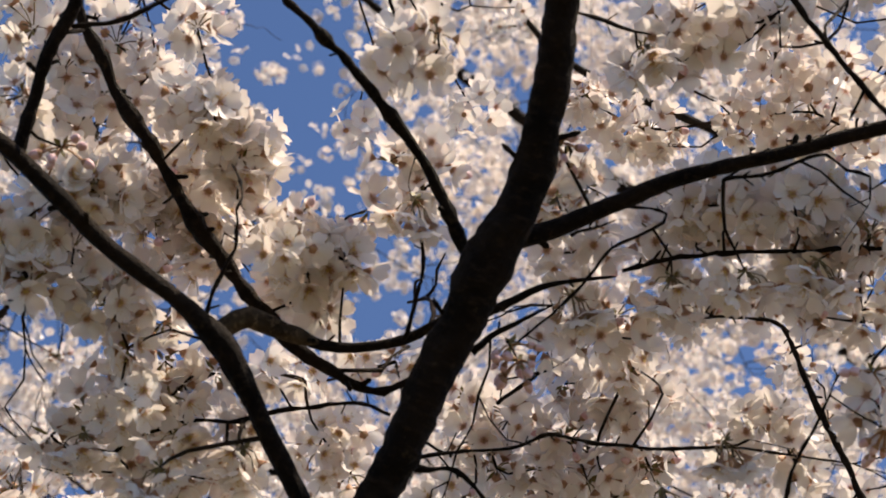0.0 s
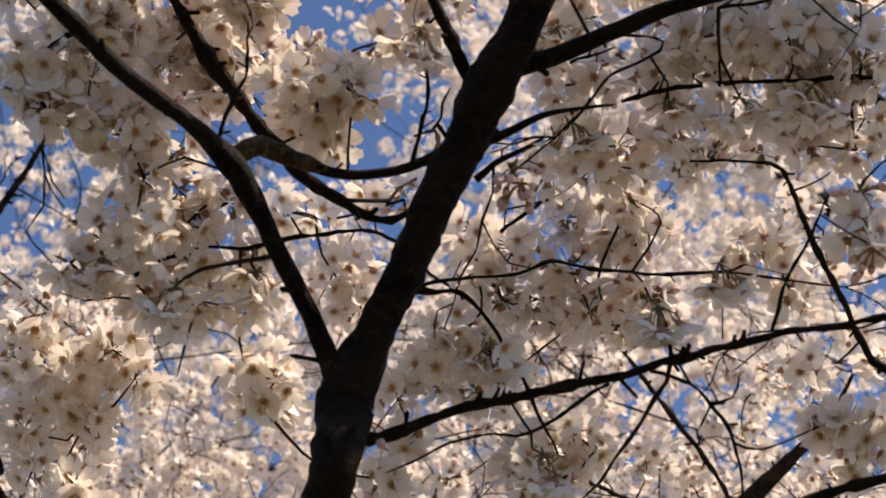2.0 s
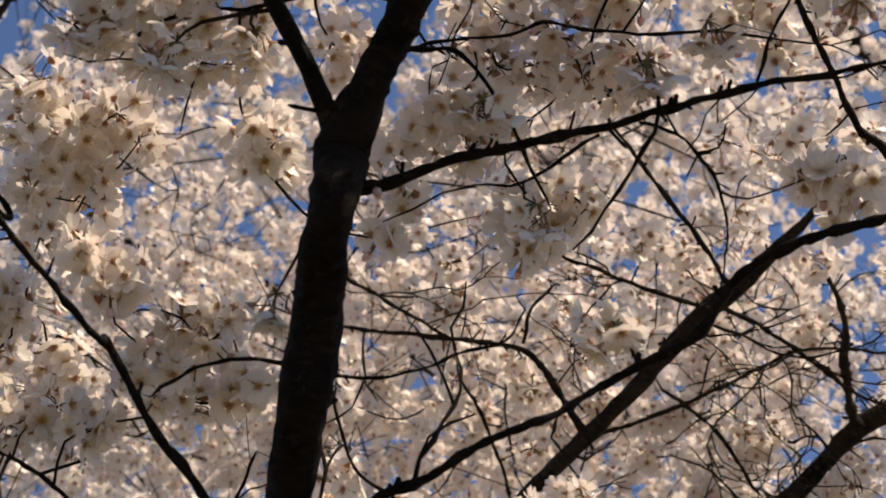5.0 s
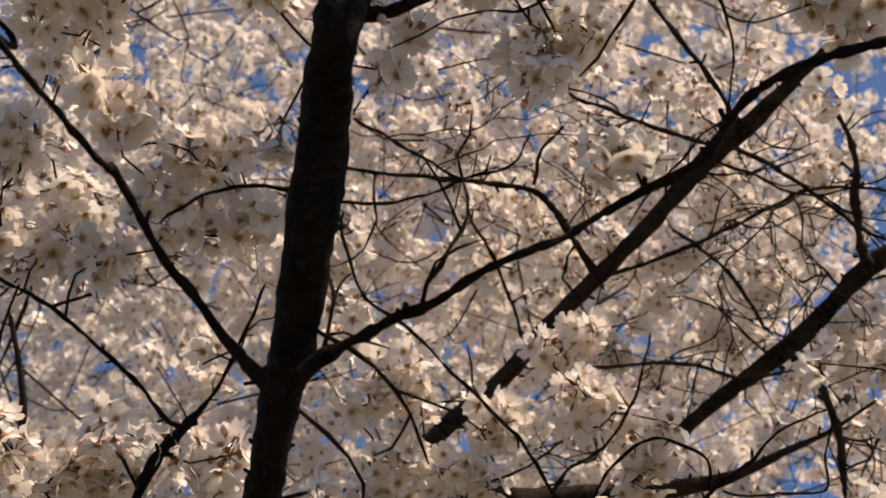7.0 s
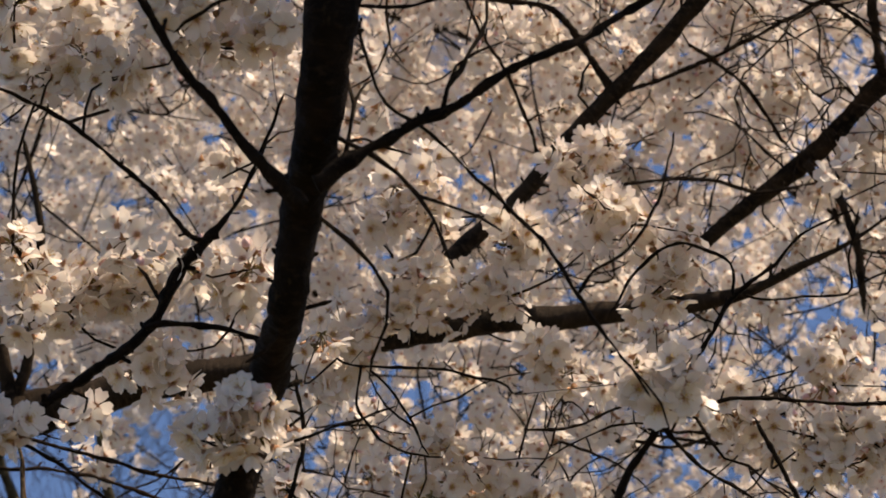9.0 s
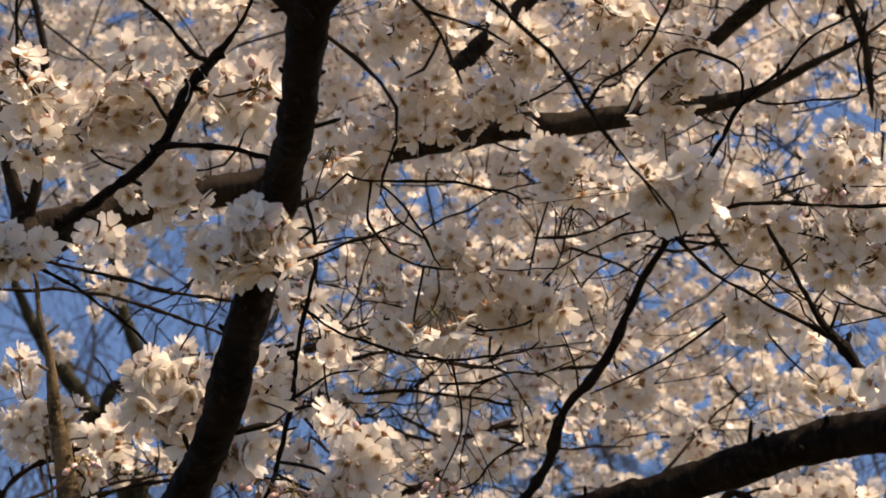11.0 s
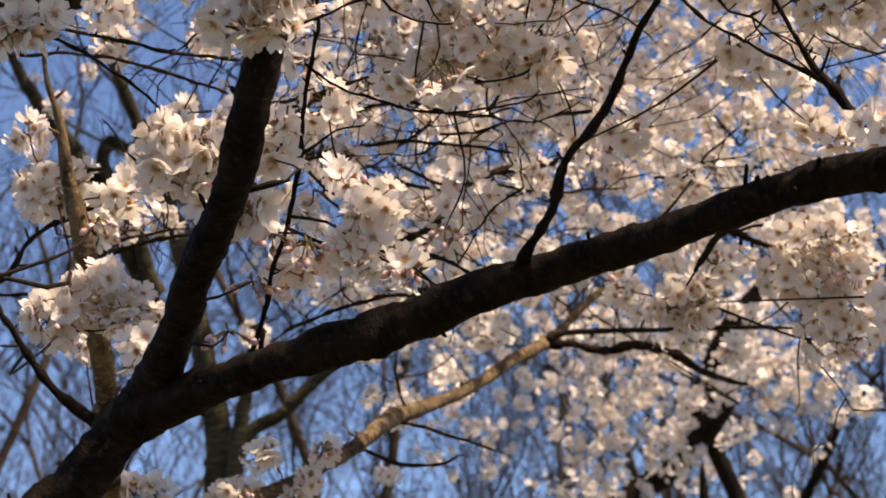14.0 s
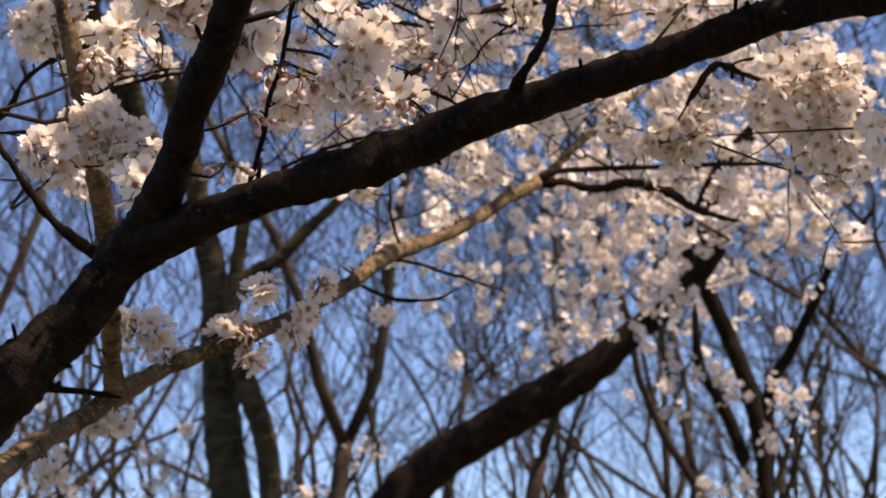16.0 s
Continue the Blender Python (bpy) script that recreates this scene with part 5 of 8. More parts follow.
bunches(near_tree, [(0.274, 1.360, 2.746, 0.032), (0.303, 1.368, 2.730, 0.024), (0.256, 1.381, 2.725, 0.024), (0.292, 1.351, 2.752, 0.022), (0.313, 1.382, 2.710, 0.020)])
bunches(near_tree, [(0.334, 1.194, 2.612, 0.015), (0.325, 1.182, 2.628, 0.013)])
bunches(near_tree, [(-0.264, 1.312, 2.728, 0.026), (-0.227, 1.308, 2.740, 0.031), (-0.289, 1.331, 2.699, 0.028), (-0.248, 1.331, 2.709, 0.024), (-0.208, 1.325, 2.724, 0.021), (-0.296, 1.350, 2.673, 0.028), (-0.249, 1.366, 2.665, 0.028), (-0.204, 1.370, 2.670, 0.028), (-0.171, 1.368, 2.677, 0.028), (-0.185, 1.317, 2.737, 0.024), (-0.315, 1.340, 2.681, 0.021), (-0.219, 1.348, 2.694, 0.021), (-0.159, 1.348, 2.704, 0.019)])
bunches(near_tree, [(-0.111, 1.557, 2.851, 0.033), (-0.091, 1.543, 2.869, 0.027), (-0.078, 1.570, 2.836, 0.027), (-0.078, 1.501, 2.919, 0.024), (-0.126, 1.512, 2.904, 0.022), (-0.158, 1.507, 2.905, 0.022), (-0.040, 1.501, 2.921, 0.022)])
bunches(near_tree, [(-0.361, 1.437, 2.700, 0.031), (-0.369, 1.461, 2.667, 0.031), (-0.325, 1.467, 2.674, 0.031), (-0.291, 1.464, 2.687, 0.028), (-0.270, 1.482, 2.670, 0.026), (-0.337, 1.490, 2.640, 0.028), (-0.365, 1.498, 2.620, 0.031), (-0.308, 1.500, 2.636, 0.031), (-0.150, 1.484, 2.690, 0.026), (-0.138, 1.506, 2.663, 0.023), (-0.164, 1.496, 2.673, 0.021)])
bunches(near_tree, [(0.039, 1.474, 2.713, 0.031), (0.013, 1.465, 2.724, 0.026), (-0.006, 1.485, 2.700, 0.028), (0.036, 1.497, 2.685, 0.028), (0.065, 1.480, 2.706, 0.023), (-0.036, 1.501, 2.678, 0.023), (0.099, 1.524, 2.645, 0.031), (0.124, 1.514, 2.657, 0.026), (0.140, 1.525, 2.641, 0.023), (0.079, 1.535, 2.632, 0.026), (0.111, 1.542, 2.620, 0.026), (-0.024, 1.526, 2.646, 0.023), (-0.043, 1.547, 2.616, 0.023)])
bunches(near_tree, [(0.126, 1.527, 2.802, 0.027), (0.152, 1.518, 2.810, 0.024), (0.093, 1.529, 2.802, 0.024), (0.200, 1.510, 2.813, 0.027), (0.175, 1.530, 2.793, 0.027)])
bunches(near_tree, [(-0.296, 1.496, 2.539, 0.030), (-0.272, 1.505, 2.534, 0.028), (-0.307, 1.486, 2.549, 0.020), (-0.281, 1.515, 2.517, 0.023), (-0.217, 1.533, 2.508, 0.030), (-0.191, 1.546, 2.494, 0.030), (-0.244, 1.546, 2.480, 0.025), (-0.219, 1.557, 2.470, 0.025), (-0.257, 1.558, 2.458, 0.025), (-0.178, 1.536, 2.512, 0.018), (-0.150, 1.570, 2.464, 0.020), (-0.165, 1.435, 2.649, 0.025), (-0.140, 1.443, 2.643, 0.020), (-0.154, 1.455, 2.627, 0.020)])
bunches(near_tree, [(-0.403, 1.635, 2.744, 0.034), (-0.370, 1.650, 2.736, 0.031), (-0.337, 1.664, 2.727, 0.034), (-0.390, 1.671, 2.701, 0.028), (-0.402, 1.711, 2.640, 0.034), (-0.378, 1.742, 2.602, 0.034), (-0.350, 1.758, 2.588, 0.034), (-0.392, 1.761, 2.568, 0.034)])
bunches(near_tree, [(0.098, 1.485, 2.599, 0.030), (0.122, 1.468, 2.619, 0.028), (0.142, 1.476, 2.607, 0.023), (0.089, 1.503, 2.575, 0.025), (0.113, 1.493, 2.587, 0.025)])
bunches(near_tree, [(0.149, 1.430, 2.447, 0.016), (0.179, 1.430, 2.443, 0.016)])
bunches(near_tree, [(0.339, 1.381, 2.575, 0.022), (0.367, 1.385, 2.561, 0.022), (0.354, 1.399, 2.548, 0.019), (0.376, 1.375, 2.572, 0.019), (0.325, 1.384, 2.576, 0.017)])
bunches(near_tree, [(0.156, 2.160, 2.690, 0.034), (0.129, 2.165, 2.684, 0.027), (0.176, 2.152, 2.702, 0.027), (0.146, 2.171, 2.673, 0.024)])
bunches(near_tree, [(0.187, 2.116, 2.592, 0.029), (0.168, 2.111, 2.604, 0.026), (0.213, 2.121, 2.581, 0.026), (0.240, 2.141, 2.540, 0.033), (0.247, 2.158, 2.506, 0.029), (0.221, 2.163, 2.501, 0.029), (0.266, 2.144, 2.528, 0.026), (0.084, 2.131, 2.575, 0.029), (0.065, 2.141, 2.558, 0.029), (0.098, 2.143, 2.553, 0.026), (0.058, 2.125, 2.587, 0.023), (0.271, 2.122, 2.568, 0.023), (0.169, 2.133, 2.564, 0.023)])
bunches(near_tree, [(-0.066, 2.105, 2.617, 0.029), (-0.028, 2.096, 2.635, 0.026), (-0.072, 2.125, 2.583, 0.029), (-0.033, 2.119, 2.596, 0.033), (-0.098, 2.130, 2.571, 0.029), (-0.013, 2.126, 2.585, 0.026), (-0.064, 2.162, 2.515, 0.033), (-0.025, 2.153, 2.533, 0.029), (-0.037, 2.174, 2.493, 0.029), (-0.069, 2.176, 2.486, 0.026), (0.021, 2.160, 2.523, 0.033), (0.047, 2.165, 2.512, 0.029), (0.066, 2.168, 2.507, 0.026), (0.002, 2.177, 2.488, 0.029), (-0.127, 2.177, 2.477, 0.036), (-0.101, 2.190, 2.455, 0.029), (-0.146, 2.190, 2.448, 0.033), (-0.132, 2.205, 2.419, 0.029), (-0.151, 2.209, 2.406, 0.029), (-0.100, 2.198, 2.438, 0.023)])
bunches(near_tree, [(0.119, 2.195, 2.449, 0.029), (0.100, 2.193, 2.455, 0.023), (0.133, 2.205, 2.426, 0.029), (0.107, 2.209, 2.420, 0.020)])
bunches(near_tree, [(-0.326, 1.865, 2.373, 0.028), (-0.293, 1.866, 2.381, 0.028), (-0.342, 1.873, 2.352, 0.028), (-0.309, 1.877, 2.355, 0.028), (-0.282, 1.878, 2.362, 0.023), (-0.353, 1.863, 2.365, 0.023), (-0.407, 1.852, 2.364, 0.034), (-0.417, 1.868, 2.328, 0.034), (-0.379, 1.874, 2.333, 0.028), (-0.429, 1.834, 2.386, 0.028), (-0.285, 1.908, 2.302, 0.026), (-0.306, 1.912, 2.285, 0.028), (-0.278, 1.920, 2.277, 0.026), (-0.296, 1.899, 2.300, 0.023), (-0.221, 1.885, 2.367, 0.026), (-0.199, 1.882, 2.379, 0.026), (-0.232, 1.874, 2.386, 0.026), (-0.209, 1.897, 2.348, 0.023)])
bunches(near_tree, [(-0.171, 1.599, 2.468, 0.023), (-0.151, 1.595, 2.478, 0.021), (-0.201, 1.599, 2.461, 0.021), (-0.236, 1.590, 2.466, 0.021), (-0.389, 1.528, 2.505, 0.036), (-0.370, 1.525, 2.516, 0.026), (-0.384, 1.552, 2.473, 0.031), (-0.384, 1.575, 2.440, 0.031), (-0.369, 1.588, 2.425, 0.026), (-0.310, 1.603, 2.424, 0.026), (-0.326, 1.587, 2.444, 0.026), (-0.350, 1.591, 2.428, 0.023), (-0.286, 1.601, 2.436, 0.021)])
bunches(near_tree, [(0.001, 2.238, 2.352, 0.029), (-0.018, 2.235, 2.357, 0.026), (0.021, 2.245, 2.334, 0.026), (0.001, 2.255, 2.310, 0.033), (-0.038, 2.257, 2.304, 0.029), (0.040, 2.255, 2.310, 0.033), (0.073, 2.255, 2.310, 0.033), (0.086, 2.264, 2.286, 0.029), (0.053, 2.267, 2.280, 0.029), (0.001, 2.268, 2.280, 0.033), (-0.050, 2.267, 2.279, 0.029), (-0.025, 2.272, 2.268, 0.026), (-0.076, 2.268, 2.273, 0.023), (0.105, 2.261, 2.292, 0.023)])
bunches(near_tree, [(-0.181, 1.631, 2.088, 0.028), (-0.153, 1.630, 2.097, 0.026), (-0.167, 1.623, 2.110, 0.024), (-0.167, 1.617, 2.123, 0.017), (-0.144, 1.625, 2.111, 0.017), (-0.204, 1.626, 2.091, 0.017)])
bunches(near_tree, [(0.219, 2.115, 2.360, 0.028), (0.244, 2.111, 2.365, 0.025), (0.231, 2.107, 2.376, 0.022), (0.305, 2.115, 2.340, 0.028), (0.329, 2.115, 2.333, 0.028), (0.347, 2.115, 2.326, 0.025), (0.317, 2.101, 2.367, 0.025), (0.401, 2.079, 2.384, 0.028), (0.431, 2.074, 2.382, 0.028), (0.419, 2.087, 2.361, 0.025), (0.430, 2.105, 2.315, 0.028), (0.454, 2.099, 2.319, 0.028), (0.466, 2.106, 2.296, 0.025), (0.401, 2.124, 2.284, 0.028), (0.430, 2.120, 2.282, 0.028), (0.395, 2.113, 2.312, 0.025)])
bunches(near_tree, [(-0.390, 1.677, 2.117, 0.023), (-0.371, 1.679, 2.122, 0.018), (-0.385, 1.672, 2.126, 0.023), (-0.392, 1.676, 2.112, 0.020), (-0.362, 1.682, 2.121, 0.013)])
bunches(near_tree, [(-0.275, 1.827, 2.060, 0.026), (-0.249, 1.831, 2.060, 0.026), (-0.265, 1.837, 2.035, 0.026), (-0.286, 1.835, 2.030, 0.024), (-0.239, 1.839, 2.041, 0.021), (-0.285, 1.825, 2.060, 0.021), (-0.255, 1.843, 2.020, 0.019), (-0.199, 1.858, 1.995, 0.021), (-0.215, 1.856, 1.995, 0.019), (-0.241, 1.851, 2.000, 0.016), (-0.226, 1.859, 1.980, 0.016), (-0.171, 1.838, 2.065, 0.024), (-0.182, 1.846, 2.041, 0.021)])
bunches(near_tree, [(-0.086, 1.914, 2.014, 0.027), (-0.098, 1.917, 2.003, 0.022), (-0.115, 1.925, 1.973, 0.019), (-0.093, 1.925, 1.977, 0.019), (-0.056, 1.934, 1.950, 0.019)])
bunches(near_tree, [(0.433, 2.341, 2.213, 0.027), (0.459, 2.339, 2.204, 0.024), (0.414, 2.339, 2.227, 0.020), (0.135, 2.372, 2.221, 0.015), (0.352, 2.325, 2.295, 0.027), (0.326, 2.321, 2.316, 0.024), (0.368, 2.286, 2.387, 0.031), (0.342, 2.286, 2.396, 0.027), (0.380, 2.292, 2.368, 0.024)])
bunches(near_tree, [(0.434, 2.670, 2.175, 0.042), (0.478, 2.661, 2.178, 0.042), (0.514, 2.656, 2.175, 0.038), (0.418, 2.684, 2.133, 0.042), (0.460, 2.681, 2.115, 0.038), (0.490, 2.671, 2.134, 0.038), (0.518, 2.669, 2.125, 0.034), (0.448, 2.674, 2.152, 0.034), (0.472, 2.690, 2.071, 0.034), (0.509, 2.681, 2.083, 0.038), (0.485, 2.695, 2.041, 0.038), (0.521, 2.687, 2.046, 0.038)])
bunches(near_tree, [(-0.425, 2.270, 2.048, 0.030), (-0.407, 2.278, 2.029, 0.030), (-0.444, 2.270, 2.036, 0.030), (-0.395, 2.285, 2.011, 0.027), (-0.420, 2.281, 2.011, 0.027), (-0.377, 2.285, 2.023, 0.020), (-0.476, 2.271, 2.005, 0.034), (-0.493, 2.266, 2.010, 0.024), (-0.463, 2.277, 1.992, 0.024), (-0.480, 2.543, 2.204, 0.022), (-0.473, 2.549, 2.190, 0.018)])
bunches(near_tree, [(-0.538, 2.399, 2.279, 0.028), (-0.520, 2.421, 2.227, 0.032), (-0.494, 2.428, 2.221, 0.032), (-0.534, 2.422, 2.213, 0.028), (-0.480, 2.427, 2.234, 0.025), (-0.508, 2.432, 2.201, 0.025)])
bunches(near_tree, [(0.301, 2.802, 2.137, 0.033), (0.325, 2.796, 2.150, 0.028), (0.277, 2.807, 2.123, 0.028), (0.307, 2.808, 2.106, 0.028), (0.324, 2.801, 2.128, 0.028)])
bunches(pale_tree, [(-0.354, 2.876, 1.902, 0.028), (-0.330, 2.879, 1.901, 0.024), (-0.315, 2.884, 1.885, 0.024), (-0.481, 2.859, 1.897, 0.033), (-0.457, 2.861, 1.905, 0.028), (-0.443, 2.869, 1.873, 0.024), (-0.496, 2.853, 1.913, 0.024), (-0.533, 2.868, 1.780, 0.028), (-0.510, 2.874, 1.771, 0.024), (-0.548, 2.866, 1.780, 0.024), (-0.241, 2.886, 1.914, 0.020), (-0.259, 2.888, 1.891, 0.016), (-0.215, 2.879, 1.957, 0.016), (-0.312, 2.872, 1.948, 0.024), (-0.296, 2.872, 1.956, 0.018), (-0.325, 2.888, 1.853, 0.016)])
bunches(near_tree, [(0.280, 1.657, 3.153, 0.025), (0.263, 1.667, 3.139, 0.022), (0.293, 1.649, 3.154, 0.022)])
bunches(near_tree, [(0.169, 1.394, 2.826, 0.021), (0.175, 1.390, 2.830, 0.021)])
bunches(dark_tree, [(0.599, 7.514, 2.658, 0.027), (0.577, 7.513, 2.674, 0.021), (0.505, 7.525, 2.633, 0.021), (0.606, 7.518, 2.629, 0.027), (0.618, 7.498, 2.741, 0.027), (0.618, 7.523, 2.591, 0.033), (0.708, 7.479, 2.800, 0.021), (0.693, 7.496, 2.713, 0.033), (0.767, 7.482, 2.753, 0.027), (0.730, 7.493, 2.711, 0.033), (0.644, 7.498, 2.725, 0.021), (0.653, 7.495, 2.741, 0.033), (0.743, 7.475, 2.802, 0.027), (0.648, 7.477, 2.837, 0.033), (0.755, 7.482, 2.760, 0.027), (0.711, 7.480, 2.792, 0.027), (0.729, 7.489, 2.734, 0.021), (0.803, 7.473, 2.780, 0.027), (0.734, 7.464, 2.866, 0.033), (0.705, 7.487, 2.756, 0.021)])
bunches(near_tree, [(0.167, 1.596, 2.128, 0.024), (0.187, 1.594, 2.133, 0.030), (0.201, 1.598, 2.122, 0.024), (0.179, 1.600, 2.115, 0.021), (0.194, 1.590, 2.144, 0.024), (0.160, 1.590, 2.142, 0.021)])
bunches(dark_tree, [(0.901, 7.455, 2.815, 0.033), (0.778, 7.456, 2.879, 0.027), (0.743, 7.468, 2.841, 0.033), (0.704, 7.461, 2.890, 0.021), (0.911, 7.423, 2.967, 0.027), (0.877, 7.426, 2.971, 0.021), (0.946, 7.442, 2.857, 0.027), (0.854, 7.440, 2.920, 0.033), (0.976, 7.436, 2.867, 0.027), (0.861, 7.419, 3.013, 0.021), (0.904, 7.423, 2.971, 0.021), (0.933, 7.406, 3.034, 0.033), (0.916, 7.413, 3.013, 0.033), (0.940, 7.421, 2.961, 0.021), (0.921, 7.426, 2.950, 0.021), (0.919, 7.416, 2.995, 0.021), (0.840, 7.415, 3.045, 0.027), (0.948, 7.401, 3.047, 0.027), (0.936, 7.402, 3.052, 0.021), (0.899, 7.408, 3.043, 0.033)])
bunches(dark_tree, [(0.919, 7.415, 3.001, 0.021), (0.838, 7.406, 3.084, 0.033)])
bunches(dark_tree, [(0.765, 8.126, 2.552, 0.023), (0.784, 8.109, 2.652, 0.029), (0.759, 8.111, 2.650, 0.023), (0.770, 8.116, 2.611, 0.023), (0.775, 8.116, 2.609, 0.036), (0.922, 8.102, 2.599, 0.029), (0.878, 8.112, 2.567, 0.029), (0.876, 8.114, 2.556, 0.023), (0.856, 8.115, 2.566, 0.029), (0.941, 8.107, 2.552, 0.036), (1.011, 8.107, 2.499, 0.036), (0.955, 8.105, 2.560, 0.036), (1.012, 8.104, 2.514, 0.029), (0.996, 8.112, 2.473, 0.023), (0.958, 8.114, 2.493, 0.036), (1.174, 8.090, 2.463, 0.023), (1.165, 8.083, 2.519, 0.029), (1.172, 8.089, 2.468, 0.029), (1.258, 8.078, 2.453, 0.036), (1.185, 8.084, 2.493, 0.036)])
bunches(dark_tree, [(1.271, 8.086, 2.380, 0.036), (1.259, 8.077, 2.464, 0.036), (1.193, 8.088, 2.455, 0.036), (1.193, 8.093, 2.418, 0.023), (1.221, 8.089, 2.416, 0.036), (1.134, 8.115, 2.302, 0.029), (1.152, 8.111, 2.313, 0.023), (1.142, 8.118, 2.264, 0.036), (1.128, 8.114, 2.319, 0.036), (1.111, 8.120, 2.290, 0.036), (0.855, 8.165, 2.150, 0.029), (0.870, 8.164, 2.142, 0.029), (0.936, 8.160, 2.105, 0.023), (0.873, 8.167, 2.111, 0.023), (0.915, 8.162, 2.115, 0.029), (1.045, 8.150, 2.070, 0.029), (1.028, 8.149, 2.107, 0.029), (1.038, 8.146, 2.128, 0.036), (1.035, 8.144, 2.156, 0.029), (0.982, 8.154, 2.118, 0.029)])
bunches(dark_tree, [(0.472, 8.134, 2.645, 0.023), (0.370, 8.128, 2.713, 0.029), (0.365, 8.138, 2.651, 0.023), (0.401, 8.135, 2.658, 0.036), (0.436, 8.136, 2.645, 0.029), (0.270, 8.156, 2.555, 0.023), (0.278, 8.146, 2.623, 0.029), (0.288, 8.147, 2.611, 0.036), (0.247, 8.144, 2.640, 0.036), (0.278, 8.153, 2.574, 0.029), (1.043, 7.983, 3.161, 0.036), (1.052, 7.979, 3.175, 0.029), (0.979, 7.983, 3.196, 0.036), (1.017, 7.993, 3.132, 0.029), (1.018, 7.979, 3.195, 0.023), (1.144, 7.994, 3.048, 0.036), (1.128, 7.994, 3.060, 0.036), (1.179, 7.990, 3.043, 0.023), (1.128, 8.000, 3.028, 0.023), (1.121, 7.988, 3.094, 0.036)])
bunches(dark_tree, [(1.139, 7.962, 3.197, 0.036), (1.148, 7.961, 3.196, 0.036), (1.116, 7.969, 3.181, 0.023), (1.100, 7.964, 3.211, 0.023), (1.149, 7.953, 3.230, 0.023), (1.363, 7.953, 3.080, 0.029), (1.297, 7.943, 3.175, 0.023), (1.350, 7.935, 3.170, 0.023), (1.359, 7.953, 3.083, 0.036), (1.349, 7.958, 3.066, 0.036)])
bunches(dark_tree, [(-0.552, 8.874, 2.356, 0.032), (-0.493, 8.869, 2.430, 0.032), (-0.526, 8.866, 2.441, 0.024), (-0.518, 8.865, 2.453, 0.039), (-0.423, 8.874, 2.415, 0.032), (-1.934, 8.682, 2.325, 0.032), (-1.834, 8.707, 2.292, 0.024), (-1.826, 8.713, 2.258, 0.032), (-1.844, 8.698, 2.358, 0.032), (-1.859, 8.701, 2.304, 0.024), (-1.445, 8.781, 2.287, 0.039), (-1.404, 8.784, 2.314, 0.032), (-1.392, 8.786, 2.320, 0.032), (-1.440, 8.787, 2.232, 0.039), (-1.449, 8.777, 2.313, 0.024), (-1.092, 8.836, 2.241, 0.024), (-1.077, 8.841, 2.204, 0.039), (-1.162, 8.823, 2.281, 0.039), (-1.119, 8.835, 2.213, 0.024), (-1.113, 8.831, 2.268, 0.032)])
bunches(dark_tree, [(-0.762, 8.870, 2.247, 0.039), (-0.814, 8.869, 2.204, 0.039), (-0.779, 8.869, 2.245, 0.032), (-0.705, 8.872, 2.273, 0.039), (-0.755, 8.871, 2.244, 0.024)])
bunches(near_tree, [(-0.098, 2.069, 2.044, 0.024), (-0.129, 2.079, 2.005, 0.017)])
bunches(near_tree, [(-0.231, 1.205, 2.921, 0.033), (-0.189, 1.108, 2.835, 0.029), (-0.159, 1.184, 2.881, 0.026), (-0.224, 1.230, 2.902, 0.030), (-0.166, 1.152, 2.824, 0.032), (-0.192, 1.174, 2.876, 0.027), (-0.124, 1.181, 2.750, 0.030), (-0.113, 1.268, 2.800, 0.030), (-0.132, 1.321, 2.818, 0.029), (-0.108, 1.321, 2.821, 0.031), (-0.097, 1.203, 2.780, 0.025), (-0.107, 1.213, 2.760, 0.028), (-0.078, 1.210, 2.769, 0.026), (-0.277, 1.184, 2.793, 0.029), (-0.313, 1.245, 2.825, 0.026), (-0.293, 1.155, 2.782, 0.031), (-0.324, 1.205, 2.725, 0.026), (-0.263, 1.228, 2.728, 0.031), (-0.251, 1.268, 2.864, 0.028), (-0.352, 1.189, 2.757, 0.031), (-0.274, 1.156, 2.782, 0.033)])
bunches(near_tree, [(-0.217, 1.308, 2.701, 0.030), (-0.256, 1.315, 2.683, 0.026), (-0.236, 1.271, 2.663, 0.025), (-0.247, 1.249, 2.700, 0.024), (-0.315, 1.165, 2.828, 0.027), (-0.373, 1.158, 2.842, 0.029), (-0.302, 1.149, 2.790, 0.029), (-0.219, 1.266, 2.869, 0.030), (-0.254, 1.256, 2.871, 0.027), (-0.202, 1.290, 2.841, 0.027), (-0.186, 1.273, 2.865, 0.027), (0.188, 1.177, 2.827, 0.025), (0.227, 1.172, 2.817, 0.030), (0.309, 1.170, 2.838, 0.025), (0.290, 1.199, 2.848, 0.029), (0.213, 1.208, 2.836, 0.028), (0.283, 1.170, 2.817, 0.028), (0.308, 1.225, 2.818, 0.028), (0.300, 1.221, 2.804, 0.027), (0.343, 1.176, 2.795, 0.027)])

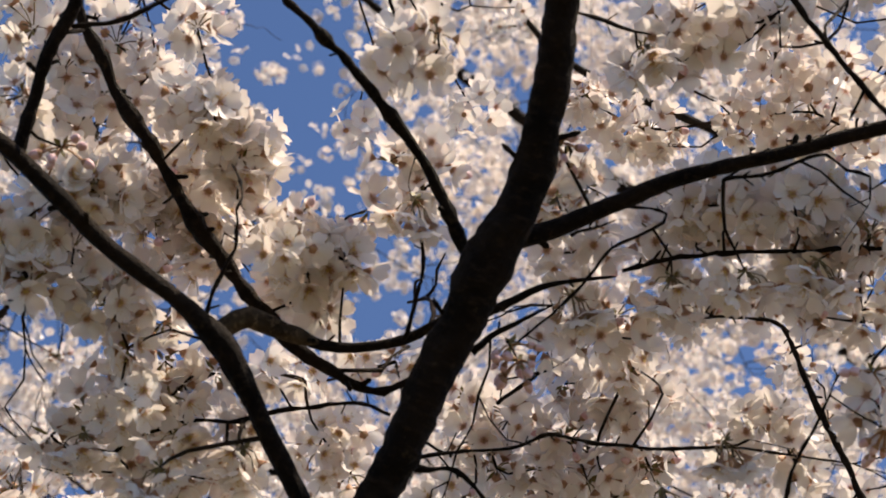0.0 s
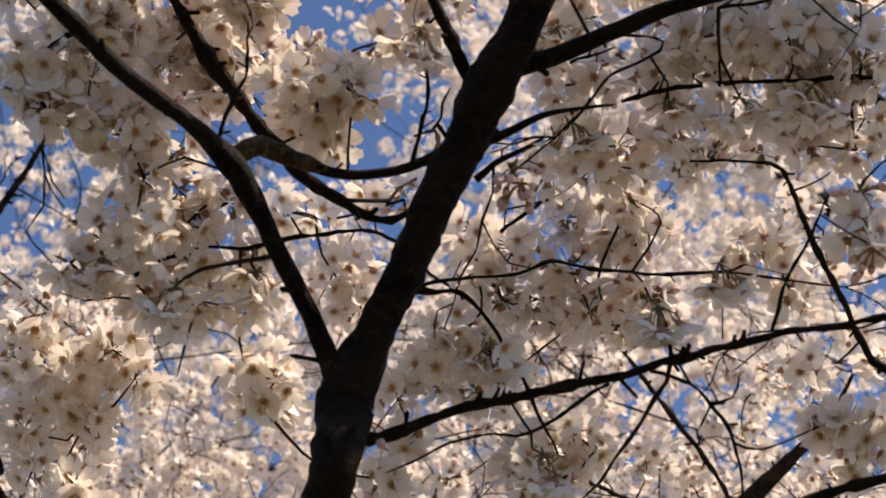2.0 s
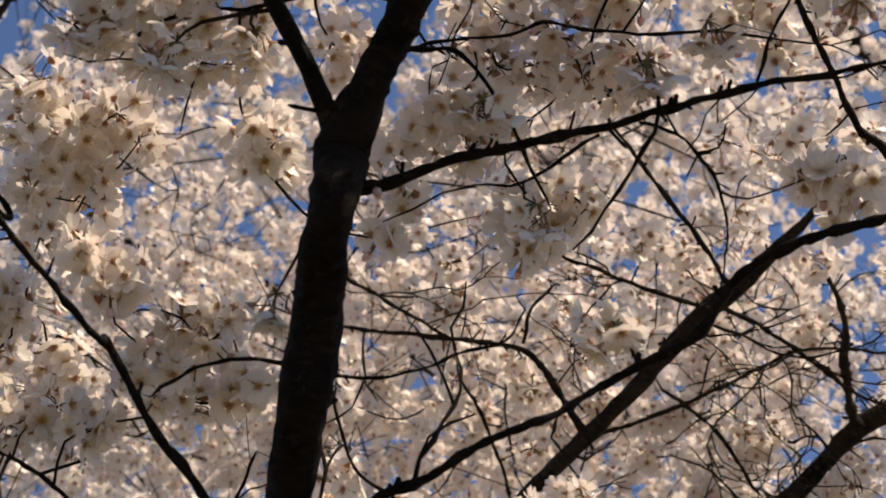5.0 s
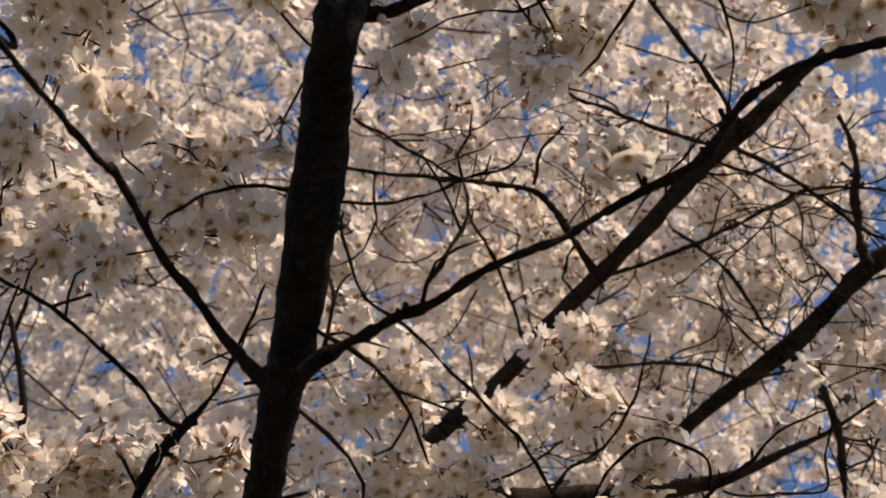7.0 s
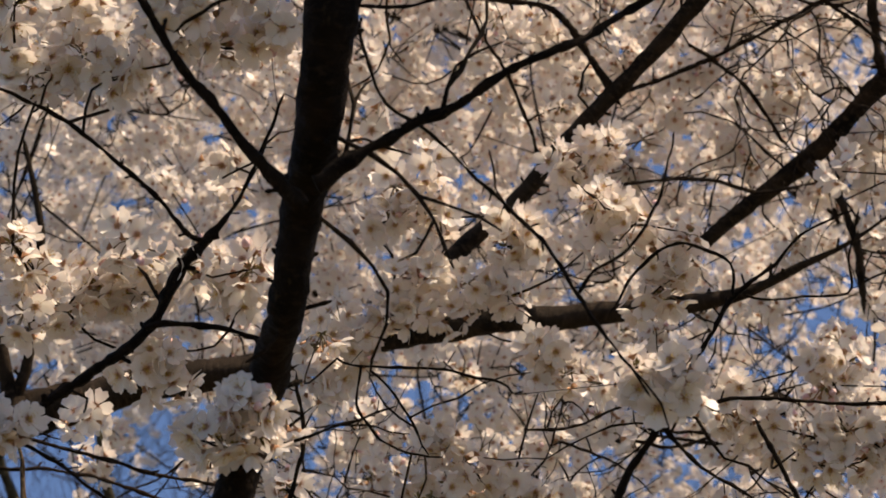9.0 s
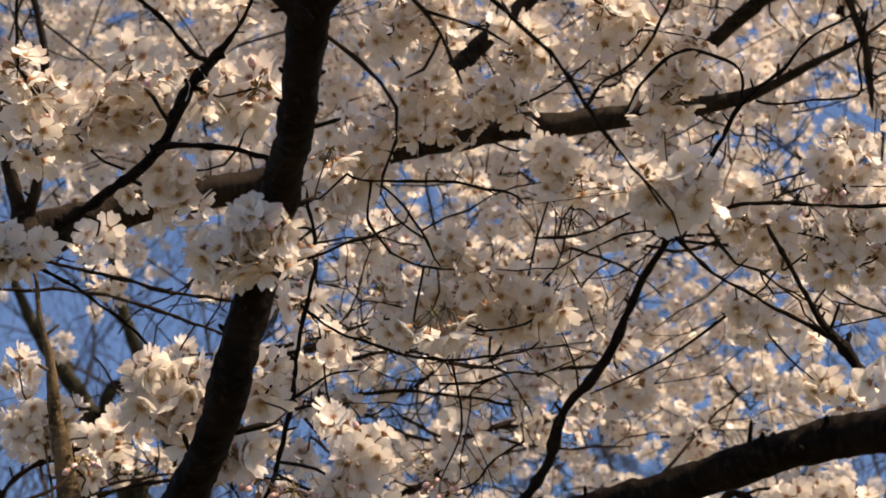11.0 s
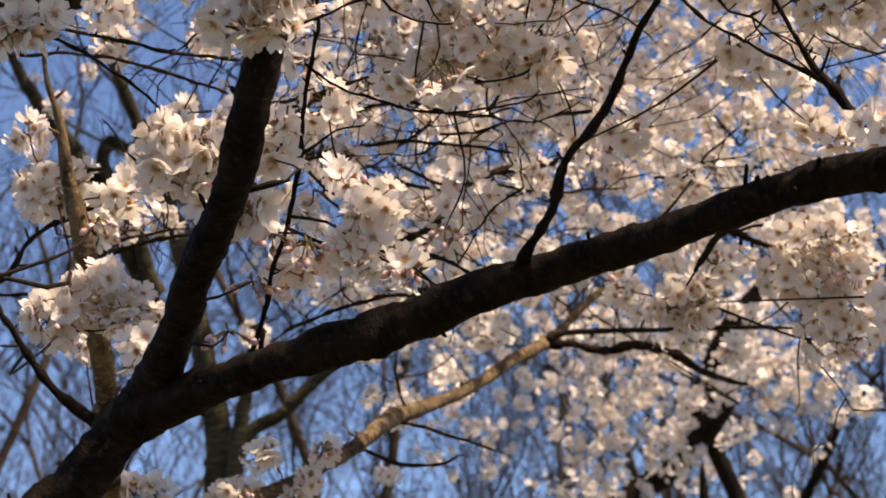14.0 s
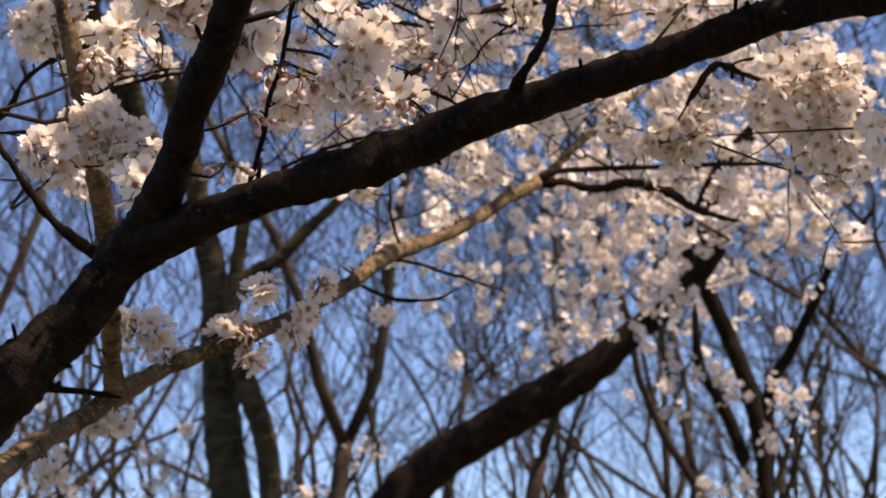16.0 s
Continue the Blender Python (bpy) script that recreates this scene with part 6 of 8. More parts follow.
# Unseen sprays far to the right, added to shade the blossom behind.
crown(second_tree, [(1.69, 3.43, 4.38, 12), (1.24, 4.32, 4.43, 12), (1.67, 3.45, 4.22, 12), (1.02, 3.00, 3.43, 3), (1.21, 2.83, 3.60, 3), (1.18, 2.65, 3.67, 12), (1.01, 2.62, 3.62, 12), (1.64, 4.22, 3.89, 12), (1.00, 3.27, 3.54, 12), (1.69, 4.21, 4.11, 12), (1.36, 3.70, 4.15, 3)], 0.1)
crown(third_tree, [(2.54, 4.99, 6.30, 18), (2.38, 4.98, 5.93, 18), (2.46, 4.53, 5.93, 18), (2.29, 4.19, 5.88, 18), (2.88, 5.20, 7.18, 18), (2.14, 4.40, 5.71, 18), (2.14, 5.02, 6.09, 18), (2.05, 4.91, 6.67, 18), (2.18, 3.97, 5.85, 18)], 0.12)
crown(second_tree, [(1.11, 3.65, 3.63, 12), (1.71, 3.66, 3.71, 12), (1.06, 3.19, 3.41, 12), (1.27, 2.91, 3.26, 12), (0.92, 3.36, 3.20, 12), (1.43, 3.34, 3.28, 12), (1.64, 3.85, 3.94, 12), (1.18, 2.96, 3.22, 12), (1.84, 4.19, 3.61, 12), (0.98, 3.56, 3.29, 12), (1.01, 3.23, 2.92, 12), (1.74, 4.37, 3.24, 12), (1.27, 4.00, 2.94, 12), (1.52, 4.29, 3.27, 12), (0.98, 2.98, 2.96, 12), (1.29, 4.45, 3.80, 12), (1.01, 3.05, 2.62, 12), (1.35, 4.19, 2.98, 12)], 0.1)
# More unseen sprays, right of the view, added as shade for the near blossom.
crown(near_tree, [(0.97, 1.72, 3.53, 6), (1.16, 2.13, 3.84, 6), (0.54, 1.15, 2.80, 6), (1.01, 1.43, 3.79, 6), (0.67, 1.51, 3.47, 6), (0.61, 1.49, 3.74, 6), (0.82, 1.33, 3.11, 6), (0.68, 1.02, 3.14, 6), (1.22, 1.81, 4.17, 6), (1.06, 2.05, 4.01, 6), (0.77, 1.23, 3.04, 6), (1.22, 1.80, 4.14, 6), (0.51, 1.11, 2.94, 6), (0.57, 0.94, 2.90, 6), (0.79, 1.27, 3.25, 6), (0.69, 1.39, 3.21, 6), (0.66, 0.88, 3.02, 6), (1.04, 1.47, 3.97, 6)], 0.075)
crown(near_tree, [(0.90, 2.24, 3.36, 6), (0.89, 2.53, 3.48, 6), (0.74, 1.73, 2.85, 6), (0.67, 1.39, 2.60, 6), (0.77, 2.48, 3.32, 6), (0.55, 1.38, 2.64, 6), (0.95, 2.51, 3.37, 6), (0.75, 1.88, 3.20, 6), (1.12, 1.92, 3.34, 6), (0.70, 1.26, 2.58, 6), (0.66, 1.78, 2.97, 6), (0.69, 1.29, 2.55, 6), (0.94, 1.85, 2.98, 6), (1.14, 2.23, 3.06, 6), (0.78, 2.38, 3.24, 6), (0.73, 1.45, 2.60, 6), (0.98, 1.90, 2.75, 6), (1.05, 2.59, 3.38, 6)], 0.075)
crown(near_tree, [(0.93, 2.22, 3.20, 6), (0.63, 1.85, 2.87, 6), (1.31, 2.56, 3.30, 6), (0.75, 1.90, 3.03, 6), (0.79, 1.76, 2.40, 6), (0.85, 1.87, 2.50, 6), (1.00, 2.34, 2.78, 6), (0.82, 1.79, 2.65, 6), (0.92, 2.02, 2.62, 6), (0.86, 1.73, 2.47, 6), (0.65, 2.21, 2.79, 6), (0.74, 1.68, 2.50, 6), (0.79, 1.86, 2.50, 6), (1.11, 2.63, 2.83, 6), (0.74, 1.62, 2.30, 6), (0.86, 2.14, 2.50, 6), (0.90, 2.24, 2.68, 6), (0.97, 2.32, 2.63, 6), (0.82, 2.01, 2.63, 6)], 0.075)
crown(near_tree, [(0.94, 2.30, 2.91, 6), (0.67, 2.06, 2.73, 6), (0.55, 1.61, 2.40, 6), (0.78, 1.99, 2.47, 6), (0.79, 1.67, 2.50, 6), (0.66, 2.03, 2.56, 6), (0.69, 1.56, 2.31, 6), (0.59, 1.51, 2.18, 5), (0.75, 2.35, 2.41, 5), (1.19, 2.86, 2.72, 5), (1.03, 2.66, 2.66, 5), (0.64, 1.72, 2.14, 5), (1.26, 2.87, 2.63, 5), (0.86, 1.91, 2.43, 5), (0.61, 1.68, 2.11, 5), (0.65, 1.75, 2.05, 5), (0.71, 2.03, 2.41, 5), (0.84, 1.87, 2.27, 5), (1.24, 2.88, 2.64, 5), (0.83, 1.84, 2.22, 5)], 0.075)
crown(near_tree, [(0.68, 2.21, 2.19, 5), (0.68, 2.35, 2.13, 3), (0.62, 1.73, 1.95, 3), (0.76, 2.02, 1.91, 3), (0.54, 1.56, 1.95, 3), (1.14, 2.93, 2.41, 3), (0.53, 2.05, 1.87, 3), (0.71, 2.00, 2.02, 3), (0.89, 2.58, 2.08, 3), (0.66, 1.70, 1.98, 3), (0.73, 2.39, 2.21, 3), (0.78, 2.37, 2.18, 3), (0.95, 2.64, 2.41, 3), (0.63, 1.99, 1.88, 3), (1.00, 2.86, 2.51, 3)], 0.075)
# Added above the view to dapple the light from overhead.
crown(near_tree, [(-0.39, 1.03, 3.19, 5), (-0.43, 1.21, 3.54, 5), (-0.41, 1.21, 3.16, 5), (-0.32, 1.07, 3.29, 5), (-0.33, 1.30, 3.68, 5), (-0.37, 1.41, 3.40, 5), (-0.24, 1.51, 3.88, 4), (-0.26, 1.59, 3.82, 4), (-0.09, 1.09, 3.37, 4), (-0.11, 1.41, 3.42, 4), (-0.00, 1.86, 4.10, 5), (0.18, 1.68, 4.27, 6), (0.19, 1.48, 4.07, 6), (0.14, 1.44, 3.72, 6), (0.36, 1.56, 4.21, 7)], 0.075)


# Shade casters out of view, added sunward of the right-hand blossom.
crown(near_tree, [(0.33, 1.07, 3.17, 5), (0.33, 1.10, 3.14, 5), (0.36, 1.07, 3.17, 5), (0.36, 1.10, 3.14, 5), (0.40, 1.10, 3.14, 5), (0.43, 1.09, 3.14, 5), (0.46, 1.09, 3.15, 5), (0.49, 1.09, 3.15, 5), (0.53, 1.06, 3.18, 5), (0.53, 1.09, 3.15, 5), (0.56, 1.06, 3.18, 5), (0.56, 1.09, 3.15, 5)], 0.07)
crown(third_tree, [(-0.32, 6.21, 9.41, 57), (-0.18, 5.54, 8.21, 57), (0.02, 6.22, 9.53, 97), (0.51, 7.14, 10.06, 97), (0.53, 6.13, 9.57, 97), (0.83, 6.10, 8.89, 97), (1.33, 7.26, 10.11, 67), (1.47, 6.88, 10.03, 67), (1.46, 5.65, 8.89, 40), (1.98, 7.01, 9.81, 40), (-1.73, 5.74, 7.77, 15), (-1.73, 6.48, 8.62, 15), (-0.34, 5.81, 7.85, 20), (-0.10, 6.03, 8.25, 20), (0.05, 5.92, 7.92, 75), (0.38, 7.31, 9.47, 75), (0.70, 7.34, 8.99, 75), (0.96, 6.70, 8.62, 75), (1.42, 7.84, 9.76, 54), (1.38, 6.30, 8.16, 54)], 0.12)
crown(third_tree, [(1.54, 5.86, 7.93, 30), (1.66, 6.05, 8.30, 30), (-1.62, 6.11, 7.34, 24), (-1.36, 6.14, 7.20, 24), (-1.47, 6.77, 8.08, 8), (-1.09, 7.71, 8.33, 12), (-0.93, 6.93, 8.03, 8), (-0.13, 7.63, 8.97, 20), (0.16, 8.16, 8.80, 116), (0.34, 8.16, 9.37, 75), (0.64, 7.07, 8.29, 75), (1.02, 7.46, 8.25, 116), (1.15, 6.29, 7.45, 54), (1.30, 6.08, 7.41, 54), (1.86, 7.09, 8.69, 45), (1.89, 6.98, 7.92, 45), (-1.78, 6.77, 7.23, 70), (-1.76, 8.18, 8.35, 70)], 0.12)
crown(third_tree, [(-1.34, 6.96, 7.36, 58), (-1.10, 8.66, 8.38, 58), (-0.75, 6.75, 7.20, 46), (-0.45, 6.53, 6.97, 46), (-0.48, 8.05, 8.54, 58), (0.00, 8.27, 8.69, 58), (0.14, 8.64, 8.57, 116), (0.45, 7.44, 7.55, 116), (0.58, 7.86, 8.11, 116), (0.82, 7.12, 7.61, 116), (1.04, 7.23, 7.77, 95), (1.42, 7.36, 7.61, 95), (2.10, 8.62, 8.57, 46), (2.05, 7.60, 7.87, 46)], 0.12)
crown(second_tree, [(-0.56, 4.98, 3.02, 2), (-0.38, 4.21, 2.75, 2), (-0.55, 5.07, 3.00, 2), (-0.29, 5.35, 3.10, 9), (-0.13, 5.06, 3.02, 9), (-0.26, 4.67, 2.85, 9), (0.05, 5.46, 3.24, 11), (0.10, 3.72, 2.64, 3), (-0.03, 4.92, 2.92, 11), (0.31, 4.84, 2.92, 17), (0.39, 4.93, 3.07, 17), (0.24, 4.43, 2.69, 17), (0.51, 4.24, 2.82, 16), (0.69, 5.31, 3.10, 16), (0.50, 5.13, 2.90, 16), (0.74, 4.68, 2.97, 12), (0.99, 4.97, 2.94, 12)], 0.09)
crown(second_tree, [(0.74, 4.66, 2.78, 12), (-0.44, 4.26, 2.60, 1), (-0.34, 4.11, 2.48, 2), (-0.61, 4.78, 2.63, 1), (-0.23, 4.11, 2.56, 4), (-0.15, 5.04, 2.75, 4), (-0.25, 4.67, 2.60, 6), (0.02, 4.37, 2.53, 4), (0.18, 5.48, 2.85, 4), (-0.07, 5.36, 2.67, 6), (0.21, 4.11, 2.56, 5), (0.28, 4.04, 2.53, 3), (0.27, 5.18, 2.70, 5), (0.58, 5.24, 2.75, 3), (0.75, 5.51, 2.79, 3), (0.42, 3.98, 2.30, 3), (0.62, 4.10, 2.54, 5), (0.91, 4.96, 2.71, 5), (0.74, 4.48, 2.51, 5)], 0.09)
crown(third_tree, [(-1.63, 6.32, 6.69, 27), (-1.70, 7.58, 7.76, 27), (-2.11, 8.48, 7.73, 27), (-1.84, 7.95, 7.42, 27), (-1.44, 7.10, 7.47, 27), (-1.33, 8.22, 8.14, 27), (-1.41, 7.39, 7.21, 27), (-1.10, 7.70, 7.25, 27), (-1.06, 8.00, 8.16, 31), (-0.64, 7.01, 7.45, 31), (-0.82, 6.53, 6.43, 31), (-0.69, 7.34, 7.29, 31), (-0.27, 7.04, 7.29, 31), (-0.05, 6.88, 7.36, 31), (-0.35, 7.98, 7.87, 31), (-0.16, 6.83, 6.94, 31), (0.08, 7.30, 7.60, 31), (0.26, 8.26, 8.49, 31), (0.10, 6.54, 6.54, 31), (0.34, 8.00, 7.49, 31)], 0.12)
crown(third_tree, [(0.58, 6.93, 7.45, 27), (0.94, 7.42, 7.73, 27), (0.74, 7.79, 7.49, 27), (0.80, 7.95, 7.89, 27), (1.18, 8.02, 8.03, 24), (1.65, 8.22, 8.46, 24), (1.06, 6.69, 6.56, 24), (1.62, 8.42, 8.11, 24), (1.65, 6.90, 7.41, 12), (1.65, 6.64, 7.10, 12), (1.47, 6.54, 6.75, 12), (1.74, 6.96, 7.12, 12), (-1.58, 6.91, 6.32, 31), (-1.97, 8.69, 7.58, 31), (-1.66, 7.04, 6.33, 31), (-1.26, 6.69, 5.90, 31), (-1.76, 7.25, 6.14, 31), (-1.41, 8.24, 7.44, 31), (-1.38, 8.72, 7.74, 31), (-1.15, 6.78, 6.19, 31)], 0.12)
crown(third_tree, [(-1.02, 7.44, 6.59, 31), (-1.54, 9.01, 7.26, 31), (-0.86, 7.10, 6.57, 31), (-0.54, 6.83, 6.35, 31), (-0.74, 6.64, 5.97, 31), (-0.54, 7.79, 6.85, 31), (-0.70, 6.88, 5.85, 31), (-0.37, 7.33, 6.91, 31), (-0.16, 7.14, 6.78, 31), (-0.43, 8.83, 7.49, 31), (-0.16, 8.30, 7.18, 31), (-0.29, 9.18, 7.31, 31), (0.08, 8.61, 7.85, 31), (0.29, 8.19, 7.47, 31), (0.16, 8.78, 7.58, 31), (0.37, 8.58, 7.39, 31), (0.05, 7.90, 6.67, 31), (0.62, 7.49, 7.02, 31), (0.72, 7.20, 6.86, 31), (0.51, 7.28, 6.38, 31)], 0.12)
crown(third_tree, [(0.88, 8.37, 7.20, 31), (0.61, 8.26, 6.80, 31), (1.01, 7.02, 6.59, 27), (1.28, 7.47, 6.86, 27), (1.09, 6.82, 6.30, 27), (1.28, 7.89, 6.89, 27), (1.10, 8.58, 7.28, 27), (1.38, 6.51, 6.17, 15), (1.98, 7.92, 7.45, 15), (1.50, 7.02, 6.35, 15), (1.70, 6.54, 6.16, 15), (1.44, 6.70, 6.01, 15), (-2.14, 8.67, 7.01, 37), (-1.68, 8.02, 6.83, 37), (-1.95, 8.45, 6.65, 37), (-1.44, 6.70, 5.49, 37), (-1.52, 8.75, 7.13, 37), (-1.07, 7.07, 6.16, 37), (-1.33, 7.33, 5.65, 37), (-1.09, 6.94, 5.63, 37)], 0.12)
crown(third_tree, [(-0.99, 8.21, 6.75, 37), (-0.77, 7.74, 6.65, 37), (-0.90, 8.19, 6.38, 37), (-0.53, 7.41, 6.03, 37), (-0.50, 8.82, 7.21, 37), (-0.16, 7.70, 6.41, 37), (-0.32, 7.60, 5.89, 37), (-0.26, 7.65, 6.16, 37), (0.18, 8.11, 6.88, 37), (0.32, 7.01, 5.87, 37), (0.14, 7.04, 5.76, 37), (0.38, 8.30, 6.33, 37), (0.45, 7.65, 6.29, 37), (0.80, 7.28, 6.16, 37), (0.50, 7.01, 5.74, 37), (0.70, 7.84, 6.11, 37), (1.09, 7.23, 6.38, 37), (1.34, 8.56, 6.91, 37), (1.04, 7.01, 5.71, 37), (1.12, 6.77, 5.65, 37)], 0.12)
crown(third_tree, [(1.39, 6.77, 6.00, 22), (2.03, 8.83, 7.12, 22), (1.68, 8.48, 6.81, 22), (1.50, 6.90, 5.65, 22), (-1.73, 7.92, 5.82, 24), (-1.94, 9.25, 6.59, 24), (-1.89, 8.16, 5.79, 24), (-1.58, 8.54, 5.95, 24), (-1.92, 9.06, 5.95, 24), (-1.20, 6.98, 5.41, 24), (-1.02, 8.02, 5.92, 24), (-1.28, 8.26, 5.76, 24), (-1.10, 7.66, 5.41, 24), (-1.42, 8.64, 5.63, 24), (-1.06, 8.61, 6.35, 31), (-0.70, 9.36, 6.83, 31), (-0.86, 7.20, 5.29, 31), (-0.74, 9.22, 6.29, 31), (-0.85, 7.39, 5.04, 31), (-0.37, 7.81, 5.89, 31)], 0.12)
crown(third_tree, [(-0.24, 7.28, 5.47, 31), (-0.35, 8.53, 6.00, 31), (-0.14, 9.25, 6.37, 31), (-0.27, 7.97, 5.45, 31), (0.18, 7.95, 6.01, 24), (0.29, 7.31, 5.44, 24), (0.14, 8.91, 6.11, 24), (0.22, 7.87, 5.52, 24), (0.19, 8.22, 5.50, 24), (0.64, 7.79, 5.81, 31), (0.94, 8.67, 6.37, 31), (0.56, 7.46, 5.34, 31), (0.91, 8.94, 6.37, 31), (0.59, 7.26, 4.99, 31), (0.98, 7.18, 5.52, 31), (1.39, 9.04, 6.45, 31), (1.07, 8.67, 6.00, 31), (1.20, 7.55, 5.45, 31), (1.09, 8.70, 5.97, 31), (1.60, 8.10, 6.00, 19)], 0.12)
crown(third_tree, [(1.92, 8.58, 6.40, 19), (1.66, 8.83, 6.17, 19), (1.57, 7.07, 5.18, 19), (1.36, 7.44, 5.10, 19), (-2.21, 8.91, 5.87, 7), (-1.76, 8.19, 5.36, 7), (-1.87, 8.53, 5.17, 7), (-1.97, 9.20, 5.37, 7), (-1.47, 8.75, 5.50, 8), (-1.20, 8.80, 5.52, 8), (-1.81, 9.84, 5.61, 8), (-1.22, 8.10, 5.10, 8), (-0.93, 7.39, 4.97, 24), (-0.77, 8.22, 5.53, 24), (-0.98, 8.34, 5.01, 24), (-0.90, 9.71, 5.53, 24), (-0.42, 8.21, 5.45, 15), (-0.19, 7.28, 4.91, 15), (-0.51, 9.17, 5.37, 15), (-0.14, 9.36, 5.49, 15)], 0.12)
crown(third_tree, [(0.13, 9.33, 5.76, 22), (0.27, 8.94, 5.66, 22), (0.13, 8.53, 5.10, 22), (0.19, 7.97, 4.97, 22), (0.53, 7.74, 5.04, 27), (0.75, 8.18, 5.23, 27), (0.42, 8.29, 5.04, 27), (0.59, 7.31, 4.69, 27), (0.83, 7.46, 5.01, 27), (1.31, 9.63, 6.05, 27), (1.25, 9.66, 5.76, 27), (0.99, 7.26, 4.70, 27), (1.52, 9.09, 5.76, 19), (1.73, 8.29, 5.29, 19), (1.63, 8.62, 5.18, 19), (1.65, 8.35, 5.12, 19), (-0.83, 8.16, 4.77, 12), (-0.64, 8.78, 5.10, 12), (-1.06, 9.09, 4.69, 12), (-0.78, 8.62, 4.49, 12)], 0.12)
crown(third_tree, [(-0.56, 9.54, 5.13, 15), (-0.22, 7.78, 4.48, 15), (-0.48, 9.20, 4.93, 15), (-0.10, 7.65, 4.16, 15), (0.03, 8.61, 4.89, 24), (0.19, 8.61, 4.96, 24), (-0.06, 8.21, 4.35, 24), (0.22, 8.30, 4.57, 24), (0.56, 7.65, 4.54, 27), (0.66, 7.70, 4.37, 27), (0.51, 9.33, 4.93, 27), (0.85, 9.78, 5.15, 27), (0.98, 8.62, 4.83, 24), (1.25, 7.92, 4.73, 24), (1.06, 9.66, 5.05, 24), (1.26, 8.80, 4.69, 24), (1.57, 8.53, 4.83, 19), (1.74, 8.38, 4.75, 19), (1.47, 8.58, 4.67, 19), (1.76, 8.34, 4.53, 19)], 0.12)
crown(third_tree, [(-1.54, 5.22, 6.99, 10)], 0.12)
crown(third_tree, [(-1.23, 3.98, 6.33, 14), (-1.06, 3.82, 6.13, 14), (-1.62, 5.14, 7.28, 14), (-1.15, 4.51, 7.15, 8), (-0.77, 3.82, 6.17, 8), (-0.99, 4.29, 6.56, 8), (0.51, 4.86, 7.57, 4), (0.74, 4.86, 7.53, 4), (0.35, 4.32, 6.59, 4), (0.90, 4.80, 7.66, 4), (1.07, 4.98, 7.65, 4), (0.98, 4.98, 7.42, 4), (1.31, 4.58, 7.39, 12), (1.26, 4.00, 6.59, 12), (1.23, 5.06, 7.52, 12), (-1.44, 4.82, 6.80, 14), (-1.18, 4.66, 6.53, 14), (-0.99, 4.69, 6.67, 8), (-0.93, 5.30, 7.26, 8)], 0.12)
crown(third_tree, [(-0.91, 4.61, 6.33, 6), (0.42, 4.40, 6.27, 3), (0.72, 4.62, 6.27, 4), (1.15, 4.46, 6.17, 9), (-1.23, 4.30, 5.74, 8), (-1.23, 5.01, 6.30, 8), (-1.58, 5.62, 6.67, 8), (-0.99, 5.41, 6.68, 3), (-0.72, 4.86, 6.24, 3), (-0.85, 4.42, 5.63, 3), (-0.61, 4.46, 5.88, 3), (-0.51, 4.80, 6.28, 3), (-0.61, 5.70, 6.75, 3), (0.13, 4.77, 6.20, 6)], 0.12)
crown(third_tree, [(0.53, 5.26, 7.44, 4), (0.51, 4.38, 6.38, 4), (0.83, 4.32, 6.25, 6), (0.86, 4.06, 6.19, 6), (0.99, 4.05, 6.16, 12), (1.62, 5.20, 7.26, 12)], 0.12)
crown(second_tree, [(-0.85, 3.53, 4.34, 7), (-0.55, 3.08, 4.01, 6)], 0.075)
crown(third_tree, [(0.27, 5.20, 6.70, 6), (0.16, 4.90, 6.00, 6), (0.40, 5.07, 6.67, 9), (0.56, 4.64, 6.25, 9), (0.45, 5.36, 6.59, 9), (0.90, 5.28, 6.83, 9), (0.85, 4.45, 5.85, 9), (0.91, 5.49, 6.60, 9), (1.23, 5.17, 6.56, 10), (1.26, 4.37, 6.03, 10), (-1.28, 5.20, 6.03, 10), (-1.09, 5.01, 5.74, 10), (-1.01, 5.22, 6.06, 9), (-0.69, 4.74, 5.60, 9), (-0.59, 4.59, 5.42, 8), (-0.38, 4.54, 5.53, 8), (-0.64, 5.23, 5.88, 8), (-0.18, 5.02, 6.01, 4)], 0.12)
crown(second_tree, [(-0.21, 3.79, 4.65, 3), (0.10, 3.43, 4.35, 7), (0.28, 3.27, 4.19, 8), (0.77, 3.31, 4.24, 6), (-0.82, 3.38, 4.28, 11), (-0.74, 3.53, 4.43, 11), (-0.87, 3.66, 4.37, 11), (-0.67, 3.63, 4.48, 11), (-0.70, 3.92, 4.46, 11)], 0.075)
crown(third_tree, [(-0.03, 4.56, 5.50, 4), (0.10, 5.25, 6.17, 10), (0.30, 5.52, 6.44, 10), (0.56, 5.52, 6.24, 12), (0.61, 5.54, 6.38, 12), (0.91, 5.52, 6.36, 12), (1.17, 5.57, 6.38, 12), (0.91, 5.52, 6.19, 12), (1.31, 5.52, 6.54, 9), (1.34, 5.22, 6.16, 9), (-0.77, 5.28, 5.96, 16)], 0.12)
crown(second_tree, [(-0.32, 2.95, 3.88, 5), (-0.34, 3.85, 4.59, 5), (-0.41, 3.71, 4.39, 5), (-0.18, 3.52, 4.38, 9), (-0.03, 3.86, 4.66, 9), (-0.18, 3.62, 4.29, 9), (0.13, 2.90, 3.91, 9), (0.02, 3.27, 3.95, 9), (0.24, 3.12, 4.05, 12), (0.46, 3.74, 4.62, 12), (0.27, 3.18, 4.00, 12), (0.52, 3.15, 3.99, 12), (0.71, 3.29, 4.25, 9), (0.75, 3.06, 4.08, 3), (-0.86, 3.57, 3.96, 11), (-0.79, 3.97, 4.35, 11), (-0.86, 3.54, 3.73, 11)], 0.075)
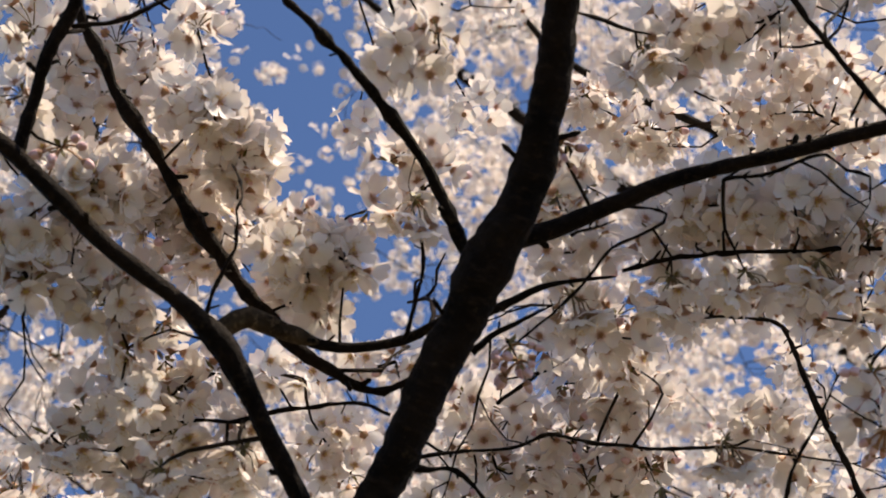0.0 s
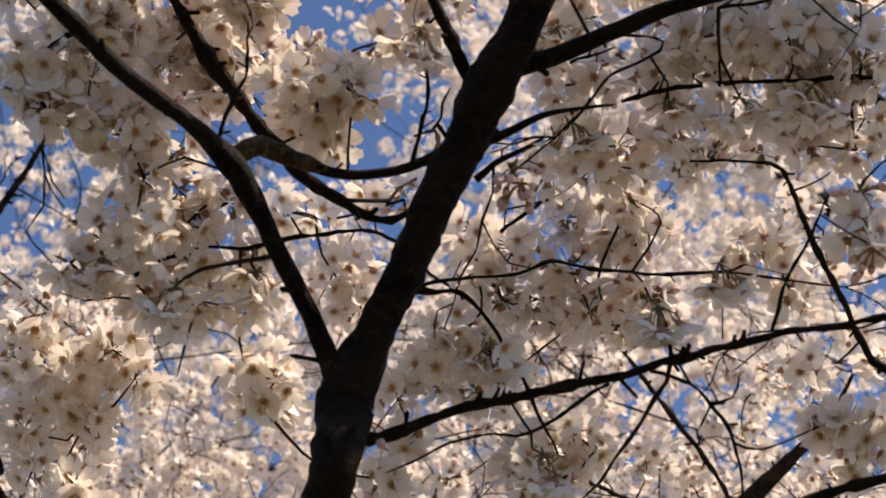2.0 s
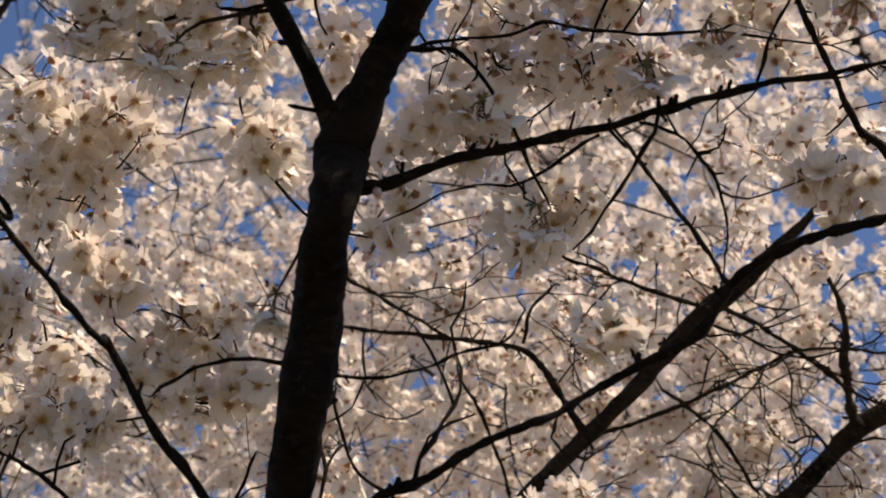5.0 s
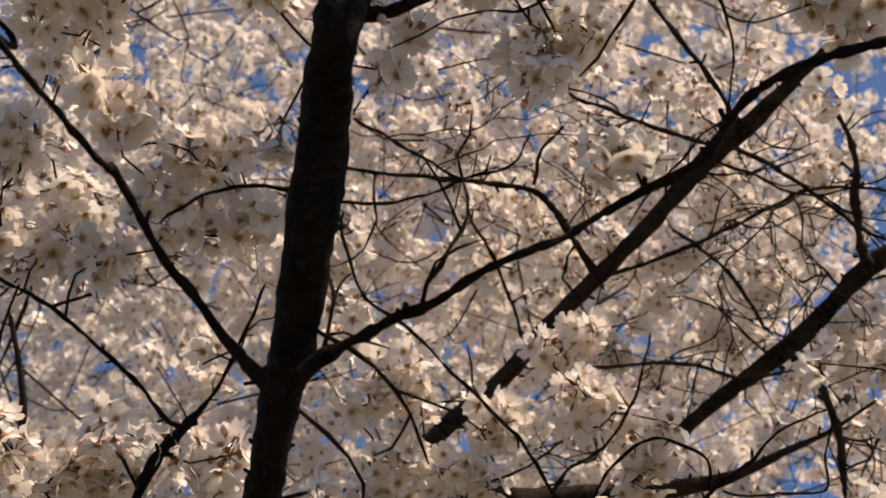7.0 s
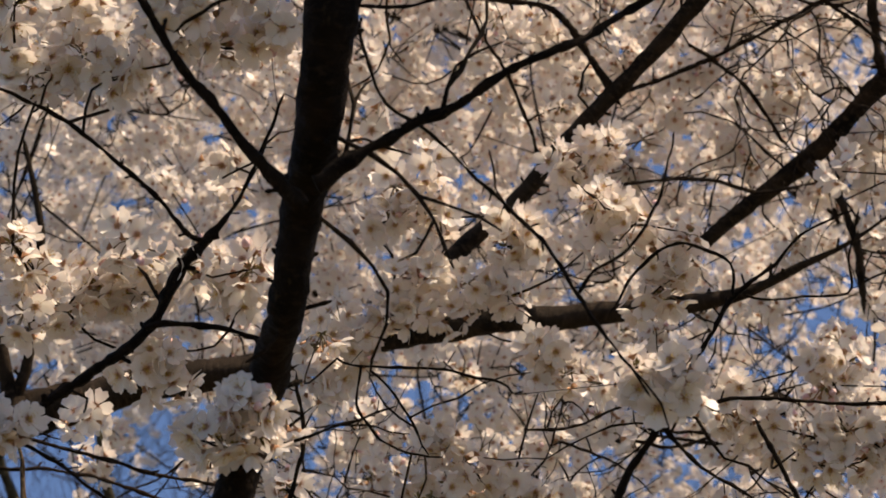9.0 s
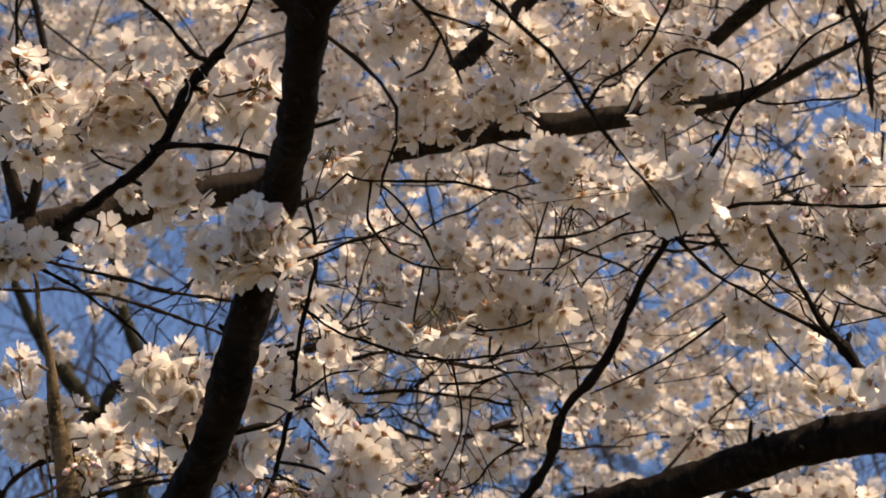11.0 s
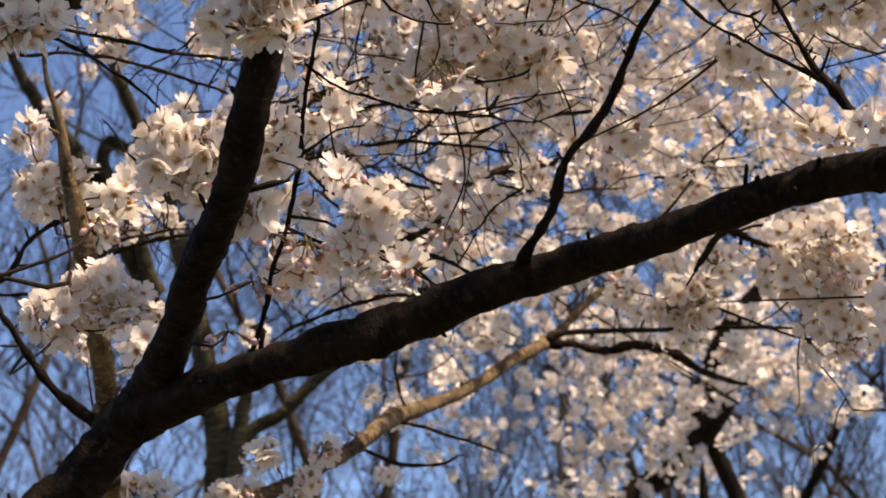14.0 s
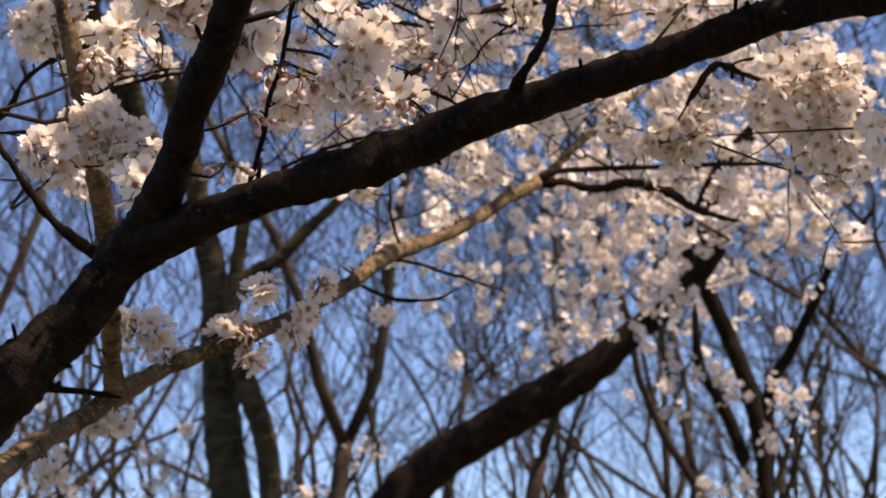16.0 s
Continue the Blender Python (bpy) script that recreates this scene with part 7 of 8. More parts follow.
crown(third_tree, [(0.10, 6.03, 6.68, 14), (0.70, 4.66, 5.55, 18), (1.01, 5.70, 6.35, 18)], 0.12)
crown(third_tree, [(-1.44, 5.11, 5.16, 14), (-1.86, 6.43, 5.91, 9), (-1.72, 6.20, 5.50, 14), (-1.60, 5.84, 5.13, 14), (-1.40, 5.20, 4.63, 10), (-1.64, 6.23, 5.00, 14), (-1.43, 5.44, 4.41, 11), (-1.77, 6.68, 5.01, 9), (-1.52, 6.09, 4.44, 11), (-1.74, 7.00, 4.82, 12), (-1.51, 5.68, 5.58, 9), (-1.65, 6.36, 5.83, 13), (-1.39, 5.35, 4.96, 10), (-1.32, 5.31, 4.77, 9), (-1.48, 6.05, 5.11, 10), (-1.53, 6.28, 5.11, 9), (-1.62, 6.86, 5.30, 14), (-1.43, 6.26, 4.80, 13), (-1.51, 6.69, 4.77, 13), (-1.48, 6.67, 4.68, 10), (-1.46, 6.09, 5.86, 14), (-1.39, 6.09, 5.67, 11), (-1.31, 5.64, 5.14, 10), (-1.36, 6.06, 5.24, 9)], 0.12)
crown(third_tree, [(-1.14, 5.14, 4.55, 9), (-1.28, 5.74, 4.78, 9), (-1.34, 6.14, 4.87, 9), (-1.49, 6.74, 4.97, 12), (-1.35, 6.39, 4.61, 9), (-1.50, 7.14, 4.89, 12), (-1.20, 5.83, 5.61, 10), (-1.28, 6.32, 5.89, 11), (-1.34, 6.38, 5.63, 11), (-1.16, 6.12, 5.27, 9), (-1.33, 6.46, 5.39, 11), (-1.11, 5.82, 4.77, 10), (-1.33, 6.91, 5.31, 14), (-1.02, 5.43, 4.28, 12), (-1.31, 6.78, 4.85, 13), (-1.20, 6.69, 4.68, 13), (-0.88, 5.06, 5.11, 9), (-1.16, 6.24, 5.85, 9), (-1.19, 6.46, 5.71, 10), (-1.09, 6.01, 5.28, 12), (-1.11, 6.14, 5.18, 11), (-0.89, 5.26, 4.44, 13), (-0.99, 6.16, 4.86, 13), (-1.12, 6.87, 5.04, 13)], 0.12)
crown(third_tree, [(-1.09, 6.64, 4.81, 14), (-1.07, 6.29, 4.49, 9), (-0.78, 4.99, 5.04, 13), (-0.94, 5.70, 5.44, 11), (-0.89, 6.07, 5.46, 10), (-0.98, 6.11, 5.33, 14), (-0.79, 5.28, 4.64, 9), (-0.77, 5.29, 4.55, 11), (-0.87, 6.08, 4.81, 14), (-0.93, 6.68, 5.00, 9), (-0.80, 5.63, 4.27, 12), (-0.73, 5.63, 4.09, 11)], 0.12)
crown(third_tree, [(-0.53, 7.64, 11.59, 14), (-0.50, 7.94, 11.29, 13), (-0.46, 8.43, 10.89, 13), (-0.33, 8.05, 11.66, 13), (-0.28, 7.87, 11.18, 10), (-0.18, 7.06, 9.95, 13), (-0.29, 7.82, 10.53, 11), (-0.14, 7.37, 9.70, 12), (-0.16, 8.35, 10.46, 12), (-0.28, 8.98, 10.95, 14), (-0.25, 7.85, 9.35, 12), (-0.09, 7.78, 11.87, 10), (-0.09, 8.07, 11.86, 14)], 0.085)
crown(third_tree, [(-0.02, 6.61, 9.60, 13), (-0.10, 6.77, 9.59, 14), (0.05, 7.58, 10.25, 15), (-0.06, 8.55, 11.03, 10), (0.07, 8.19, 10.22, 13), (-0.05, 8.04, 9.89, 14), (-0.01, 8.77, 10.26, 15), (0.06, 7.15, 10.99, 15), (0.18, 6.95, 10.05, 12), (0.17, 7.50, 10.57, 12), (0.13, 7.58, 10.30, 15), (0.16, 8.23, 10.65, 16), (0.27, 8.58, 10.84, 13), (0.27, 8.07, 9.92, 11), (0.33, 6.25, 9.84, 15), (0.29, 7.37, 10.85, 15), (0.34, 8.03, 11.41, 12), (0.27, 7.31, 10.32, 15), (0.36, 8.74, 11.20, 11), (0.33, 8.02, 9.78, 14), (0.51, 7.22, 11.04, 11), (0.56, 8.01, 11.79, 16), (0.46, 7.11, 10.23, 10), (0.51, 7.45, 10.48, 14)], 0.085)
crown(third_tree, [(0.51, 7.84, 10.30, 14), (0.52, 8.00, 10.14, 11), (0.66, 8.79, 10.74, 10), (0.57, 8.26, 9.77, 12), (0.76, 6.90, 10.69, 11), (0.69, 6.98, 10.41, 16), (0.83, 8.20, 11.72, 13), (0.66, 7.04, 9.32, 10), (0.82, 8.55, 10.51, 16), (0.73, 7.58, 9.19, 13), (0.78, 6.38, 10.04, 12), (0.94, 7.52, 10.80, 15), (0.80, 6.98, 9.97, 15), (0.90, 7.51, 10.21, 12), (0.86, 6.67, 9.09, 14), (1.04, 7.98, 10.08, 10), (1.06, 8.38, 10.29, 15), (1.03, 8.10, 9.66, 15), (1.14, 7.61, 11.68, 10), (1.05, 7.35, 10.88, 15), (1.17, 7.22, 10.57, 14), (1.17, 7.29, 10.27, 14), (1.15, 8.17, 11.06, 16), (1.00, 6.95, 9.09, 13)], 0.085)
crown(third_tree, [(1.01, 7.43, 9.25, 15), (1.25, 9.21, 10.75, 15), (1.21, 6.88, 10.64, 11), (1.26, 7.02, 9.92, 14), (1.23, 6.88, 9.44, 13), (1.39, 8.13, 10.40, 10)], 0.085)
crown(second_tree, [(-0.90, 4.10, 4.22, 11), (-0.65, 3.88, 4.20, 11), (-0.56, 3.48, 4.00, 11), (-0.50, 3.28, 3.57, 11), (-0.42, 3.43, 3.74, 11), (-0.45, 3.56, 4.04, 11), (-0.33, 4.00, 4.40, 11), (-0.43, 3.92, 4.11, 11), (-0.26, 3.21, 3.62, 11), (-0.20, 3.73, 4.06, 11), (-0.05, 3.75, 4.15, 11), (-0.14, 3.26, 3.67, 11), (-0.10, 3.51, 3.89, 11), (0.01, 3.40, 3.90, 11), (0.15, 3.52, 4.07, 11), (0.04, 3.66, 3.85, 11), (0.15, 4.02, 4.26, 11), (0.32, 3.74, 4.24, 11), (0.40, 4.03, 4.32, 11), (0.31, 3.51, 3.92, 11)], 0.075)
crown(second_tree, [(0.41, 3.31, 3.69, 11), (0.49, 3.50, 4.12, 11), (0.67, 3.91, 4.35, 11), (0.62, 3.91, 4.12, 11), (0.66, 4.04, 4.11, 11), (0.70, 3.31, 3.83, 8), (1.02, 3.88, 4.37, 8), (0.84, 3.85, 4.00, 8), (0.85, 3.71, 4.04, 8), (-0.70, 3.09, 3.43, 11), (-0.69, 3.21, 3.57, 11), (-0.85, 3.50, 3.55, 11), (-0.88, 4.14, 3.96, 11), (-0.72, 4.08, 4.07, 11), (-0.51, 3.19, 3.47, 11), (-0.72, 3.97, 3.79, 11), (-0.55, 3.93, 3.83, 11), (-0.39, 3.28, 3.65, 11), (-0.40, 4.06, 4.22, 11), (-0.35, 3.59, 3.65, 11)], 0.075)
crown(second_tree, [(-0.32, 3.72, 3.65, 11), (-0.26, 4.12, 4.08, 11), (-0.11, 3.32, 3.64, 11), (-0.16, 3.47, 3.58, 11), (-0.09, 3.72, 3.69, 11), (0.04, 3.61, 3.80, 11), (0.22, 3.93, 4.06, 11), (0.10, 3.82, 3.75, 11), (0.18, 3.38, 3.47, 11), (0.23, 3.07, 3.54, 11), (0.38, 3.33, 3.69, 11), (0.23, 3.85, 3.90, 11), (0.39, 3.88, 3.84, 11), (0.50, 3.31, 3.61, 11), (0.68, 3.63, 3.93, 11), (0.58, 4.08, 4.00, 11), (0.57, 3.29, 3.43, 3), (0.79, 3.67, 3.94, 9), (0.80, 3.28, 3.67, 3), (0.74, 3.87, 3.74, 3)], 0.075)
crown(second_tree, [(0.87, 3.81, 3.79, 3), (-0.77, 3.26, 3.31, 10), (-0.84, 4.29, 3.80, 10), (-0.96, 4.39, 3.59, 10), (-0.73, 3.78, 3.37, 10), (-0.66, 3.86, 3.53, 10), (-0.57, 3.83, 3.48, 10), (-0.61, 3.94, 3.43, 10), (-0.45, 3.40, 3.23, 10), (-0.34, 3.35, 3.33, 12), (-0.28, 4.11, 3.69, 12), (-0.45, 4.12, 3.61, 12), (-0.34, 4.10, 3.50, 12), (-0.21, 3.85, 3.69, 12), (-0.04, 4.35, 3.86, 12), (-0.20, 3.81, 3.34, 12), (-0.04, 3.55, 3.29, 12), (0.06, 4.26, 3.82, 11), (0.19, 3.96, 3.67, 11), (0.07, 3.59, 3.30, 11)], 0.075)
crown(second_tree, [(0.17, 3.33, 3.16, 11), (0.25, 3.98, 3.71, 12), (0.45, 4.13, 3.78, 12), (0.28, 4.14, 3.60, 12), (0.46, 4.29, 3.67, 12), (0.50, 4.17, 3.80, 12), (0.72, 4.06, 3.81, 12), (0.49, 3.67, 3.26, 3), (0.73, 4.39, 3.69, 12), (0.64, 3.31, 3.33, 3), (0.95, 4.06, 3.84, 3), (0.79, 4.30, 3.74, 9), (0.81, 3.64, 3.29, 3), (-1.05, 4.38, 3.57, 7), (-0.91, 4.33, 3.45, 7), (-0.93, 4.16, 3.32, 7), (-0.57, 3.57, 3.14, 7), (-0.56, 4.03, 3.31, 7), (-0.73, 4.07, 3.28, 7), (-0.47, 3.73, 3.30, 12)], 0.075)
crown(second_tree, [(-0.31, 3.42, 3.08, 12), (-0.41, 3.77, 3.07, 4), (-0.22, 4.27, 3.49, 8), (-0.09, 4.01, 3.35, 8), (-0.15, 3.51, 3.04, 8), (0.06, 3.38, 3.01, 10), (0.20, 4.35, 3.52, 10), (0.04, 3.53, 3.01, 10), (0.28, 3.90, 3.28, 12), (0.38, 4.42, 3.60, 12), (0.28, 4.54, 3.51, 12), (0.49, 3.54, 3.18, 3), (0.61, 3.86, 3.31, 3), (0.51, 4.07, 3.27, 12), (0.68, 3.92, 3.37, 3), (0.72, 3.48, 3.05, 10), (0.72, 3.74, 3.13, 3), (-0.81, 4.55, 3.31, 1), (-0.65, 4.60, 3.24, 1), (-0.63, 3.96, 2.93, 1)], 0.075)
crown(second_tree, [(-0.45, 3.81, 3.01, 2), (-0.36, 4.07, 3.05, 2), (-0.41, 3.63, 2.80, 2), (-0.22, 3.53, 2.86, 8), (-0.10, 4.36, 3.24, 8), (-0.27, 4.65, 3.09, 8), (0.08, 4.55, 3.33, 9), (0.13, 4.03, 3.01, 9), (0.03, 4.40, 3.10, 9), (0.25, 4.31, 3.12, 12), (0.33, 3.74, 3.01, 3), (0.25, 4.19, 3.00, 12), (0.47, 4.50, 3.27, 12), (0.68, 4.24, 3.13, 12), (0.53, 4.45, 3.00, 12), (0.79, 4.52, 3.27, 8), (0.77, 3.76, 2.94, 8), (0.81, 4.58, 3.13, 8)], 0.075)
crown(dark_tree, [(-0.86, 7.89, 3.91, 4), (-0.59, 8.70, 4.14, 4), (-0.79, 7.59, 3.66, 4), (-0.60, 7.69, 3.53, 4), (-0.47, 8.05, 3.94, 4), (-0.22, 8.39, 3.90, 4), (-0.48, 8.21, 3.77, 4), (-0.25, 7.37, 3.51, 4), (0.07, 8.95, 4.07, 5), (0.29, 8.27, 3.97, 5), (0.04, 8.28, 3.80, 5), (0.25, 8.09, 3.73, 5)], 0.075)
crown(dark_tree, [(0.54, 7.83, 3.76, 7), (0.66, 8.25, 3.89, 7), (0.42, 8.04, 3.64, 7), (0.71, 7.98, 3.52, 7), (0.98, 8.45, 3.94, 7), (1.21, 8.89, 4.15, 7), (0.80, 7.74, 3.49, 7), (1.08, 7.66, 3.51, 7), (1.16, 7.24, 3.48, 7), (1.47, 7.82, 3.69, 7), (1.45, 9.08, 3.81, 7), (1.48, 7.93, 3.50, 7)], 0.075)
crown(dark_tree, [(0.09, 9.02, 3.74, 11), (0.35, 8.49, 3.64, 11), (-0.02, 8.41, 3.37, 11), (0.34, 9.08, 3.48, 11), (-0.06, 8.15, 3.08, 11), (0.40, 8.43, 3.48, 24), (0.63, 8.26, 3.41, 24), (0.47, 7.99, 3.16, 24), (0.66, 7.88, 3.20, 24), (0.47, 8.75, 3.14, 24), (0.89, 8.47, 3.49, 26), (1.08, 7.99, 3.36, 26), (1.05, 8.90, 3.45, 26)], 0.075)
crown(dark_tree, [(1.05, 7.92, 3.25, 26), (0.91, 9.31, 3.25, 26), (1.46, 8.91, 3.66, 14), (1.58, 7.76, 3.35, 14), (1.26, 7.66, 3.18, 14), (1.42, 7.50, 3.14, 14), (1.50, 9.06, 3.28, 14), (0.03, 8.08, 2.92, 5), (0.15, 9.28, 3.20, 5), (-0.12, 8.03, 2.84, 5), (0.39, 7.75, 2.82, 12), (0.56, 8.05, 2.98, 12), (0.50, 8.69, 2.91, 12), (0.88, 8.17, 2.94, 6), (1.06, 8.80, 2.97, 6), (0.85, 8.93, 2.97, 6)], 0.075)
crown(dark_tree, [(0.40, 8.90, 2.77, 3), (0.67, 9.40, 2.82, 3), (0.86, 9.19, 2.65, 5), (1.13, 7.77, 2.59, 5)], 0.075)
crown(dark_tree, [(-1.73, 8.13, 2.25, 5), (-1.77, 8.59, 2.45, 5), (-1.38, 8.57, 2.39, 4), (-1.34, 8.96, 2.35, 4)], 0.075)


def scales(soup, rng, base, way, count, size):
    """Sticky bud scales, olive and brown, spread round the tip of a spur."""
    for _ in range(count):
        d = (Vector((rng.gauss(0, 1), rng.gauss(0, 1), rng.gauss(0, 1))) + way * 0.6).normalized()
        e = d.orthogonal().normalized() * size * 0.24
        lift = d.cross(e).normalized() * size * 0.08
        soup.add([base, base + d * size * 0.55 + e + lift, base + d * size, base + d * size * 0.55 - e + lift, base + d * size * 0.5 - lift], [(0, 4, 1), (1, 4, 2), (2, 4, 3), (3, 4, 0)], [5] * 4, [(0, 0)] * 5)


def stalk_fan(thing, at):
    """A spur with bud scales from which long flower stalks hang, some with a blossom."""
    info = TREES[thing.name]
    rng, p = info["rng"], Vector(at)
    twig_to(info, p, 0.0018)
    soup = Soup()
    scales(soup, rng, Vector(), Vector((0, 0, -0.2)), 7, 0.009)
    for k in range(9):
        d = Vector((rng.gauss(0, 0.6), rng.gauss(0, 0.4), -1)).normalized()
        tip = d * rng.uniform(0.014, 0.025)
        mid = tip * 0.5 + Vector((d.x, d.y, 0)) * 0.006
        tube(soup, [Vector((0, 0, 0, 0.0006)), Vector((*mid, 0.0005)), Vector((*tip, 0.0008))], 4, 3)
        tube(soup, [Vector((*tip, 0.0012)), Vector((*(tip + d * 0.005), 0.0018)), Vector((*(tip + d * 0.008), 0.0010))], 5, 1)
        if k % 3 != 1:
            flower(soup, facing(tip + d * 0.008, d + Vector((0, 0.5, 0)), rng), 0.0165, rng)
    ob = part("stalk_fan", soup.mesh("stalk_fan", FLOWER_MATS), thing, "olive flower stalks hanging from a spur")
    ob.location = p - info["base"]


def bud_sprig(thing, at):
    """Pink buds on red stalks, not yet open."""
    info = TREES[thing.name]
    rng, p = info["rng"], Vector(at)
    twig_to(info, p, 0.0016)
    soup = Soup()
    scales(soup, rng, Vector(), Vector((0, 0, 0.3)), 5, 0.010)
    for k in range(rng.randint(5, 8)):
        d = Vector((rng.gauss(0, 0.9), rng.gauss(0, 0.7), -0.6)).normalized()
        tip = d * rng.uniform(0.012, 0.024)
        tube(soup, [Vector((0, 0, 0, 0.0008)), Vector((*(tip * 0.5 + Vector((0, 0, 0.002))), 0.0008)), Vector((*tip, 0.0010))], 4, 1)
        bud(soup, facing(tip, d, rng), rng.uniform(0.0045, 0.0068))
    ob = part("bud_sprig", soup.mesh("bud_sprig", FLOWER_MATS), thing, "unopened pink buds on red stalks")
    ob.location = p - info["base"]


for at in [(-0.024, 1.142, 2.777), (0.180, 1.172, 2.733), (0.236, 1.162, 2.733), (0.291, 1.147, 2.735), (0.087, 1.136, 2.779), (-0.049, 1.052, 2.857), (0.149, 1.042, 2.857), (0.102, 1.189, 2.725), (-0.276, 1.287, 2.643), (-0.202, 1.293, 2.653), (-0.152, 1.303, 2.649), (0.230, 1.282, 2.661), (0.158, 1.381, 2.411), (0.042, 1.276, 2.557), (0.090, 1.328, 2.492), (-0.118, 1.371, 2.424), (0.174, 1.246, 2.582), (-0.205, 1.240, 2.575), (-0.171, 1.679, 2.528), (-0.195, 1.746, 2.417), (-0.324, 1.678, 2.492), (-0.016, 2.167, 2.260), (-0.141, 2.090, 2.419), (0.238, 2.110, 2.368), (-0.026, 1.967, 2.176), (-0.162, 1.929, 2.252), (-0.110, 2.020, 2.005)]:
    stalk_fan(near_tree, at)
for at in [(-0.291, 1.077, 2.747), (0.083, 1.079, 2.779), (0.056, 1.189, 2.669), (0.327, 1.170, 2.641), (0.335, 1.186, 2.599), (-0.050, 1.307, 2.502), (0.061, 1.181, 2.646), (-0.189, 1.914, 1.989), (-0.155, 1.920, 1.978), (-0.210, 1.924, 1.943), (-0.235, 1.933, 1.896), (-0.250, 1.897, 2.020), (-0.059, 1.931, 1.958), (-0.114, 1.922, 1.983), (-0.024, 2.211, 2.075), (-0.407, 2.167, 2.090), (0.406, 2.073, 2.355)]:
    bud_sprig(near_tree, at)
for at in [(-0.322, 2.867, 1.856), (-0.215, 2.859, 1.959), (-0.328, 2.859, 1.902)]:
    bud_sprig(pale_tree, at)

EVERY = (near_tree, second_tree, third_tree, pale_tree, dark_tree, far_tree)
for thing in EVERY:
    for k, (p, r) in enumerate(TREES[thing.name]["wait"]):
        if bare(thing, p):
            continue
        hang(thing, p, r, k < 300 and thing in (near_tree, pale_tree))


def sprout(thing, count, reach, nearest):
    """Bare crooked twigs with side twigs, strewn over the tree's thinner limbs."""
    info = TREES[thing.name]
    rng, base = info["rng"], info["base"]
    spots = [q for q in info["line"] if q[1] < 0.02 and q[0].y < nearest]
    for _ in range(count):
        p, r, ob = spots[rng.randrange(len(spots))]
        way = Vector((rng.gauss(0, 1), rng.uniform(-0.2, 0.9), rng.gauss(0, 0.8) + 0.35)).normalized()
        size = reach * rng.uniform(0.3, 1)
        todo = [(p, way, size, min(max(r * 0.6, 0.0013), 0.0024))]
        while todo:
            q, w, left, thin = todo.pop()
            line = [Vector((*(q - base), thin))]
            steps = max(3, int(left / 0.022))
            for i in range(steps):
                w = (w + Vector((rng.gauss(0, 0.3), rng.gauss(0, 0.2), rng.gauss(0, 0.3)))).normalized()
                q = q + w * left / steps
                knot = 1.35 if i % 2 else 0.85
                line.append(Vector((*(q - base), max(thin * knot * (1 - 0.55 * (i + 1) / steps), 0.0006))))
                if left > 0.09 and rng.random() < 0.28:
                    side = Vector((rng.gauss(0, 1), rng.gauss(0, 0.5), rng.gauss(0, 1)))
                    todo.append((q, (w + side.normalized() * 0.9).normalized(), left * rng.uniform(0.25, 0.5), thin * 0.7))
            tube(info["twigs"], line, 5)


sprout(near_tree, 70, 0.17, 9)
sprout(second_tree, 190, 0.36, 4.2)

# the sprays of the trees behind, joined
far_rng = random.Random(77)
for k, (thing, p, q, size) in enumerate(SPRAYS):
    if bare(thing, p):
        continue
    info = TREES[thing.name]
    gap = (p - q).length
    if thing is not third_tree:
        tube(info["twigs"], [Vector((*(q - info["base"]), 0.0015)), Vector((*(q.lerp(p, 0.5) + noise.noise_vector(p * 9) * gap * 0.45 - info["base"]), 0.0012)), Vector((*(p - info["base"]), 0.0009))], 4)
    src = (FAR if thing is third_tree else LOOSE if k % 4 == 1 and thing is dark_tree else COARSE if p.y > 3.2 or thing is near_tree else MIDDLE)[k % 18]
    m = Matrix.Translation(p - info["base"]) @ Euler((far_rng.random() * 6.28, far_rng.random() * 6.28, far_rng.random() * 6.28)).to_matrix().to_4x4() @ Matrix.Diagonal((*[size] * 3, 1))
    info["heap"].add(src, m)
for thing in EVERY:
    info = TREES[thing.name]
    if info["twigs"].v:
        tagged(part("twig_mass", info["twigs"].mesh("twig_mass", [TWIG_BARK]), thing), kind="stuff")
    if info["heap"].n:
        tagged(part("blossom_mass", info["heap"].mesh("blossom_mass"), thing), kind="stuff")


# ---- the bare wood behind ----
def grow(soup, rng, p, way, r, length, depth):
    """A limb that wanders upwards and forks into thinner ones."""
    line, q, w = [Vector((*p, r))], Vector(p), Vector(way)
    steps = 5 if depth else 4
    for i in range(steps):
        w = (w + Vector((rng.gauss(0, 0.2), rng.gauss(0, 0.2), rng.gauss(0, 0.1) + 0.07))).normalized()
        q = q + w * length / steps
        line.append(Vector((*q, r * (1 - 0.42 * (i + 1) / steps))))
        if depth and i > 0 and rng.random() < 0.33:
            side = Vector((rng.gauss(0, 1), rng.gauss(0, 1), rng.gauss(0, 0.3)))
            side = (side - w * side.dot(w)).normalized()
            grow(soup, rng, q, (w + side * rng.uniform(0.5, 0.95)).normalized(), line[-1].w * rng.uniform(0.45, 0.65), length * rng.uniform(0.55, 0.8), depth - 1)
    tube(soup, line, 7 if r > 0.05 else 5 if r > 0.02 else 3)
    if depth:
        for s in (-1, 1):
            side = Vector((rng.gauss(0, 1), rng.gauss(0, 0.7), 0))
            side = (side - w * side.dot(w)).normalized()
            grow(soup, rng, q, (w + side * rng.uniform(0.25, 0.6)).normalized(), max(line[-1].w * rng.uniform(0.65, 0.85), 0.005), length * rng.uniform(0.6, 0.85), depth - 1)


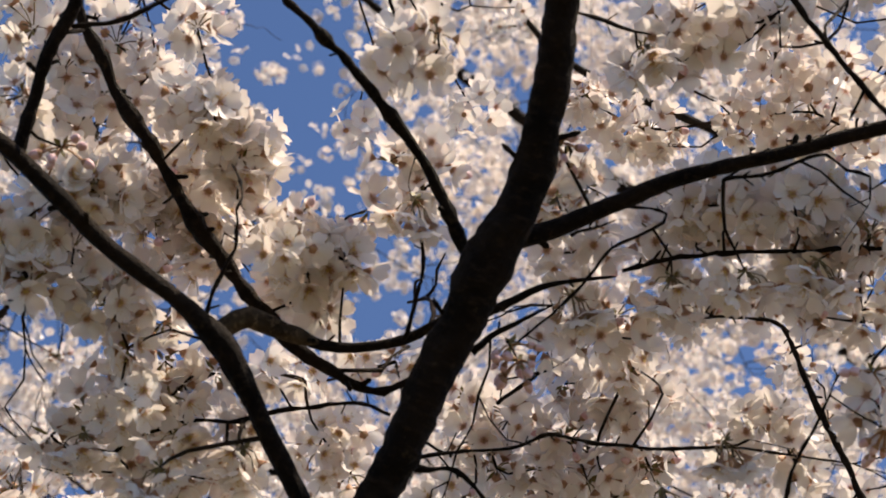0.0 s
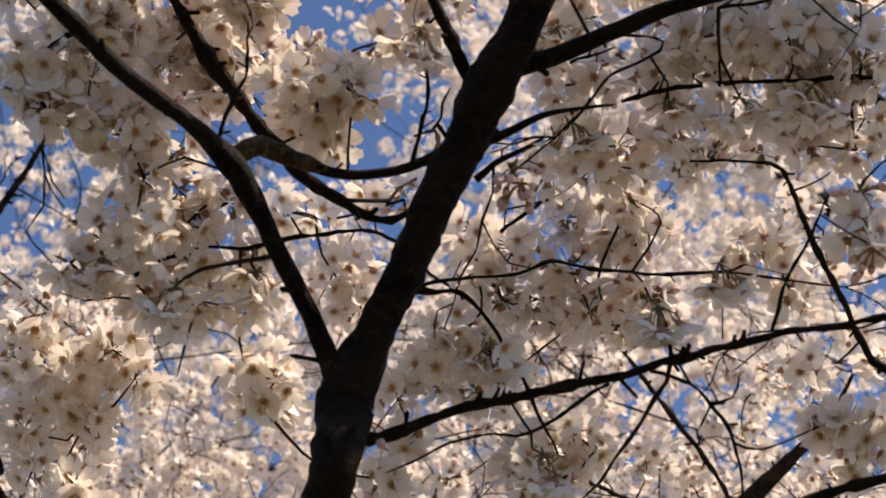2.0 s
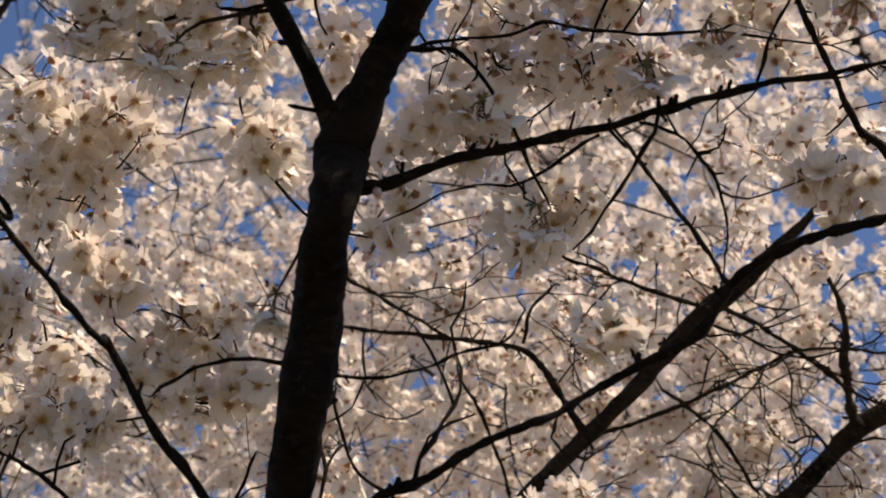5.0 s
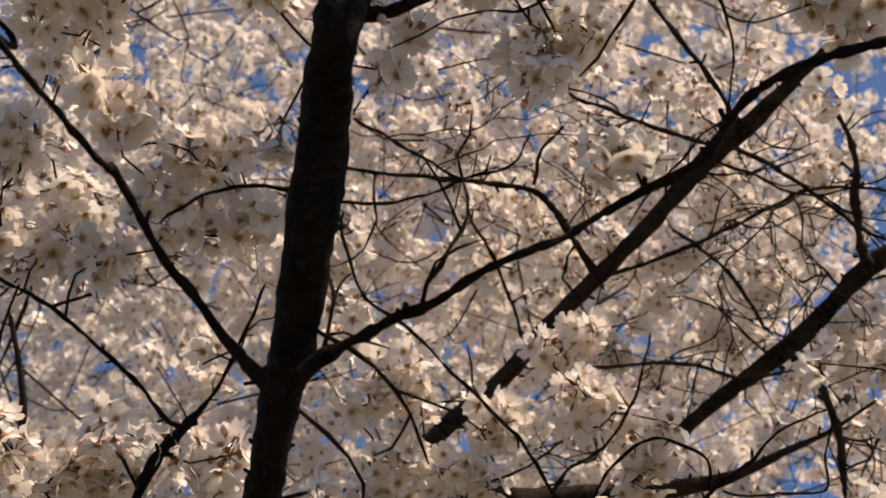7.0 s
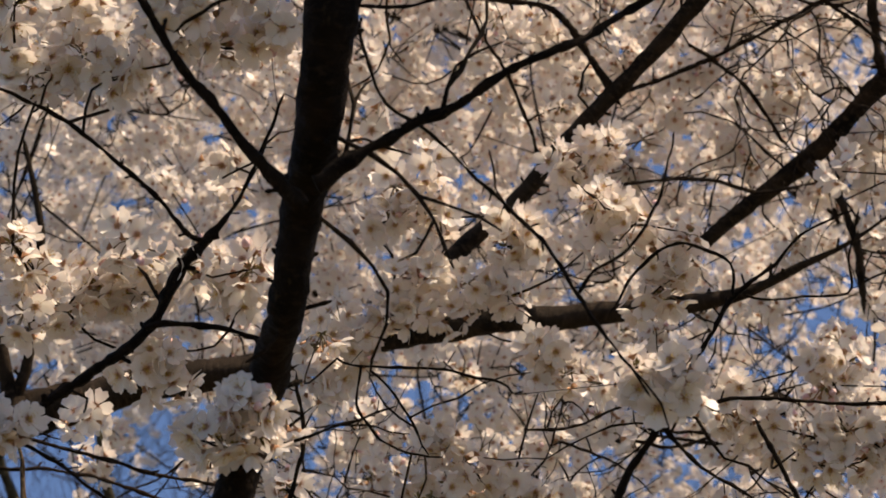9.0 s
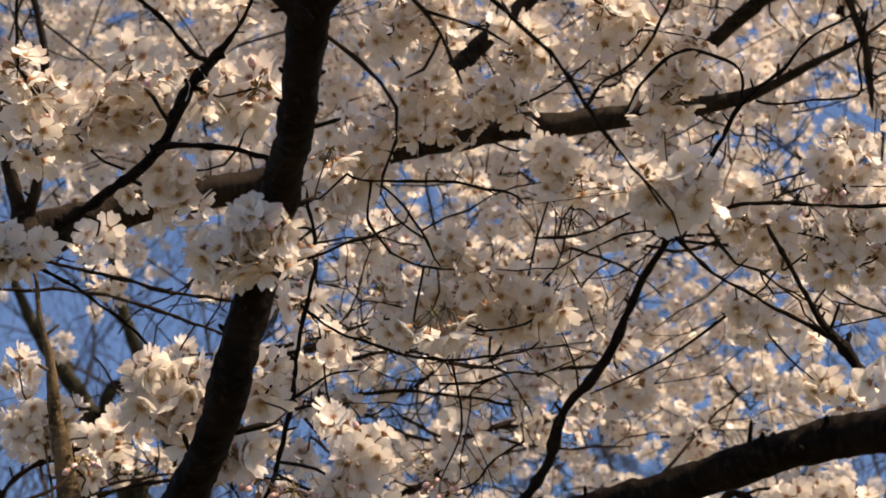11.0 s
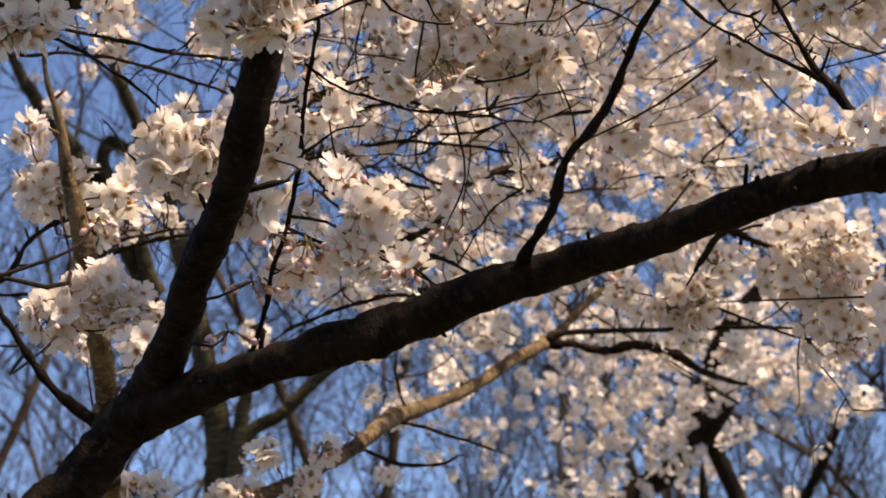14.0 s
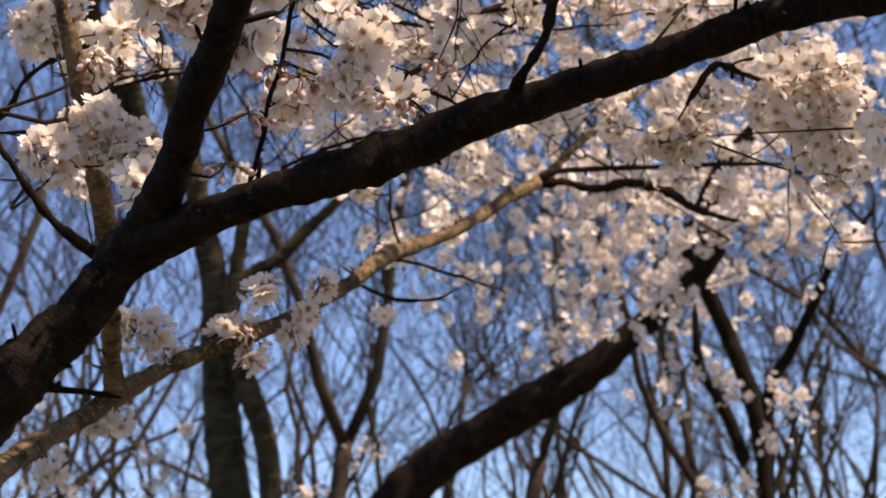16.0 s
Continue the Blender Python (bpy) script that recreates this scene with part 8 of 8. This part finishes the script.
def bare_tree(x, y, tall, seed, forks=4):
    rng = random.Random(seed)
    ob = tagged(new("bare_tree"), "leafless tall tree with thin brown twigs", "tree", "bare trees in the wood")
    ob.location = (x, y, 0)
    stem = Soup()
    top = Vector((rng.gauss(0, 0.3), rng.gauss(0, 0.3), tall * 0.28))
    r = tall * 0.0056
    tube(stem, spline([(0, 0, -0.1, r * 1.5), (top.x * 0.3, top.y * 0.3, tall * 0.1, r * 1.1), (*top, r)], 0.25), 9, rough=0.06)
    part("trunk", stem.mesh("trunk", [FAR_BARK]), ob)
    boughs = Soup()
    for _ in range(rng.choice((2, 3))):
        way = Vector((rng.gauss(0, 0.42), rng.gauss(0, 0.35), 1)).normalized()
        grow(boughs, rng, top - Vector((0, 0, 0.05)), way, r * rng.uniform(0.55, 0.8), tall * 0.25, forks)
    part("crown", boughs.mesh("crown", [FAR_BARK]), ob)
    return ob


wood_rng = random.Random(21)
for k in range(50):
    y = wood_rng.uniform(15, 33)
    bare_tree(y * wood_rng.uniform(-0.3, 0.3), y, wood_rng.uniform(8, 12.5), 300 + k)
for k in range(34):
    y = wood_rng.uniform(36, 62)
    bare_tree(y * wood_rng.uniform(-0.27, 0.27), y, wood_rng.uniform(9, 14), 500 + k, 3)

for k in range(14):
    y = wood_rng.uniform(38, 60)
    bare_tree(y * wood_rng.uniform(0.06, 0.24), y, wood_rng.uniform(8, 13), 700 + k, 3)

# ---- ground ----
soil = Soup()
N = 40
for i in range(N + 1):
    for j in range(N + 1):
        u, v = (i / N * 2 - 1), (j / N * 2 - 1)
        x, y = math.copysign(abs(u) ** 3, u) * 900, math.copysign(abs(v) ** 3, v) * 900
        soil.v.append(Vector((x, y, noise.noise(Vector((x, y, 0)) * 0.15) * 0.03)))
        soil.uv.append((u, v))
soil.f = [(i * (N + 1) + j, (i + 1) * (N + 1) + j, (i + 1) * (N + 1) + j + 1, i * (N + 1) + j + 1) for i in range(N) for j in range(N)]
soil.m = [0] * len(soil.f)
tagged(new("ground", soil.mesh("ground", [SOIL])), "woodland ground with leaf litter and grass", "ground", kind="structure")
